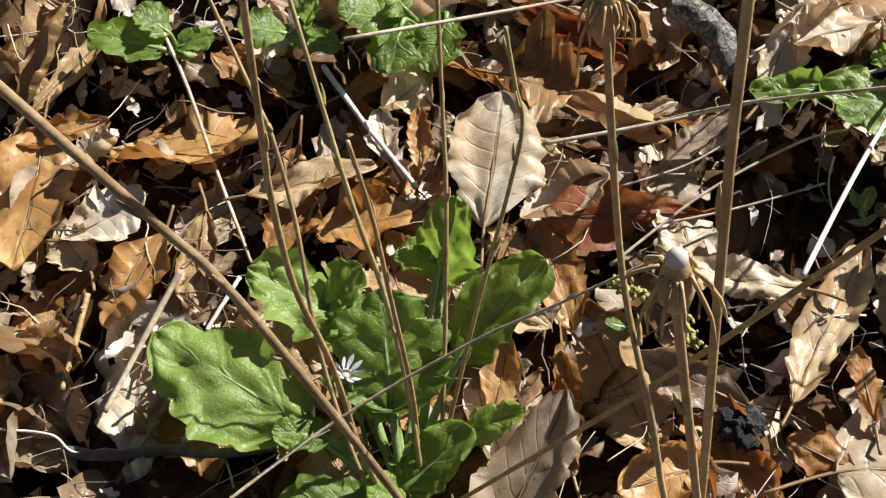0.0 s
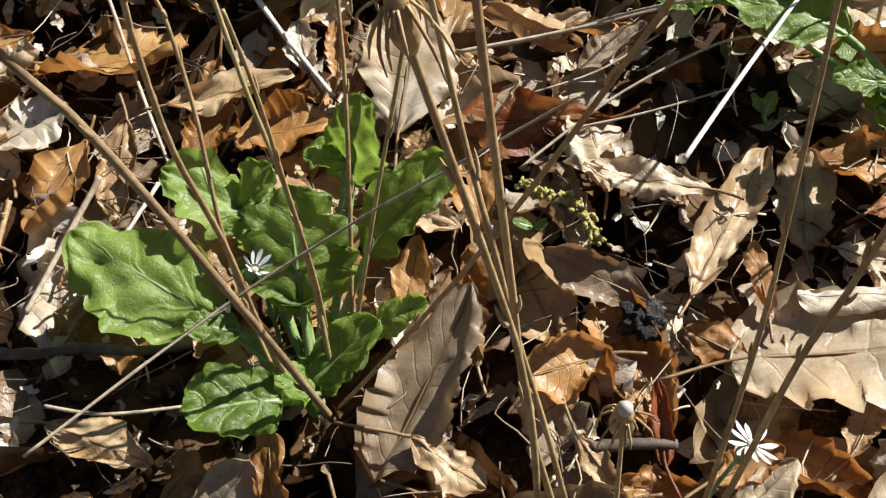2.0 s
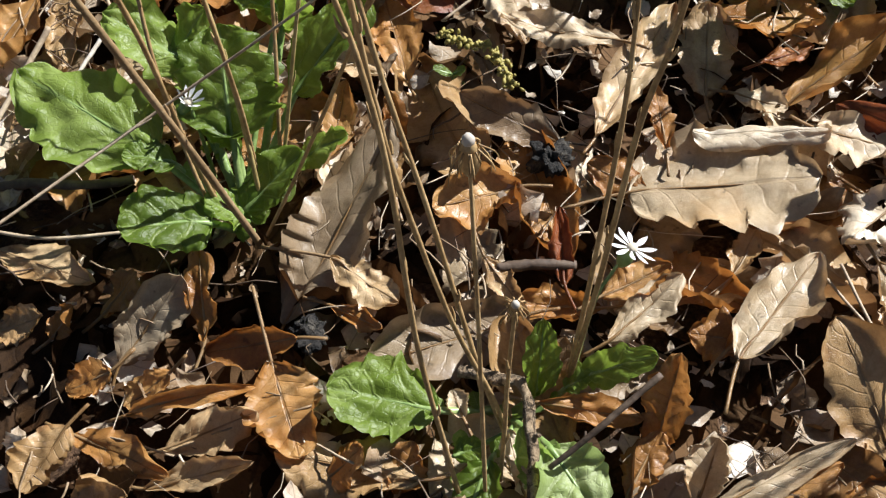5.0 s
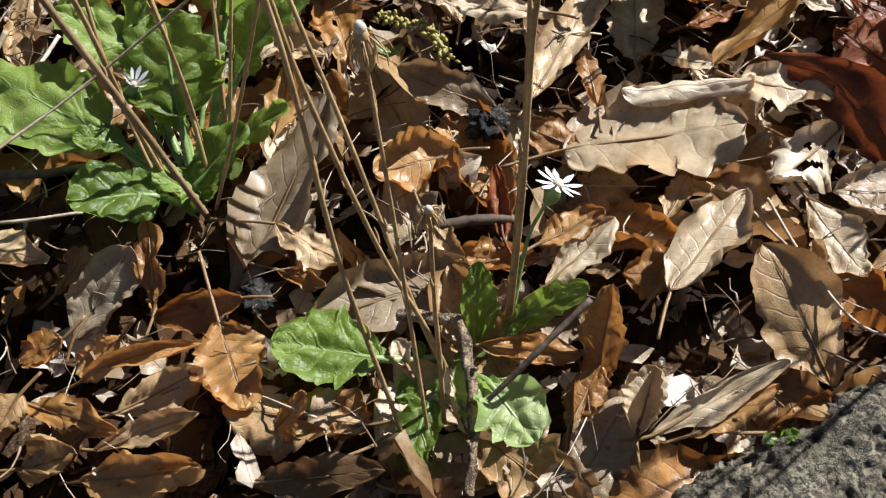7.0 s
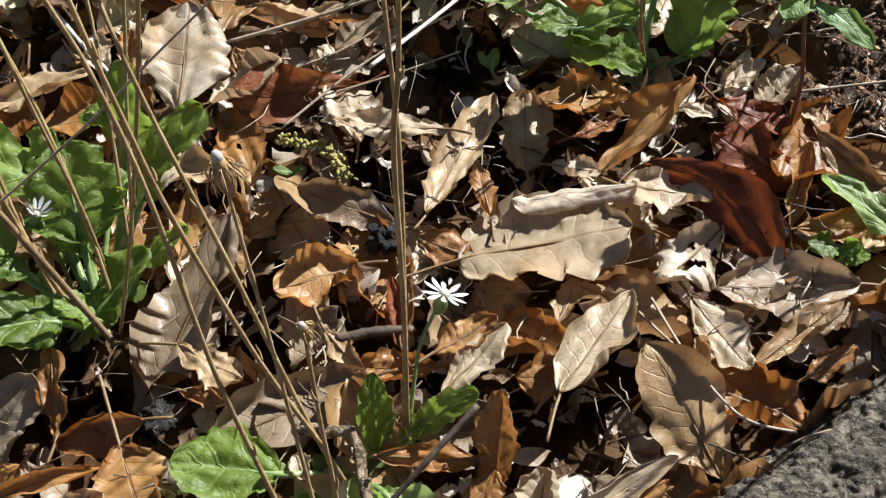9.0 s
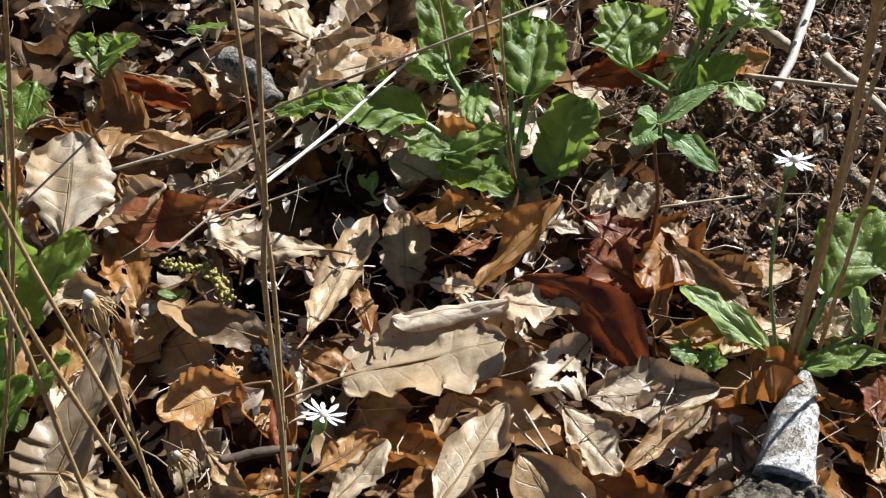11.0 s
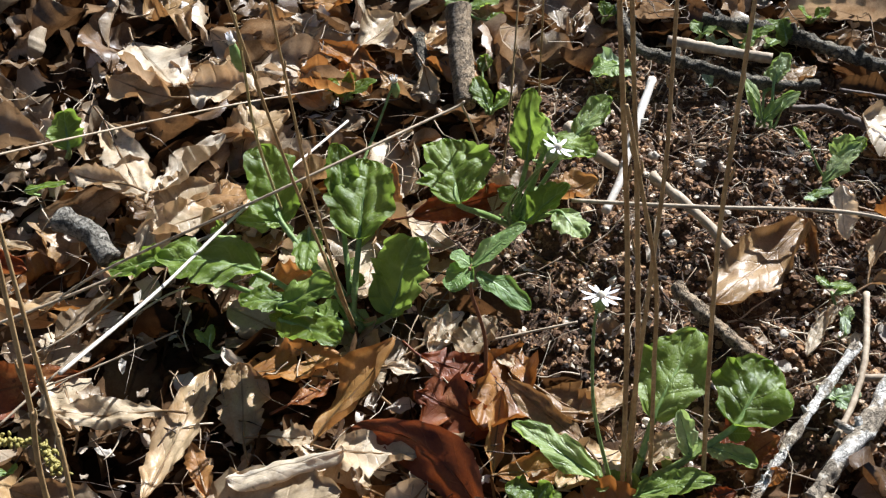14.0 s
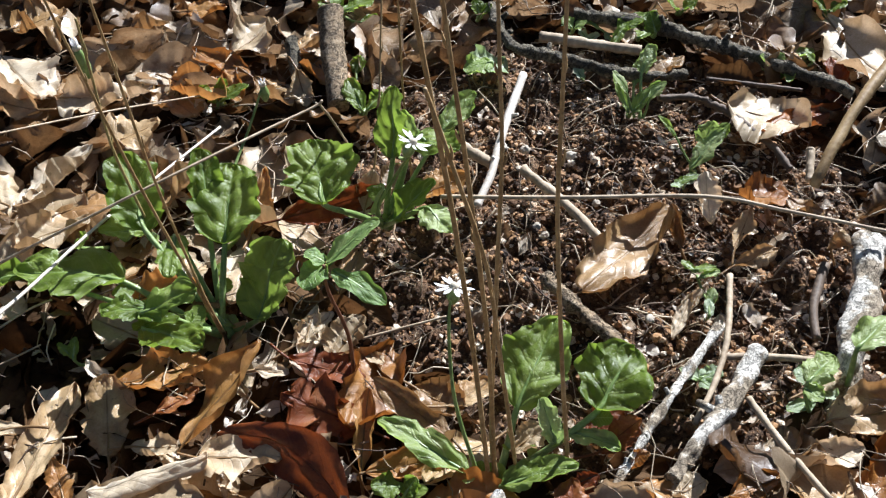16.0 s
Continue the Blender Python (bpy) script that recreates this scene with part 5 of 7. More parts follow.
green_leaf(rosette_a, (-0.0222, 0.1750, 0.0340), (0.0068, 0.1930, 0.0540), 0.0240, 0, 199)
green_leaf(rosette_a, (0.0016, 0.1935, 0.0440), (0.0268, 0.1982, 0.0580), 0.0162, 0, 200)
green_leaf(rosette_a, (-0.0319, 0.1610, 0.0490), (-0.0674, 0.1528, 0.0620), 0.0321, 0, 201, label='pale-edged folded green leaf near the ground')
green_leaf(rosette_a, (-0.0209, 0.1673, 0.0400), (-0.0345, 0.1698, 0.0560), 0.0171, 0, 202)
green_leaf(rosette_a, (-0.0511, 0.1911, 0.0500), (-0.0725, 0.1912, 0.0580), 0.0158, 0, 203)
dry_stalk(rosette_a, [(-0.0149, 0.1606, 0.0280), (-0.0268, 0.1633, 0.1058), (-0.0388, 0.1657, 0.1768), (-0.0482, 0.1671, 0.2255), (-0.0591, 0.1676, 0.2595), (-0.1199, 0.1705, 0.4500)], 0.0017, seed=204, material=BROWN_STEM, label='thick leaning brown dry stalk')
dry_stalk(rosette_a, [(-0.0290, 0.1707, 0.0280), (-0.0326, 0.1739, 0.0808), (-0.0328, 0.1784, 0.1448), (-0.0358, 0.1814, 0.1914), (-0.0337, 0.1846, 0.2337), (-0.0299, 0.1872, 0.2650), (-0.0059, 0.2040, 0.4628)], 0.0013, seed=205)
dry_stalk(rosette_a, [(-0.0337, 0.1708, 0.0280), (-0.0411, 0.1852, 0.0543), (-0.0481, 0.2090, 0.0966), (-0.0499, 0.2347, 0.1411), (-0.0541, 0.2522, 0.1721), (-0.0590, 0.2606, 0.1876), (-0.1126, 0.3527, 0.3569)], 0.0011, seed=206)
dry_stalk(rosette_a, [(-0.0151, 0.1777, 0.0280), (-0.0165, 0.1985, 0.0770), (-0.0207, 0.2162, 0.1197), (-0.0274, 0.2306, 0.1552), (-0.0315, 0.2419, 0.1827), (-0.0338, 0.2485, 0.1989), (-0.0605, 0.3238, 0.3823)], 0.0012, seed=207, material=OLIVE_STEM)
dry_stalk(rosette_a, [(-0.0167, 0.1878, 0.0280), (-0.0144, 0.1957, 0.0825), (-0.0156, 0.2033, 0.1371), (-0.0166, 0.2094, 0.1809), (-0.0193, 0.2138, 0.2140)], 0.0011, seed=208)
dry_stalk(rosette_a, [(-0.0072, 0.1900, 0.0280), (-0.0059, 0.2022, 0.0471), (-0.0020, 0.2275, 0.0866), (0.0011, 0.2551, 0.1299), (0.0018, 0.2774, 0.1652), (0.0048, 0.3842, 0.3343)], 0.0011, seed=209)
dry_stalk(rosette_a, [(-0.0084, 0.1901, 0.0280), (-0.0020, 0.1994, 0.0528), (0.0115, 0.2199, 0.1072), (0.0237, 0.2370, 0.1525), (0.0289, 0.2459, 0.1764), (0.0270, 0.2507, 0.1910), (0.0246, 0.2570, 0.2098)], 0.001, seed=210, material=OLIVE_STEM)
dry_stalk(rosette_a, [(-0.1036, 0.1208, 0.1073), (-0.0447, 0.1665, 0.1144), (0.0063, 0.1862, 0.1390), (0.0408, 0.1892, 0.1653), (0.0805, 0.1927, 0.1954)], 0.0007, seed=211, bracts=2, material=GREY_TWIG)
dry_stalk(rosette_a, [(-0.0120, 0.1650, 0.0300), (0.0200, 0.1550, 0.1100), (0.0550, 0.1420, 0.2050), (0.0840, 0.1300, 0.2950), (0.1030, 0.1220, 0.3600)], 0.0009, seed=801, bracts=5)
dry_stalk(rosette_a, [(-0.0389, 0.1959, 0.0280), (-0.0395, 0.2020, 0.0502), (-0.0407, 0.2071, 0.0666)], 0.0012, seed=212, bracts=0, material=GREEN_STEM)

# ---- the rosette with the two bent twigs ----
rosette_b = plant(0.0967, 0.0822, 0.0240, "small green rosette with several thin dry stalks", group="rosettes of the woodland floor")
green_leaf(rosette_b, (0.0639, 0.0811, 0.0340), (0.0207, 0.0888, 0.0400), 0.0317, 0, 213, label='light green toothed leaf striped by stalk shadows')
green_leaf(rosette_b, (0.1039, 0.0886, 0.0320), (0.1075, 0.1095, 0.0580), 0.0134, 10, 214, fold=0.3)
green_leaf(rosette_b, (0.1220, 0.0926, 0.0380), (0.1496, 0.0912, 0.0620), 0.0162, 0, 215)
green_leaf(rosette_b, (0.1077, 0.0615, 0.0460), (0.1241, 0.0365, 0.0440), 0.0262, 0, 216, label='pale wet-looking green leaf catching the sun', material=PALE_GLARE_GREEN)
green_leaf(rosette_b, (0.1041, 0.0485, 0.0360), (0.0976, 0.0680, 0.0520), 0.0136, 0, 217, material=PALE_GLARE_GREEN)
green_leaf(rosette_b, (0.0849, 0.0579, 0.0400), (0.0730, 0.0307, 0.0380), 0.0174, 0, 218)
green_leaf(rosette_b, (0.0713, 0.0612, 0.0380), (0.0829, 0.0642, 0.0400), 0.0112, 0, 219)
green_leaf(rosette_b, (0.1157, 0.0896, 0.0340), (0.1278, 0.0919, 0.0420), 0.0092, 0, 220, wing=False)
dry_stalk(rosette_b, [(0.0742, 0.0432, 0.0280), (0.0714, 0.0504, 0.0581), (0.0647, 0.0679, 0.1307), (0.0629, 0.0858, 0.2031), (0.0598, 0.0942, 0.2378), (0.0562, 0.0988, 0.2581), (0.0448, 0.1027, 0.3290)], 0.0011, seed=221)
dry_stalk(rosette_b, [(0.0925, 0.0723, 0.0280), (0.0865, 0.0770, 0.0619), (0.0745, 0.0840, 0.1150), (0.0633, 0.0941, 0.1864), (0.0600, 0.1000, 0.2255), (0.0586, 0.1040, 0.2520), (0.0545, 0.1180, 0.3160), (0.0530, 0.1260, 0.3500), (0.0490, 0.1450, 0.4500)], 0.0011, seed=222)
dry_stalk(rosette_b, [(0.0914, 0.0723, 0.0280), (0.0825, 0.0845, 0.0661), (0.0687, 0.1095, 0.1429), (0.0601, 0.1233, 0.1857), (0.0552, 0.1327, 0.2145), (0.0480, 0.1510, 0.2470), (0.0410, 0.1580, 0.3170)], 0.0011, seed=223)
dry_stalk(rosette_b, [(0.0830, 0.0431, 0.0280), (0.0837, 0.0722, 0.1284), (0.0836, 0.0849, 0.1726), (0.0835, 0.0937, 0.2032)], 0.0009, seed=224)
dry_stalk(rosette_b, [(0.0887, 0.0541, 0.0280), (0.0910, 0.0621, 0.0674), (0.0923, 0.0682, 0.0978), (0.0952, 0.0770, 0.1410)], 0.0011, seed=225, bracts=2)
dry_stalk(rosette_b, [(0.1159, 0.0909, 0.0280), (0.1232, 0.1108, 0.0773), (0.1304, 0.1339, 0.1347), (0.1331, 0.1459, 0.1650), (0.1341, 0.1551, 0.1886), (0.1421, 0.2352, 0.3934)], 0.0012, seed=226)
dry_stalk(rosette_b, [(0.1172, 0.0933, 0.0280), (0.1259, 0.1055, 0.1069), (0.1320, 0.1162, 0.1776), (0.1375, 0.1211, 0.2076), (0.1398, 0.1238, 0.2246), (0.1689, 0.1577, 0.4400)], 0.0012, seed=227)
dry_stalk(rosette_b, [(0.1171, 0.0909, 0.0280), (0.1267, 0.1142, 0.0594), (0.1341, 0.1231, 0.0708), (0.1388, 0.1272, 0.0759)], 0.001, seed=228, bracts=0, material=GREEN_STEM)

# ---- the rosette behind the pale bent twig ----
rosette_c = plant(0.2589, 0.2896, 0.0341, "large clump of puckered green toothed leaves", group="rosettes of the woodland floor")
green_leaf(rosette_c, (0.2708, 0.3198, 0.0728), (0.2880, 0.3650, 0.0909), 0.0399, 0, 229, label='upright puckered green leaf with deep veins')
green_leaf(rosette_c, (0.2787, 0.2880, 0.0419), (0.3023, 0.3075, 0.0767), 0.0375, -6, 230)
green_leaf(rosette_c, (0.2198, 0.2850, 0.0697), (0.2511, 0.2787, 0.0831), 0.0215, 10, 231)
green_leaf(rosette_c, (0.2185, 0.2798, 0.0652), (0.2463, 0.2482, 0.0703), 0.0272, 0, 232, label='broad light green leaf nodding over the litter')
green_leaf(rosette_c, (0.2234, 0.2883, 0.0699), (0.1998, 0.2908, 0.0722), 0.0157, 0, 233)
green_leaf(rosette_c, (0.2135, 0.3199, 0.0648), (0.1601, 0.3409, 0.0727), 0.0355, 0, 234)
green_leaf(rosette_c, (0.1650, 0.3395, 0.0686), (0.1322, 0.3442, 0.0670), 0.0198, 0, 235, wing=False)
green_leaf(rosette_c, (0.2311, 0.3399, 0.0806), (0.2294, 0.3792, 0.1061), 0.0338, 0, 236)
green_leaf(rosette_c, (0.2465, 0.3402, 0.0706), (0.2374, 0.3059, 0.0715), 0.0165, 0, 237)
green_leaf(rosette_c, (0.2664, 0.3452, 0.0811), (0.2719, 0.3711, 0.1034), 0.0207, 20, 238)
green_leaf(rosette_c, (0.2315, 0.3486, 0.0714), (0.2065, 0.3483, 0.0813), 0.0194, 0, 239)
dry_stalk(rosette_c, [(0.2586, 0.2879, 0.0359), (0.2528, 0.2830, 0.0767), (0.2460, 0.2722, 0.1608), (0.2434, 0.2633, 0.2265), (0.2396, 0.2498, 0.3255)], 0.0009, seed=240)
dry_stalk(rosette_c, [(0.2571, 0.2882, 0.0359), (0.2507, 0.2822, 0.0800), (0.2390, 0.2714, 0.1595), (0.2325, 0.2642, 0.2114), (0.2304, 0.2616, 0.2297), (0.2192, 0.2477, 0.3281)], 0.0009, seed=241)
dry_stalk(rosette_c, [(0.2383, 0.3462, 0.0412), (0.2326, 0.3471, 0.0848), (0.2273, 0.3480, 0.1354), (0.2286, 0.3478, 0.1799), (0.2295, 0.3477, 0.2098)], 0.001, seed=242, bracts=3, material=OLIVE_STEM)

# ---- the rosette with the second open flower ----
rosette_e = plant(0.3684, 0.3359, 0.0402, "green rosette with light new leaves and a white flower", group="rosettes of the woodland floor")
green_leaf(rosette_e, (0.3295, 0.3203, 0.0828), (0.3337, 0.3597, 0.0984), 0.0412, 0, 243, label='deeply puckered dark green leaf')
green_leaf(rosette_e, (0.3762, 0.3375, 0.0904), (0.3863, 0.3552, 0.1260), 0.0212, -15, 244, fold=0.2, tooth=0.25)
green_leaf(rosette_e, (0.3871, 0.3398, 0.0906), (0.3872, 0.3492, 0.1134), 0.0142, 0, 245, material=PALE_GLARE_GREEN)
green_leaf(rosette_e, (0.3906, 0.3414, 0.0967), (0.4101, 0.3178, 0.0986), 0.0230, 0, 246)
green_leaf(rosette_e, (0.4085, 0.3470, 0.0912), (0.4362, 0.3624, 0.1046), 0.0165, 0, 247, material=PALE_GLARE_GREEN)
green_leaf(rosette_e, (0.3609, 0.3269, 0.0594), (0.3654, 0.3218, 0.0830), 0.0150, 0, 248, material=PALE_GLARE_GREEN)
green_leaf(rosette_e, (0.3691, 0.3157, 0.0624), (0.3939, 0.3148, 0.0843), 0.0200, 0, 249)
green_leaf(rosette_e, (0.3863, 0.3128, 0.0682), (0.3935, 0.2882, 0.0659), 0.0198, 0, 250, material=PALE_GLARE_GREEN)
dry_stalk(rosette_e, [(0.3694, 0.3737, 0.0436), (0.3806, 0.3899, 0.0691), (0.3873, 0.4027, 0.0887), (0.3944, 0.4172, 0.1109), (0.4202, 0.4702, 0.1916)], 0.0009, seed=251)
dry_stalk(rosette_e, [(0.3956, 0.3725, 0.0435), (0.3954, 0.3715, 0.0576), (0.3937, 0.3681, 0.1096), (0.3938, 0.3659, 0.1408), (0.3940, 0.3588, 0.2406)], 0.0009, seed=252)
dry_stalk(rosette_e, [(0.3632, 0.3424, 0.0428), (0.3664, 0.3386, 0.0605), (0.3749, 0.3161, 0.0984), (0.3759, 0.2904, 0.1281)], 0.0013, seed=253, bracts=0, material=GREEN_STEM)

# ---- the rosette beside the upright stalks ----
rosette_d = plant(0.3711, 0.1506, 0.0260, "green rosette with upright brown stalks and a white flower", group="rosettes of the woodland floor")
green_leaf(rosette_d, (0.3843, 0.1689, 0.0522), (0.4206, 0.2020, 0.0702), 0.0327, 0, 254, label='upright puckered green leaf, whitish where the sun strikes')
green_leaf(rosette_d, (0.4225, 0.1570, 0.0460), (0.4533, 0.1798, 0.0540), 0.0366, 0, 255, label='rounded puckered green leaf on a short stalk')
green_leaf(rosette_d, (0.3657, 0.1419, 0.0320), (0.4021, 0.1345, 0.0420), 0.0150, 0, 256)
green_leaf(rosette_d, (0.4067, 0.1560, 0.0380), (0.4259, 0.1373, 0.0380), 0.0115, 0, 257, material=PALE_GLARE_GREEN)
green_leaf(rosette_d, (0.3524, 0.1539, 0.0340), (0.3187, 0.1905, 0.0480), 0.0188, 0, 258, curl=0.6, label='frosty grey-green leaf lying over a dead leaf', material=PALE_GLARE_GREEN)
green_leaf(rosette_d, (0.3971, 0.1519, 0.0400), (0.3956, 0.1661, 0.0580), 0.0115, 0, 259, material=PALE_GLARE_GREEN)
dry_stalk(rosette_d, [(0.3617, 0.1498, 0.0280), (0.3543, 0.1437, 0.1309), (0.3469, 0.1392, 0.2125), (0.3385, 0.1355, 0.2845), (0.3268, 0.1304, 0.3837)], 0.0013, seed=260)
dry_stalk(rosette_d, [(0.3643, 0.1491, 0.0280), (0.3657, 0.1568, 0.1173), (0.3624, 0.1649, 0.2021), (0.3590, 0.1706, 0.2605), (0.3534, 0.1804, 0.3598)], 0.0013, seed=261)
dry_stalk(rosette_d, [(0.3762, 0.1496, 0.0280), (0.3635, 0.1369, 0.1323), (0.3559, 0.1297, 0.1914), (0.3420, 0.1238, 0.2497), (0.3343, 0.1207, 0.2806)], 0.0011, seed=262)
dry_stalk(rosette_d, [(0.3657, 0.1488, 0.0280), (0.3660, 0.1564, 0.0584), (0.3767, 0.1742, 0.1357), (0.3851, 0.1876, 0.1942), (0.3887, 0.1983, 0.2392), (0.3963, 0.2216, 0.3362)], 0.0013, seed=263)
dry_stalk(rosette_d, [(0.3985, 0.1406, 0.0280), (0.3995, 0.1428, 0.0430), (0.3992, 0.1508, 0.0919), (0.4001, 0.1635, 0.1719), (0.4038, 0.1711, 0.2235), (0.4060, 0.1750, 0.2498), (0.4142, 0.1894, 0.3484)], 0.0013, seed=264)
dry_stalk(rosette_d, [(0.3578, 0.1525, 0.0280), (0.3532, 0.1695, 0.0677), (0.3558, 0.1825, 0.1005), (0.3595, 0.1888, 0.1173)], 0.0011, seed=265, bracts=0, material=GREEN_STEM)

# ---- flowers and withered heads ----
flower(rosette_d, (0.3630, 0.1930, 0.1215), (0.15, 0.1, 1.0), 0.0105, seed=1)
flower(rosette_e, (0.3740, 0.2830, 0.1390), (0.5, -0.1, 0.9), 0.0100, seed=2)
flower(rosette_b, (0.1408, 0.1282, 0.0799), (0.45, 0.35, 0.9), 0.0105, seed=3)
flower(rosette_a, (-0.0424, 0.2105, 0.0689), (0.5, 0.1, 0.9), 0.0078, seed=266, petals=9, spread=0.5)
seed_head(rosette_b, (0.0448, 0.1027, 0.3310), (0.1, 0, -1), 0.012, seed=267)
seed_head(rosette_b, (0.0410, 0.1580, 0.3190), (0, 0, -1), 0.012, seed=268)
seed_head(rosette_b, (0.0835, 0.0937, 0.2032), (0, 0, -1), 0.016, seed=269)
seed_head(rosette_b, (0.0952, 0.0770, 0.1410), (0, 0.2, -1), 0.012, seed=270)
flower(rosette_c, (0.2251, 0.3561, 0.1900), (-0.1, 0.0, 1.0), 0.006, seed=9, petals=6, spread=0.0, cup_length=0.018)
flower(rosette_c, (0.3218, 0.4442, 0.0900), (0.0, 0.1, 1.0), 0.005, seed=10, petals=6, spread=0.2, cup_length=0.012)
dry_stalk(rosette_c, [(0.2853, 0.4063, 0.0506), (0.3061, 0.4322, 0.0669), (0.3198, 0.4417, 0.0878)], 0.0011, seed=271, bracts=0, material=GREEN_STEM)

# ---- seedlings and small plants ----
seedling = plant(0.3166, 0.2308, 0.0308, "reddish-stemmed seedling with ribbed pale green leaves")
dry_stalk(seedling, [(0.3166, 0.2308, 0.0308), (0.3171, 0.2293, 0.0706), (0.3102, 0.2250, 0.1082), (0.3102, 0.2266, 0.1244)], 0.0012, seed=272, bracts=0, name='stem', material=RED_STEM)
green_leaf(seedling, (0.3121, 0.2282, 0.1225), (0.3417, 0.2382, 0.1334), 0.0112, 0, 273, stalk=False, quilt=0.02, tooth=0.05, lobes=0.0, material=RIBBED)
green_leaf(seedling, (0.3108, 0.2285, 0.1226), (0.2980, 0.2191, 0.1197), 0.0132, 0, 274, stalk=False, quilt=0.02, tooth=0.05, lobes=0.0, material=RIBBED)
green_leaf(seedling, (0.3112, 0.2299, 0.1227), (0.3038, 0.2361, 0.1272), 0.0107, 0, 275, stalk=False, quilt=0.02, tooth=0.05, lobes=0.0, material=RIBBED)
green_leaf(seedling, (0.3136, 0.2254, 0.1203), (0.3326, 0.2042, 0.1104), 0.0127, 0, 276, stalk=False, quilt=0.02, tooth=0.05, lobes=0.0, material=RIBBED)
sprout_a = plant(0.0243, 0.4279, 0.0485, "small green sprout among dead leaves")
green_leaf(sprout_a, (0.0280, 0.4154, 0.0624), (0.0555, 0.4251, 0.0743), 0.0188, 0, 277, wing=False, quilt=0.03, teeth=4, material=GREEN)
green_leaf(sprout_a, (0.0224, 0.4268, 0.0634), (0.0155, 0.4361, 0.0752), 0.0172, 0, 278, wing=False, quilt=0.03, teeth=4, material=GREEN)
green_leaf(sprout_a, (0.0395, 0.4226, 0.0630), (0.0325, 0.4319, 0.0749), 0.0138, 0, 279, wing=False, quilt=0.03, teeth=4, material=GREEN)
sprout_b = plant(0.0106, 0.4903, 0.0541, "small round-leaved green plant")
green_leaf(sprout_b, (0.0182, 0.4754, 0.0678), (0.0383, 0.4842, 0.0776), 0.0272, 0, 280, wing=False, quilt=0.03, teeth=4, material=GREEN)
sprout_c = plant(0.1069, 0.4834, 0.0535, "single green leaf standing in the litter")
green_leaf(sprout_c, (0.1099, 0.4734, 0.0666), (0.1114, 0.4937, 0.0824), 0.0228, 0, 281, wing=False, quilt=0.03, teeth=4, material=GREEN)
sprout_d = plant(0.0942, 0.4500, 0.0505, "narrow green leaf low in the litter")
green_leaf(sprout_d, (0.0813, 0.4443, 0.0620), (0.1074, 0.4418, 0.0638), 0.0100, 0, 282, wing=False, quilt=0.03, teeth=4, material=GREEN)
sprout_e = plant(-0.1392, 0.3998, 0.0460, "green leaves of a plant behind the dead leaves")
green_leaf(sprout_e, (-0.1450, 0.3911, 0.0612), (-0.1824, 0.3970, 0.0677), 0.0265, 0, 283, wing=False, quilt=0.03, teeth=4, material=GREEN)
green_leaf(sprout_e, (-0.1387, 0.3934, 0.0594), (-0.1186, 0.3942, 0.0655), 0.0153, 0, 284, wing=False, quilt=0.03, teeth=4, material=GREEN)
green_leaf(sprout_e, (-0.1433, 0.4006, 0.0621), (-0.1581, 0.4067, 0.0726), 0.0196, 0, 285, wing=False, quilt=0.03, teeth=4, material=GREEN)
sprout_f = plant(-0.0845, 0.4110, 0.0470, "bright green leaves of a small plant")
green_leaf(sprout_f, (-0.0851, 0.3991, 0.0599), (-0.1073, 0.3986, 0.0679), 0.0223, 0, 286, wing=False, quilt=0.03, teeth=4, material=GREEN)
green_leaf(sprout_f, (-0.0821, 0.3972, 0.0597), (-0.0570, 0.3857, 0.0627), 0.0166, 0, 287, wing=False, quilt=0.03, teeth=4, material=GREEN)
green_leaf(sprout_f, (-0.0754, 0.4020, 0.0602), (-0.0669, 0.4046, 0.0764), 0.0221, 0, 288, wing=False, quilt=0.03, teeth=4, material=GREEN)
sprout_g = plant(-0.0205, 0.4074, 0.0467, "round-toothed green rosette at the litter's edge")
green_leaf(sprout_g, (-0.0246, 0.3939, 0.0714), (-0.0317, 0.3657, 0.0649), 0.0282, 0, 289, wing=False, quilt=0.03, teeth=4, material=GREEN)
green_leaf(sprout_g, (-0.0278, 0.3941, 0.0675), (-0.0553, 0.3936, 0.0794), 0.0297, 0, 290, wing=False, quilt=0.03, teeth=4, material=GREEN)
green_leaf(sprout_g, (-0.0043, 0.3961, 0.0716), (-0.0123, 0.3686, 0.0612), 0.0242, 0, 291, wing=False, quilt=0.03, teeth=4, material=GREEN)
green_leaf(sprout_g, (-0.0231, 0.3971, 0.0737), (-0.0301, 0.4003, 0.0840), 0.0215, 0, 292, wing=False, quilt=0.03, teeth=4, material=GREEN)
sprout_h = plant(0.5581, 0.3772, 0.0439, "thin light green sprout on bare soil")
green_leaf(sprout_h, (0.5512, 0.3828, 0.0604), (0.5465, 0.3958, 0.0716), 0.0075, 0, 293, wing=False, quilt=0.03, teeth=4, material=PALE_GLARE_GREEN)
green_leaf(sprout_h, (0.5639, 0.3745, 0.0577), (0.5770, 0.3772, 0.0659), 0.0075, 0, 294, wing=False, quilt=0.03, teeth=4, material=PALE_GLARE_GREEN)
green_leaf(sprout_h, (0.5669, 0.3937, 0.0654), (0.5821, 0.4062, 0.0766), 0.0114, 0, 295, wing=False, quilt=0.03, teeth=4, material=PALE_GLARE_GREEN)
sprout_i = plant(0.5677, 0.3170, 0.0385, "slender light green sprout with a young leaf")
green_leaf(sprout_i, (0.5593, 0.3315, 0.0578), (0.5529, 0.3437, 0.0669), 0.0050, 0, 296, wing=False, quilt=0.03, teeth=4, material=GREEN)
green_leaf(sprout_i, (0.5811, 0.3228, 0.0530), (0.5940, 0.3260, 0.0613), 0.0108, 0, 297, wing=False, quilt=0.03, teeth=4, material=GREEN)
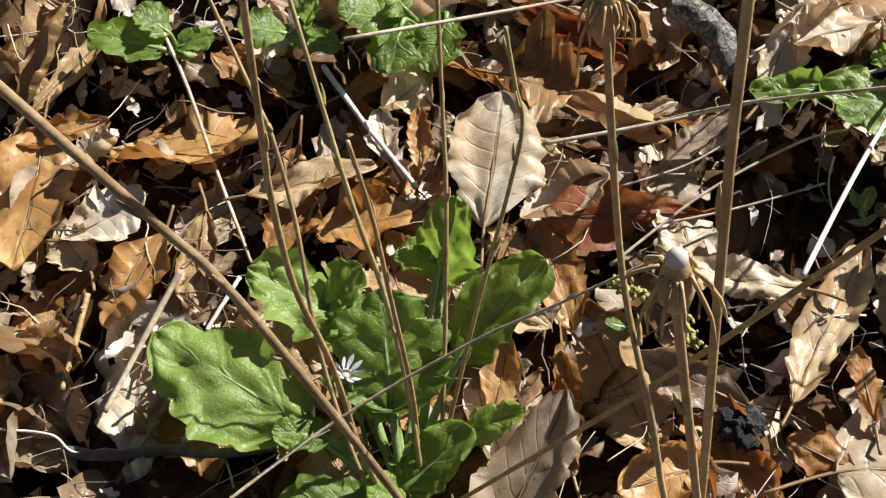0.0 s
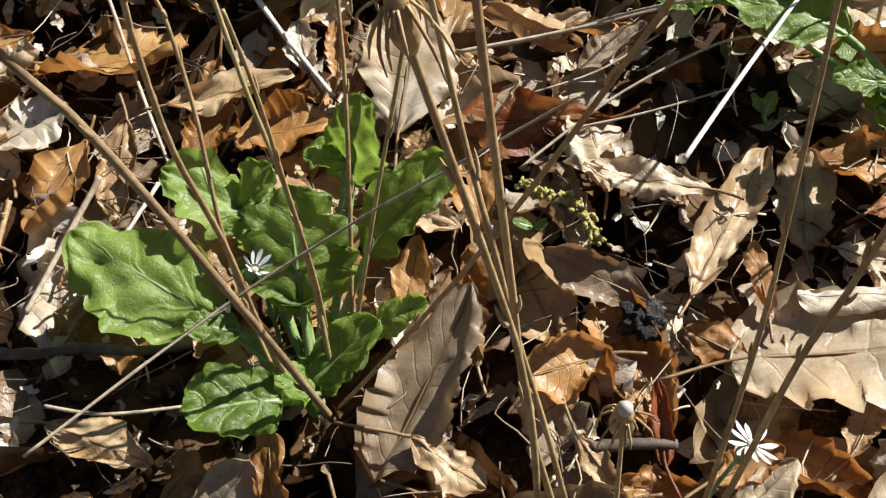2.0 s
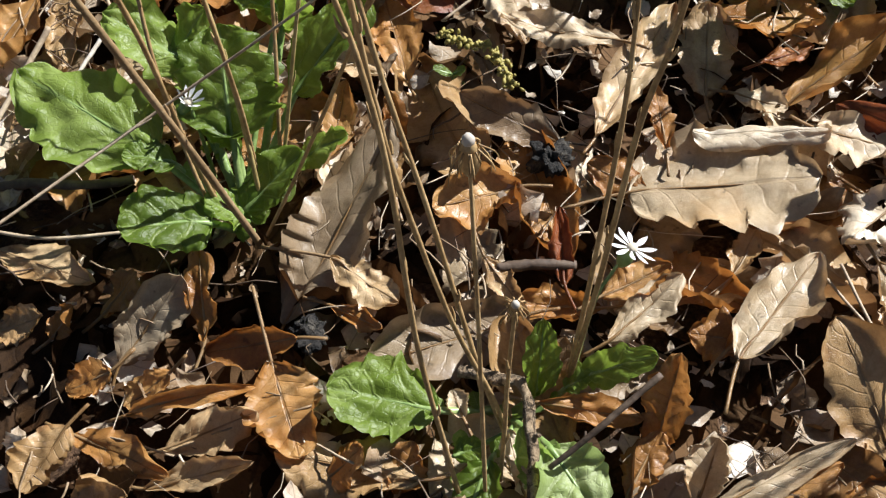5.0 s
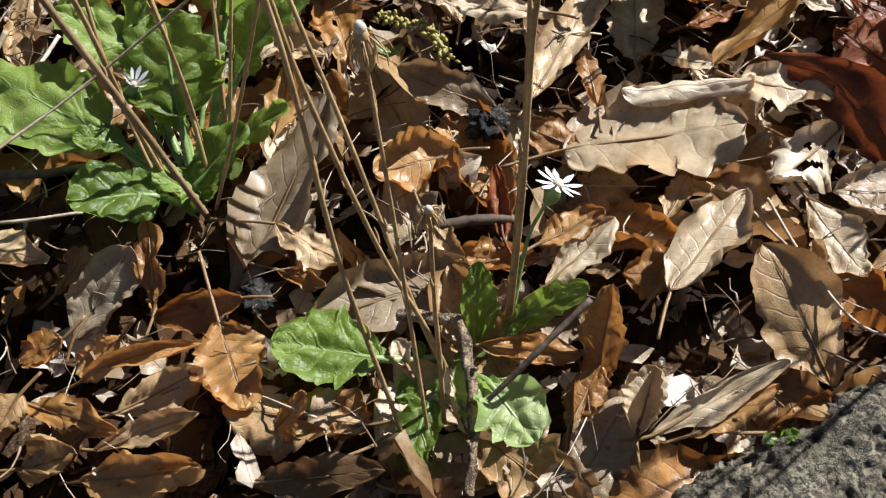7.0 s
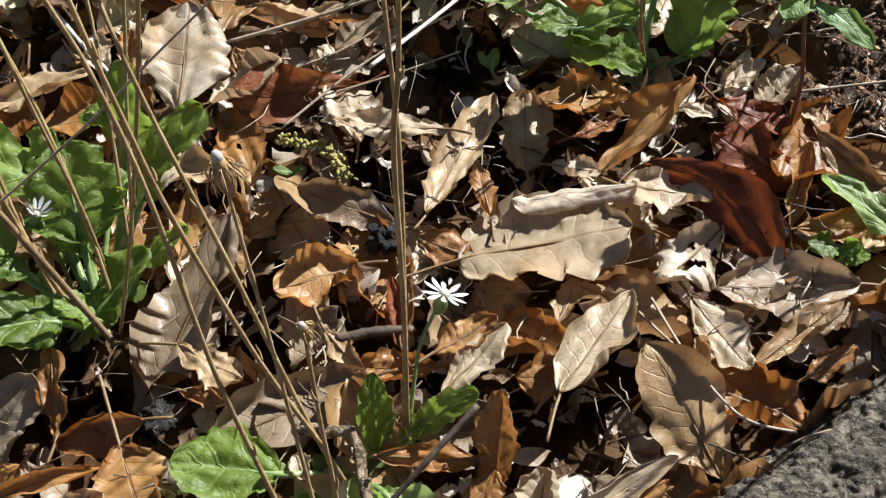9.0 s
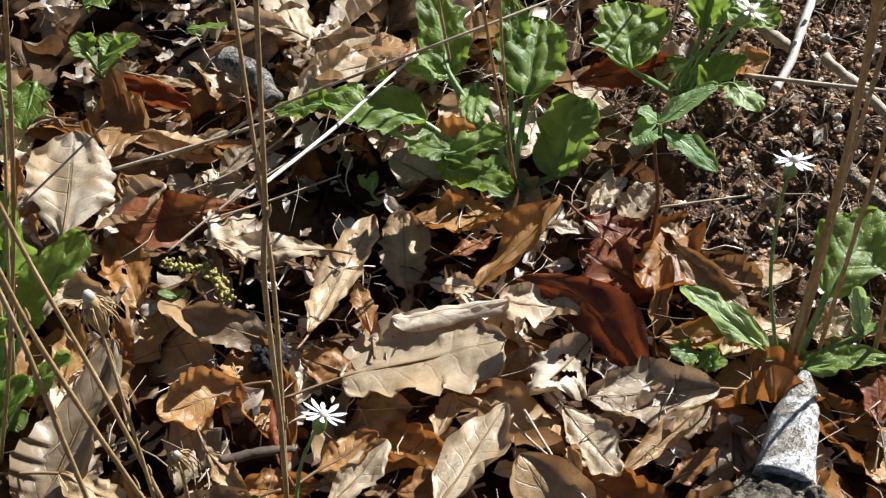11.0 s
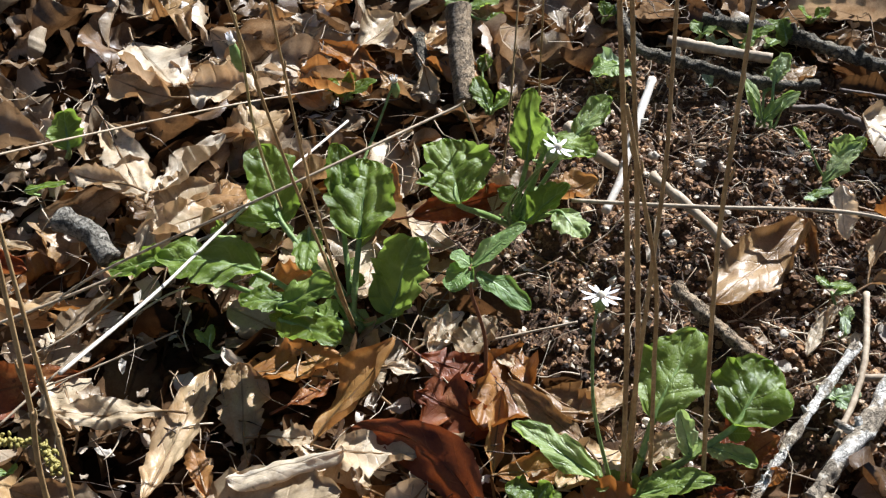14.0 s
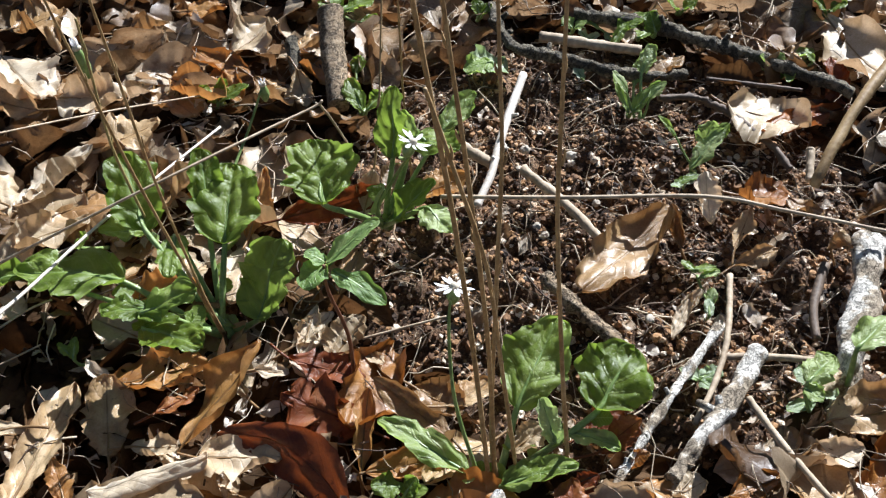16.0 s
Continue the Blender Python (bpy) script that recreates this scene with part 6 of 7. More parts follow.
green_leaf(sprout_i, (0.5472, 0.3060, 0.0415), (0.5639, 0.3044, 0.0434), 0.0064, 0, 298, wing=False, quilt=0.03, teeth=4, material=GREEN)
sprout_j = plant(0.5868, 0.4657, 0.0519, "tiny green seedlings beside a fallen branch")
green_leaf(sprout_j, (0.5826, 0.4583, 0.0592), (0.6070, 0.4585, 0.0673), 0.0172, 0, 299, wing=False, quilt=0.03, teeth=4, material=GREEN)
green_leaf(sprout_j, (0.5728, 0.4469, 0.0562), (0.5886, 0.4575, 0.0652), 0.0081, 0, 300, wing=False, quilt=0.03, teeth=4, material=GREEN)
green_leaf(sprout_j, (0.5722, 0.4692, 0.0582), (0.5600, 0.4824, 0.0634), 0.0074, 0, 301, wing=False, quilt=0.03, teeth=4, material=GREEN)
sprout_k = plant(0.4849, 0.4610, 0.0515, "grey-green round leaf on the soil")
green_leaf(sprout_k, (0.4816, 0.4542, 0.0609), (0.4621, 0.4508, 0.0586), 0.0205, 0, 302, wing=False, quilt=0.03, teeth=4, material=PALE_GLARE_GREEN)
sprout_l = plant(0.3209, 0.1566, 0.0280, "tiny seedling with rounded green leaves")
green_leaf(sprout_l, (0.3197, 0.1583, 0.0330), (0.3057, 0.1613, 0.0370), 0.0126, 0, 303, wing=False, quilt=0.03, teeth=4, material=GREEN)
green_leaf(sprout_l, (0.3198, 0.1540, 0.0320), (0.3277, 0.1578, 0.0380), 0.0109, 0, 304, wing=False, quilt=0.03, teeth=4, material=GREEN)
green_leaf(sprout_l, (0.3211, 0.1537, 0.0320), (0.3308, 0.1500, 0.0360), 0.0081, 0, 305, wing=False, quilt=0.03, teeth=4, material=GREEN)
sprout_m = plant(0.5579, 0.1386, 0.0280, "pale green leaf with painted glare beside the weathered stick")
green_leaf(sprout_m, (0.5545, 0.1367, 0.0580), (0.5810, 0.1479, 0.0600), 0.0176, 0, 306, wing=False, quilt=0.03, teeth=4, material=PALE_GLARE_GREEN)
sprout_n = plant(0.5305, 0.1333, 0.0280, "whitish-green young leaf on the soil")
green_leaf(sprout_n, (0.5261, 0.1336, 0.0480), (0.5469, 0.1423, 0.0500), 0.0162, 0, 307, wing=False, quilt=0.03, teeth=4, material=PALE_GLARE_GREEN)
green_leaf(sprout_n, (0.5240, 0.1323, 0.0460), (0.5288, 0.1228, 0.0450), 0.0097, 0, 308, wing=False, quilt=0.03, teeth=4, material=PALE_GLARE_GREEN)
sprout_o = plant(0.2955, 0.4886, 0.0540, "low dark green leaves in the litter")
green_leaf(sprout_o, (0.2938, 0.4841, 0.0596), (0.2812, 0.4905, 0.0681), 0.0138, 0, 309, wing=False, quilt=0.03, teeth=4, material=GREEN)
green_leaf(sprout_o, (0.2956, 0.4834, 0.0595), (0.3167, 0.4836, 0.0675), 0.0139, 0, 310, wing=False, quilt=0.03, teeth=4, material=GREEN)
green_leaf(sprout_o, (0.2968, 0.4894, 0.0600), (0.3032, 0.4924, 0.0703), 0.0116, 0, 311, wing=False, quilt=0.03, teeth=4, material=GREEN)
sprout_p = plant(0.3841, 0.4457, 0.0501, "small grey-green leaves beside a stump")
green_leaf(sprout_p, (0.3833, 0.4409, 0.0557), (0.3809, 0.4631, 0.0677), 0.0138, 0, 312, wing=False, quilt=0.03, teeth=4, material=GREEN)
green_leaf(sprout_p, (0.3869, 0.4395, 0.0556), (0.4011, 0.4450, 0.0620), 0.0137, 0, 313, wing=False, quilt=0.03, teeth=4, material=GREEN)
green_leaf(sprout_p, (0.3904, 0.4779, 0.0610), (0.3978, 0.4868, 0.0678), 0.0118, 0, 314, wing=False, quilt=0.03, teeth=4, material=GREEN)
sprout_q = plant(0.4002, 0.5595, 0.0604, "dark green leaves behind the stump")
green_leaf(sprout_q, (0.3990, 0.5513, 0.0696), (0.3899, 0.5638, 0.0747), 0.0210, 0, 315, wing=False, quilt=0.03, teeth=4, material=GREEN)
green_leaf(sprout_q, (0.4030, 0.5498, 0.0695), (0.4254, 0.5502, 0.0735), 0.0210, 0, 316, wing=False, quilt=0.03, teeth=4, material=GREEN)
green_leaf(sprout_q, (0.4107, 0.5316, 0.0678), (0.4229, 0.5280, 0.0715), 0.0124, 0, 317, wing=False, quilt=0.03, teeth=4, material=GREEN)
sprout_r = plant(0.1809, 0.2970, 0.0367, "tiny green seedling in deep shade")
green_leaf(sprout_r, (0.1778, 0.2948, 0.0425), (0.1818, 0.3023, 0.0512), 0.0064, 0, 318, wing=False, quilt=0.03, teeth=4, material=GREEN)
green_leaf(sprout_r, (0.1770, 0.2977, 0.0428), (0.1715, 0.3026, 0.0492), 0.0055, 0, 319, wing=False, quilt=0.03, teeth=4, material=GREEN)
sprout_s = plant(0.6785, 0.3810, 0.0443, "tiny light green seedlings")
green_leaf(sprout_s, (0.6747, 0.3804, 0.0502), (0.6706, 0.3931, 0.0554), 0.0087, 0, 320, wing=False, quilt=0.03, teeth=4, material=PALE_GLARE_GREEN)
green_leaf(sprout_s, (0.6749, 0.3765, 0.0479), (0.6661, 0.3668, 0.0490), 0.0078, 0, 321, wing=False, quilt=0.03, teeth=4, material=PALE_GLARE_GREEN)
green_leaf(sprout_s, (0.6966, 0.3820, 0.0484), (0.6945, 0.3871, 0.0528), 0.0064, 0, 322, wing=False, quilt=0.03, teeth=4, material=PALE_GLARE_GREEN)
sprout_t = plant(0.0722, 0.2435, 0.0319, "pair of tiny green seed leaves in the litter")
green_leaf(sprout_t, (0.0703, 0.2423, 0.0398), (0.0619, 0.2431, 0.0439), 0.0062, 0, 323, wing=False, quilt=0.03, teeth=4, material=GREEN)
green_leaf(sprout_t, (0.0715, 0.2423, 0.0398), (0.0771, 0.2422, 0.0438), 0.0062, 0, 324, wing=False, quilt=0.03, teeth=4, material=GREEN)
sprout_u = plant(0.5262, 0.2353, 0.0312, "tiny green seed leaves on the soil")
green_leaf(sprout_u, (0.5239, 0.2321, 0.0349), (0.5354, 0.2304, 0.0367), 0.0065, 0, 325, wing=False, quilt=0.03, teeth=4, material=PALE_GLARE_GREEN)
green_leaf(sprout_u, (0.5189, 0.2115, 0.0330), (0.5239, 0.2190, 0.0377), 0.0063, 0, 326, wing=False, quilt=0.03, teeth=4, material=PALE_GLARE_GREEN)
sprout_v = plant(0.2164, 0.0363, 0.0280, "pair of small round seed leaves beside the log")
green_leaf(sprout_v, (0.2147, 0.0359, 0.0320), (0.2092, 0.0367, 0.0340), 0.0051, 0, 327, wing=False, quilt=0.03, teeth=4, material=GREEN)
green_leaf(sprout_v, (0.2157, 0.0358, 0.0320), (0.2227, 0.0369, 0.0360), 0.0056, 0, 328, wing=False, quilt=0.03, teeth=4, material=GREEN)
sprout_y = plant(0.5559, 0.4774, 0.0530, "tiny pair of green seed leaves by a branch")
green_leaf(sprout_y, (0.5525, 0.4734, 0.0606), (0.5478, 0.4805, 0.0672), 0.0107, 0, 329, wing=False, quilt=0.03, teeth=4, material=PALE_GLARE_GREEN)
green_leaf(sprout_y, (0.5548, 0.4726, 0.0605), (0.5626, 0.4689, 0.0662), 0.0106, 0, 330, wing=False, quilt=0.03, teeth=4, material=PALE_GLARE_GREEN)
sprout_z = plant(0.4983, 0.5183, 0.0566, "small green seedling behind the bare soil")
green_leaf(sprout_z, (0.4959, 0.5139, 0.0642), (0.4950, 0.5203, 0.0728), 0.0125, 0, 331, wing=False, quilt=0.03, teeth=4, material=GREEN)
green_leaf(sprout_z, (0.4986, 0.5128, 0.0642), (0.5057, 0.5134, 0.0702), 0.0109, 0, 332, wing=False, quilt=0.03, teeth=4, material=GREEN)
sprout_aa = plant(0.6674, 0.3886, 0.0450, "tiny green seedling beside a dark branch")
green_leaf(sprout_aa, (0.6633, 0.3860, 0.0507), (0.6568, 0.3902, 0.0591), 0.0094, 0, 333, wing=False, quilt=0.03, teeth=4, material=PALE_GLARE_GREEN)
green_leaf(sprout_aa, (0.6662, 0.3863, 0.0508), (0.6735, 0.3859, 0.0587), 0.0102, 0, 334, wing=False, quilt=0.03, teeth=4, material=PALE_GLARE_GREEN)
sprout_bb = plant(0.6412, 0.4717, 0.0525, "small bright green seedling behind the branch")
green_leaf(sprout_bb, (0.6350, 0.4664, 0.0600), (0.6268, 0.4701, 0.0683), 0.0150, 0, 335, wing=False, quilt=0.03, teeth=4, material=GREEN)
green_leaf(sprout_bb, (0.6389, 0.4649, 0.0598), (0.6473, 0.4607, 0.0675), 0.0141, 0, 336, wing=False, quilt=0.03, teeth=4, material=GREEN)
sprout_cc = plant(0.7430, 0.4330, 0.0490, "low green leaves at the edge of the litter")
green_leaf(sprout_cc, (0.7355, 0.4281, 0.0565), (0.7266, 0.4320, 0.0649), 0.0141, 0, 337, wing=False, quilt=0.03, teeth=4, material=GREEN)
green_leaf(sprout_cc, (0.7393, 0.4267, 0.0564), (0.7462, 0.4184, 0.0637), 0.0141, 0, 338, wing=False, quilt=0.03, teeth=4, material=GREEN)
sprout_dd = plant(0.6103, 0.4531, 0.0508, "single round green leaf among branches")
green_leaf(sprout_dd, (0.6048, 0.4445, 0.0600), (0.6039, 0.4536, 0.0728), 0.0178, 0, 339, wing=False, quilt=0.03, teeth=4, material=GREEN)
sprout_ee = plant(0.5837, 0.3312, 0.0398, "single light green leaf on bare soil")
green_leaf(sprout_ee, (0.5783, 0.3270, 0.0474), (0.5870, 0.3331, 0.0600), 0.0152, 0, 340, wing=False, quilt=0.03, teeth=4, material=PALE_GLARE_GREEN)
sprout_x = plant(0.2020, 0.3752, 0.0438, "light green leaf tip over litter")
green_leaf(sprout_x, (0.1906, 0.3628, 0.0627), (0.1988, 0.3621, 0.0686), 0.0128, 0, 341, wing=False, quilt=0.03, teeth=4, material=GREEN)

# grey-green whitened so that the leaf colour carries the sun's glare
GLARE_GREEN = green_leaf_material("seedling leaf with painted glare", (0.22, 0.31, 0.15), (0.40, 0.50, 0.30), (0.62, 0.70, 0.52), rough=0.3)

seedling_a = plant(0.4923, 0.1754, 0.0200, "seedling lying between two sticks, its leaves whitened for glare")
green_leaf(seedling_a, (0.4861, 0.1671, 0.0316), (0.4794, 0.1759, 0.0340), 0.0100, 0, 700, wing=False, quilt=0.03, teeth=4, curl=-0.2, bend=-0.2, material=GLARE_GREEN)
green_leaf(seedling_a, (0.4870, 0.1675, 0.0316), (0.4997, 0.1669, 0.0336), 0.0099, 0, 701, wing=False, quilt=0.03, teeth=4, curl=-0.2, bend=-0.2, material=GLARE_GREEN)
green_leaf(seedling_a, (0.4868, 0.1661, 0.0315), (0.4891, 0.1576, 0.0325), 0.0074, 0, 702, wing=False, quilt=0.03, teeth=4, curl=-0.2, bend=-0.2, material=GLARE_GREEN)
seedling_b = plant(0.5499, 0.1481, 0.0165, "round-leaved seedling on the soil, its leaves whitened for glare")
green_leaf(seedling_b, (0.5423, 0.1408, 0.0279), (0.5388, 0.1561, 0.0317), 0.0159, 0, 705, wing=False, quilt=0.03, teeth=4, curl=-0.2, bend=-0.2, material=GLARE_GREEN)
green_leaf(seedling_b, (0.5428, 0.1406, 0.0279), (0.5467, 0.1317, 0.0288), 0.0102, 0, 706, wing=False, quilt=0.03, teeth=4, curl=-0.2, bend=-0.2, material=GLARE_GREEN)
green_leaf(seedling_b, (0.5351, 0.1350, 0.0275), (0.5178, 0.1336, 0.0297), 0.0086, 0, 707, wing=False, quilt=0.03, teeth=4, curl=-0.2, bend=-0.2, material=GLARE_GREEN)
seedling_c = plant(0.5210, 0.2136, 0.0212, "grey-green oval seed leaf beside a pale stick")
green_leaf(seedling_c, (0.5142, 0.2046, 0.0324), (0.5190, 0.2148, 0.0353), 0.0062, 0, 710, wing=False, quilt=0.03, teeth=4, curl=-0.2, bend=-0.2, material=GLARE_GREEN)
seedling_d = plant(0.5298, 0.2479, 0.0243, "dark green pair of narrow seed leaves")
green_leaf(seedling_d, (0.5228, 0.2380, 0.0354), (0.5181, 0.2452, 0.0381), 0.0054, 0, 715, wing=False, quilt=0.03, teeth=4, curl=-0.2, bend=-0.2, material=GREEN)
green_leaf(seedling_d, (0.5234, 0.2378, 0.0354), (0.5346, 0.2334, 0.0370), 0.0075, 0, 716, wing=False, quilt=0.03, teeth=4, curl=-0.2, bend=-0.2, material=GREEN)
seedling_e = plant(0.5582, 0.3912, 0.0372, "light green sprout with two upright leaves")
green_leaf(seedling_e, (0.5505, 0.3777, 0.0480), (0.5492, 0.4003, 0.0660), 0.0067, 0, 720, wing=False, quilt=0.03, teeth=4, curl=-0.2, bend=-0.2, material=PALE_GLARE_GREEN)
green_leaf(seedling_e, (0.5526, 0.3769, 0.0479), (0.5750, 0.3809, 0.0643), 0.0107, 0, 721, wing=False, quilt=0.03, teeth=4, curl=-0.2, bend=-0.2, material=PALE_GLARE_GREEN)
green_leaf(seedling_e, (0.5677, 0.4035, 0.0503), (0.5855, 0.4175, 0.0672), 0.0107, 0, 722, wing=False, quilt=0.03, teeth=4, curl=-0.2, bend=-0.2, material=PALE_GLARE_GREEN)
seedling_f = plant(0.5703, 0.3260, 0.0313, "young toothed leaf on a pale stem")
green_leaf(seedling_f, (0.5623, 0.3141, 0.0423), (0.5900, 0.3243, 0.0592), 0.0129, 0, 725, wing=False, quilt=0.03, teeth=4, curl=-0.2, bend=-0.2, material=PALE_GLARE_GREEN)
seedling_g = plant(0.5599, 0.3157, 0.0304, "pair of pale seed leaves by the branch")
green_leaf(seedling_g, (0.5521, 0.3041, 0.0414), (0.5628, 0.3059, 0.0435), 0.0072, 0, 730, wing=False, quilt=0.03, teeth=4, curl=-0.2, bend=-0.2, material=GLARE_GREEN)
green_leaf(seedling_g, (0.5512, 0.3039, 0.0414), (0.5424, 0.3026, 0.0432), 0.0065, 0, 731, wing=False, quilt=0.03, teeth=4, curl=-0.2, bend=-0.2, material=GLARE_GREEN)
seedling_h = plant(0.5720, 0.4859, 0.0397, "tiny seedlings under the fallen branch")
green_leaf(seedling_h, (0.5624, 0.4669, 0.0524), (0.5617, 0.4831, 0.0542), 0.0069, 0, 735, wing=False, quilt=0.03, teeth=4, curl=-0.2, bend=-0.2, material=GLARE_GREEN)
green_leaf(seedling_h, (0.5631, 0.4666, 0.0524), (0.5722, 0.4667, 0.0539), 0.0082, 0, 736, wing=False, quilt=0.03, teeth=4, curl=-0.2, bend=-0.2, material=GLARE_GREEN)
green_leaf(seedling_h, (0.5781, 0.4571, 0.0516), (0.5761, 0.4672, 0.0537), 0.0063, 0, 737, wing=False, quilt=0.03, teeth=4, curl=-0.2, bend=-0.2, material=GLARE_GREEN)
seedling_i = plant(0.6092, 0.4754, 0.0374, "round green leaf against the dark branch")
green_leaf(seedling_i, (0.5985, 0.4567, 0.0502), (0.6269, 0.4710, 0.0500), 0.0194, 0, 740, wing=False, quilt=0.03, teeth=4, curl=-0.2, bend=-0.2, material=GREEN)
seedling_j = plant(0.5021, 0.4827, 0.0417, "grey-green cupped leaf on the soil")
green_leaf(seedling_j, (0.4948, 0.4642, 0.0541), (0.4682, 0.4527, 0.0559), 0.0300, 0, 745, wing=False, quilt=0.03, teeth=4, curl=-0.2, bend=-0.2, material=GLARE_GREEN)
seedling_k = plant(0.5442, 0.4365, 0.0413, "oval seed leaf on bare soil")
green_leaf(seedling_k, (0.5369, 0.4218, 0.0520), (0.5371, 0.4337, 0.0550), 0.0069, 0, 750, wing=False, quilt=0.03, teeth=4, curl=-0.2, bend=-0.2, material=GLARE_GREEN)
seedling_l = plant(0.6926, 0.4202, 0.0298, "small bright leaves beyond the branch")
green_leaf(seedling_l, (0.6811, 0.4054, 0.0411), (0.6623, 0.3913, 0.0447), 0.0074, 0, 755, wing=False, quilt=0.03, teeth=4, curl=-0.2, bend=-0.2, material=PALE_GLARE_GREEN)
green_leaf(seedling_l, (0.6806, 0.4032, 0.0411), (0.6704, 0.3786, 0.0432), 0.0067, 0, 756, wing=False, quilt=0.03, teeth=4, curl=-0.2, bend=-0.2, material=PALE_GLARE_GREEN)
green_leaf(seedling_l, (0.6986, 0.4033, 0.0403), (0.7125, 0.4037, 0.0423), 0.0110, 0, 757, wing=False, quilt=0.03, teeth=4, curl=-0.2, bend=-0.2, material=PALE_GLARE_GREEN)

# ---- twigs, sticks and wood ----
twig([(-0.0650, 0.3784, 0.0581), (-0.0425, 0.3444, 0.0530), (-0.0192, 0.3148, 0.0443)], 0.0014, WHITE_TWIG, "thin bleached straight twig on the litter", "twig", seed=342)
twig([(0.1220, 0.2170, 0.1260), (0.1630, 0.2850, 0.1000), (0.2110, 0.3550, 0.0830), (0.2904, 0.4599, 0.0554)], 0.0010, WHITE_TWIG, "long bleached straw leaning over the green rosette", "twig", seed=701, rough=0.12)
twig([(0.4943, 0.4252, 0.0643), (0.4622, 0.3807, 0.0573), (0.4399, 0.3471, 0.0512), (0.4230, 0.3281, 0.0455)], 0.0030, WHITE_TWIG, "thick white peeled twig on bare soil", "twig", seed=343, knots=3)
twig([(-0.0200, 0.2400, 0.2260), (0.0760, 0.2900, 0.1930), (0.1410, 0.3500, 0.1560), (0.2200, 0.4250, 0.1080), (0.3000, 0.5000, 0.0560)], 0.0006, GREY_TWIG, "long thin grey stem slanting over the litter", "twig", seed=702, rough=0.1)
twig([(0.0850, 0.3450, 0.0450), (0.1300, 0.3250, 0.0850), (0.2290, 0.2950, 0.1380), (0.3300, 0.3350, 0.1370), (0.3400, 0.3400, 0.1330), (0.3670, 0.4008, 0.0501)], 0.0008, GREY_TWIG, "thin bent dry stem arching over the leaves", "twig", seed=703, rough=0.1)
twig([(0.3283, 0.2561, 0.0370), (0.3752, 0.2481, 0.0443)], 0.0008, GREY_TWIG, "thin grey stem on the soil", "twig", seed=344, rough=0.1)
twig([(0.4003, 0.3270, 0.0614), (0.4681, 0.2984, 0.0609), (0.5463, 0.2703, 0.0583), (0.5858, 0.2421, 0.0558), (0.6286, 0.2062, 0.0546)], 0.0013, GREY_TWIG, "thin brown stem lying level across the soil", "twig", seed=345, rough=0.15)
twig([(0.5127, 0.1932, 0.0360), (0.4809, 0.1710, 0.0350), (0.4463, 0.1457, 0.0340), (0.4164, 0.1227, 0.0320)], 0.0029, WOOD, "grey weathered stick lying on the soil", "stick", seed=346, rough=0.5, knots=3, sides=14, steps=18, crust=0.0008)
twig([(0.5222, 0.1675, 0.0370), (0.4899, 0.1442, 0.0360), (0.4662, 0.1304, 0.0340), (0.4430, 0.1159, 0.0320)], 0.0052, WOOD, "thick pale weathered stick with flaking bark", "stick", seed=347, rough=0.5, knots=2, sides=16, steps=18, crust=0.0012)
twig([(0.6249, 0.2168, 0.0415), (0.5981, 0.1837, 0.0380), (0.5718, 0.1548, 0.0320), (0.5513, 0.1292, 0.0140)], 0.0088, WOOD, "pale peeling branch piece lying on the soil", "branch", seed=348, rough=0.55, sides=24, steps=24, crust=0.0014)
twig([(0.5390, 0.2258, 0.0363), (0.5146, 0.1870, 0.0360), (0.4938, 0.1626, 0.0340), (0.4699, 0.1420, 0.0320)], 0.0019, GREY_TWIG, "thin crooked grey twig on soil", "twig", seed=349)
twig([(0.5042, 0.1746, 0.0340), (0.5294, 0.1646, 0.0340), (0.5540, 0.1532, 0.0320)], 0.0021, GREY_TWIG, "short grey stick half buried in soil", "stick", seed=350)
twig([(0.5010, 0.1438, 0.0360), (0.5008, 0.1152, 0.0360), (0.5036, 0.0775, 0.0360)], 0.0020, GREY_TWIG, "straight brown-grey twig on soil", "twig", seed=351)
twig([(0.5073, 0.5179, 0.0666), (0.5026, 0.4673, 0.0621), (0.5327, 0.4413, 0.0577), (0.5656, 0.4104, 0.0549), (0.6068, 0.4008, 0.0501)], 0.0046, BARK, "dark bent branch lying behind the bare soil", "branch", seed=352, rough=0.45, knots=5, sides=16, steps=26, crust=0.0014)
twig([(0.5587, 0.4844, 0.0636), (0.5998, 0.4612, 0.0615), (0.6331, 0.4215, 0.0579), (0.6616, 0.3926, 0.0533), (0.7002, 0.3409, 0.0467)], 0.0054, BARK, "grey-brown fallen branch behind the bare soil", "branch", seed=353, rough=0.45, knots=5, sides=16, steps=26, crust=0.0014)
twig([(0.5266, 0.4722, 0.0605), (0.5551, 0.4520, 0.0587), (0.5871, 0.4313, 0.0568)], 0.0041, GREY_TWIG, "short tan stick beside a branch", "stick", seed=354, rough=0.3)
twig([(0.5747, 0.3817, 0.0503), (0.5961, 0.3741, 0.0507), (0.6055, 0.3637, 0.0487), (0.6120, 0.3460, 0.0491), (0.6170, 0.3257, 0.0453), (0.6200, 0.3104, 0.0449), (0.6214, 0.2920, 0.0403)], 0.0027, DARK_TWIG, "dark wavy root on the soil", "twig", seed=355, rough=0.6, crust=0.0008, sides=12)
twig([(0.6163, 0.3904, 0.0501), (0.6709, 0.3566, 0.0471)], 0.0016, DARK_TWIG, "thin dark twig on soil", "twig", seed=356)
twig([(0.6927, 0.3054, 0.0975), (0.6483, 0.2807, 0.0833), (0.6145, 0.2575, 0.0672), (0.6083, 0.2541, 0.0589)], 0.0038, DRY_STEM, "brown twig leaning up from the soil", "twig", seed=357, rough=0.25, knots=1)
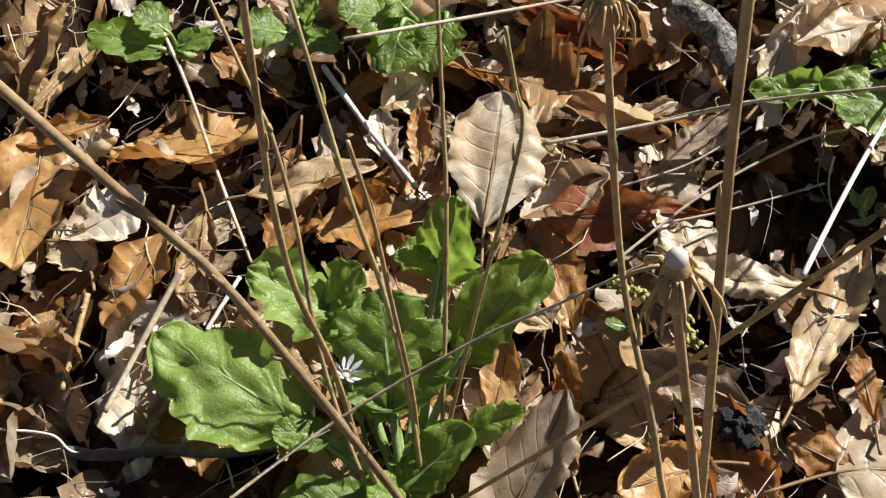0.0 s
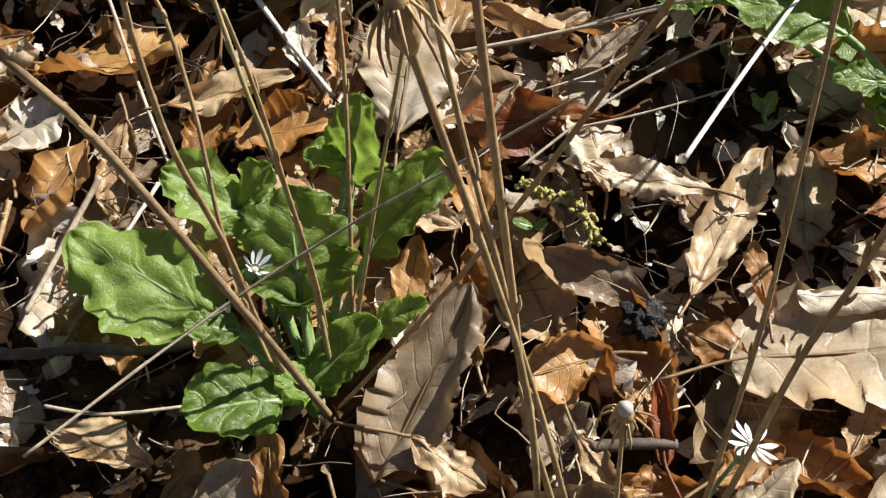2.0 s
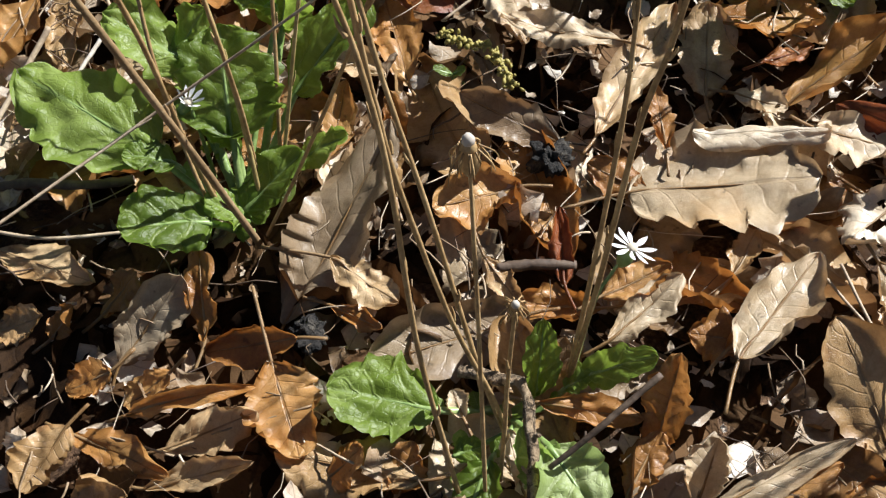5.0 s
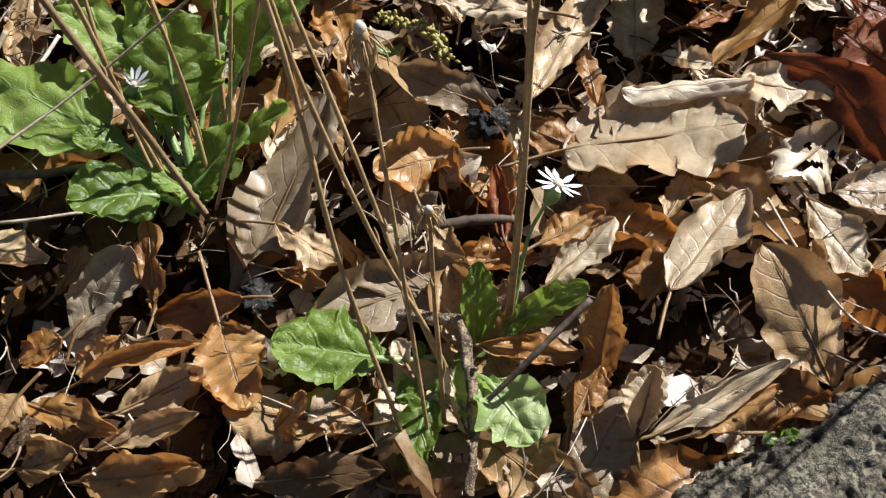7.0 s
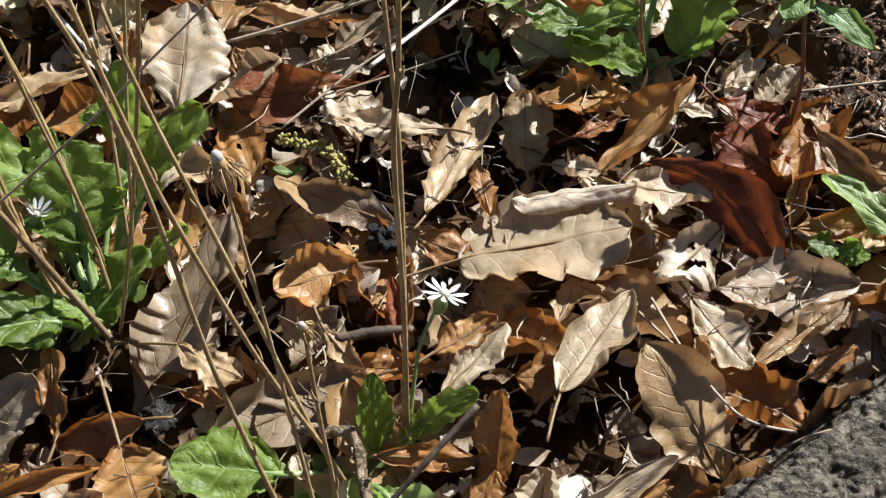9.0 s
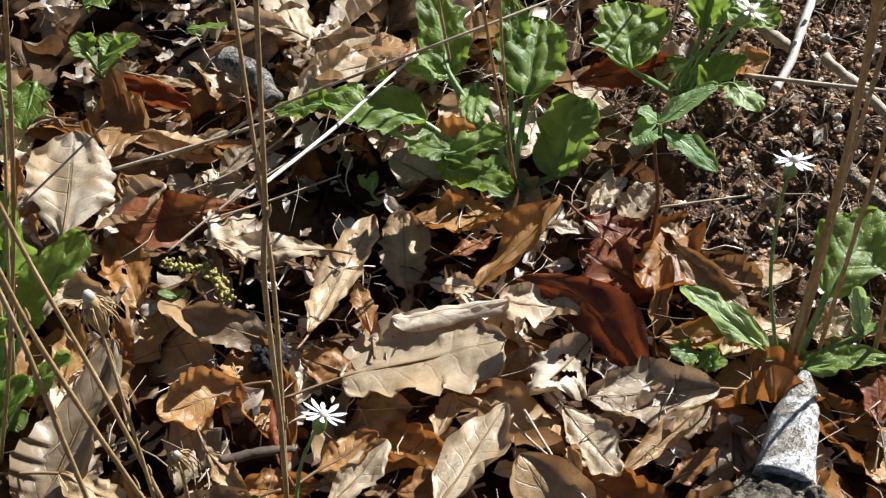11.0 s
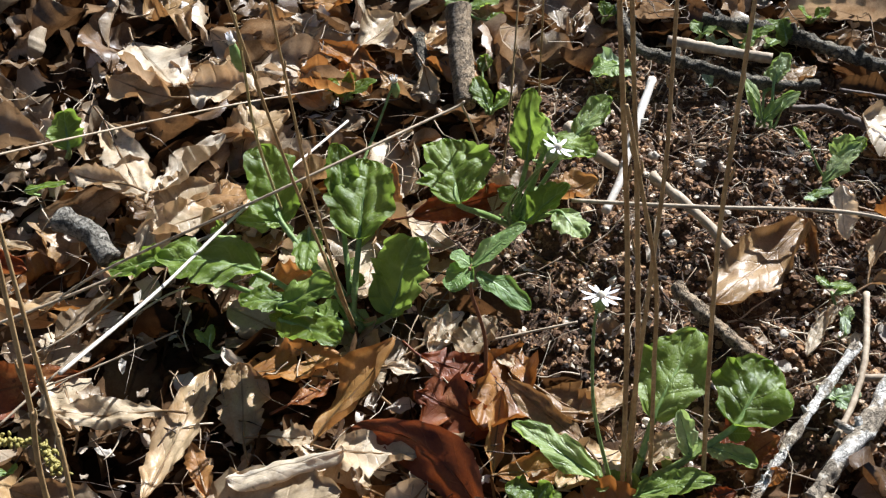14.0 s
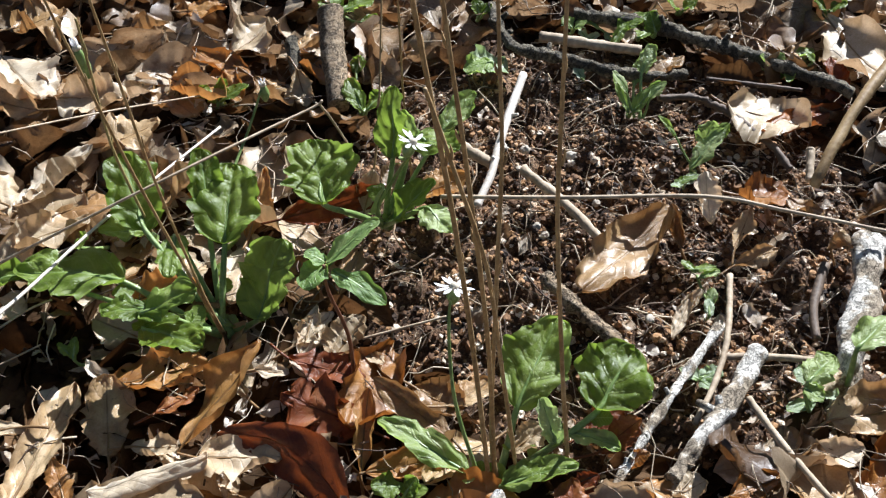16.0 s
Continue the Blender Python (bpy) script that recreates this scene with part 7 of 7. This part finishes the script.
twig([(0.6384, 0.2979, 0.0468), (0.6263, 0.2792, 0.0391)], 0.0029, GREY_TWIG, "broken grey twig stub upright", "twig", seed=358)
twig([(0.5937, 0.2135, 0.0352), (0.5705, 0.1897, 0.0340), (0.5586, 0.1688, 0.0320)], 0.0029, DARK_TWIG, "dark short stick beside the branch", "stick", seed=359)
twig([(0.4397, 0.2611, 0.0395), (0.4509, 0.2208, 0.0369), (0.4646, 0.1867, 0.0320)], 0.0049, ROOT, "ridged brown root crossing the soil", "root", seed=360, rough=0.4, sides=20, steps=20, crust=0.0018, category='root')
twig([(0.4276, 0.4061, 0.0545), (0.4330, 0.3776, 0.0540), (0.4457, 0.3608, 0.0485)], 0.0041, GREY_TWIG, "grey root lying on the soil", "root", seed=361, rough=0.4, category='root')
twig([(0.4626, 0.3501, 0.0465), (0.4748, 0.3119, 0.0441), (0.4834, 0.2779, 0.0390)], 0.0032, GREY_TWIG, "knobbly pale root in the soil", "root", seed=362, rough=0.5, category='root')
twig([(0.3871, 0.5228, 0.0871), (0.3799, 0.4944, 0.0725), (0.3704, 0.4517, 0.0547)], 0.0096, ROOT, "short mossy stump piece standing in the litter", "stump", seed=363, rough=0.16, sides=20, steps=20, crust=0.0007, category='stump')
twig([(0.3558, 0.5208, 0.0729), (0.3512, 0.4850, 0.0577)], 0.0052, BARK, "grey bark piece in the litter", "bark_piece", seed=364, rough=0.5, category='bark')
twig([(0.1047, 0.4000, 0.0680), (0.1196, 0.3876, 0.0649), (0.1300, 0.3676, 0.0571)], 0.0078, PALE_BARK, "pale grey rough-barked branch piece in the litter", "branch", seed=365, rough=0.25, sides=28, steps=24, crust=0.0011, category='branch')
twig([(0.1642, -0.0162, 0.0120), (0.2063, 0.0079, 0.0130), (0.2738, 0.0448, 0.0130), (0.3420, 0.0828, 0.0130)], 0.0314, BARK, "thick grey fissured log beside the litter", "log", seed=366, rough=0.13, sides=150, steps=110, crust=0.0027, category='log')
twig([(0.3606, 0.1333, 0.0440), (0.3558, 0.1242, 0.0380), (0.3478, 0.1114, 0.0340), (0.3337, 0.0873, 0.0300)], 0.0026, BLEACHED, "pale split pointed piece of weathered wood", "wood_piece", seed=367, rough=0.12, sides=14, steps=8, crust=0.0004, category='wood', ends=(0.0015, 0.0075, 0.0112, 0.0135))
twig([(0.0740, 0.0905, 0.0540), (0.0899, 0.0857, 0.0560), (0.0977, 0.0824, 0.0580), (0.1005, 0.0704, 0.0540), (0.1014, 0.0456, 0.0460), (0.0972, 0.0200, 0.0380)], 0.0026, ROOT, "crooked brown twig stub standing in the litter", "twig", seed=368, rough=0.6, knots=3, sides=12, crust=0.0005)
twig([(0.1484, 0.0804, 0.0720), (0.1259, 0.0639, 0.0620), (0.1074, 0.0525, 0.0500)], 0.0013, DARK_TWIG, "thin dark twig pointing up over the green leaves", "twig", seed=369, rough=0.3, knots=1)
twig([(-0.1232, 0.2720, 0.0485), (-0.1380, 0.2426, 0.0398), (-0.1534, 0.2122, 0.0311)], 0.0015, GREY_TWIG, "straight grey-brown twig on the litter", "twig", seed=370)
twig([(-0.0972, 0.2700, 0.0443), (-0.1112, 0.2468, 0.0382)], 0.0011, WHITE_TWIG, "short bleached straw in the litter", "twig", seed=371)
twig([(-0.1453, 0.3990, 0.0639), (-0.1319, 0.3712, 0.0574), (-0.1111, 0.3195, 0.0488), (-0.0944, 0.2802, 0.0392)], 0.0010, GREY_TWIG, "long pale thin twig lying down the litter", "twig", seed=372, rough=0.15)
twig([(-0.1691, 0.1951, 0.0300), (-0.1458, 0.1924, 0.0320), (-0.1222, 0.1948, 0.0310), (-0.0999, 0.1926, 0.0320), (-0.0768, 0.1959, 0.0300)], 0.0026, DARK_TWIG, "dark rotting twig in the shade under the rosette", "twig", seed=373, rough=0.4, sides=10)
twig([(-0.1669, 0.2650, 0.0418), (-0.1696, 0.2444, 0.0380), (-0.1730, 0.2219, 0.0340)], 0.0015, DRY_STEM, "brown bud-tipped twig on leaves", "twig", seed=374, knots=3)
twig([(-0.1976, 0.2048, 0.0324), (-0.1737, 0.2012, 0.0341), (-0.1628, 0.1938, 0.0330), (-0.1487, 0.1952, 0.0320)], 0.0006, WHITE_TWIG, "bleached crooked rootlet on the litter", "twig", seed=375, rough=0.3)
twig([(0.0390, 0.3273, 0.0575), (0.0996, 0.3337, 0.0640), (0.1941, 0.3489, 0.0754)], 0.0010, GREY_TWIG, "thin grey straw spanning the litter", "twig", seed=376, rough=0.1)
twig([(0.0661, 0.2703, 0.0443), (0.1101, 0.3023, 0.0512), (0.1538, 0.3237, 0.0571), (0.1735, 0.3273, 0.0595)], 0.0007, GREY_TWIG, "thin dry straw over the litter", "twig", seed=377, rough=0.1)
twig([(0.0849, 0.2900, 0.0441), (0.1222, 0.2959, 0.0466), (0.1629, 0.3071, 0.0476)], 0.0006, GREY_TWIG, "thin pale straw on dead leaves", "twig", seed=378, rough=0.1)
twig([(0.0735, 0.3079, 0.0497), (0.1041, 0.3169, 0.0525), (0.1327, 0.3321, 0.0579)], 0.0006, GREY_TWIG, "thin pale straw on dead leaves", "twig", seed=379, rough=0.1)
twig([(0.2222, 0.1314, 0.0440), (0.2333, 0.1146, 0.0420), (0.2487, 0.0965, 0.0380)], 0.0007, GREY_TWIG, "thin wiry grey stem in the litter", "twig", seed=380, rough=0.1)
twig([(0.2281, 0.1350, 0.0480), (0.2372, 0.1023, 0.0480), (0.2516, 0.0764, 0.0440), (0.2716, 0.0675, 0.0420)], 0.0007, GREY_TWIG, "thin wiry grey rootlet over leaves", "twig", seed=381, rough=0.1)
twig([(-0.1331, 0.1660, 0.0380), (-0.1067, 0.1618, 0.0380), (-0.0723, 0.1653, 0.0360)], 0.0009, GREY_TWIG, "thin grey straw in shade", "twig", seed=382, rough=0.1)
twig([(0.0896, 0.1448, 0.0320), (0.1065, 0.1457, 0.0330), (0.1233, 0.1452, 0.0320)], 0.0027, DARK_TWIG, "dark grey stick under the leaves", "stick", seed=383, rough=0.3)

# ---- crumbs, lumps, catkin ----
lump(0.1149, 0.1997, 0.0320, 0.0077, BLACK_CRUST, "black crumbly lump among the dead leaves", "black_lump", 384, detail=22, jag=0.9)
lump(0.0095, 0.1165, 0.0320, 0.0062, BLACK_CRUST, "black crumbly lump in shade", "black_lump", 385, detail=20, jag=0.9)
lump(0.3432, 0.4160, 0.0514, 0.0059, PEBBLE, "pale pebble on the soil", "pebble", 386)
lump(0.4729, 0.3700, 0.0453, 0.0033, PEBBLE, "pale pebble lying on the soil", "pebble", 387)
lump(0.4981, 0.3548, 0.0439, 0.0033, PEBBLE, "pale pebble lying on the soil", "pebble", 388)
lump(0.4528, 0.3040, 0.0394, 0.0024, PEBBLE, "pale pebble lying on the soil", "pebble", 389)
lump(0.4946, 0.3091, 0.0398, 0.0024, PEBBLE, "pale pebble lying on the soil", "pebble", 390)
lump(0.4833, 0.2157, 0.0314, 0.0025, PEBBLE, "pale pebble lying on the soil", "pebble", 391)
lump(0.4602, 0.3777, 0.0460, 0.0033, PEBBLE, "pale pebble lying on the soil", "pebble", 392)
lump(0.4385, 0.2011, 0.0301, 0.0024, PEBBLE, "pale pebble lying on the soil", "pebble", 393)
lump(0.6058, 0.2731, 0.0366, 0.0028, PEBBLE, "pale pebble lying on the soil", "pebble", 394)
catkin([(0.0653, 0.2596, 0.0474), (0.0763, 0.2551, 0.0470), (0.0889, 0.2515, 0.0466), (0.0951, 0.2392, 0.0475), (0.0980, 0.2306, 0.0428)])
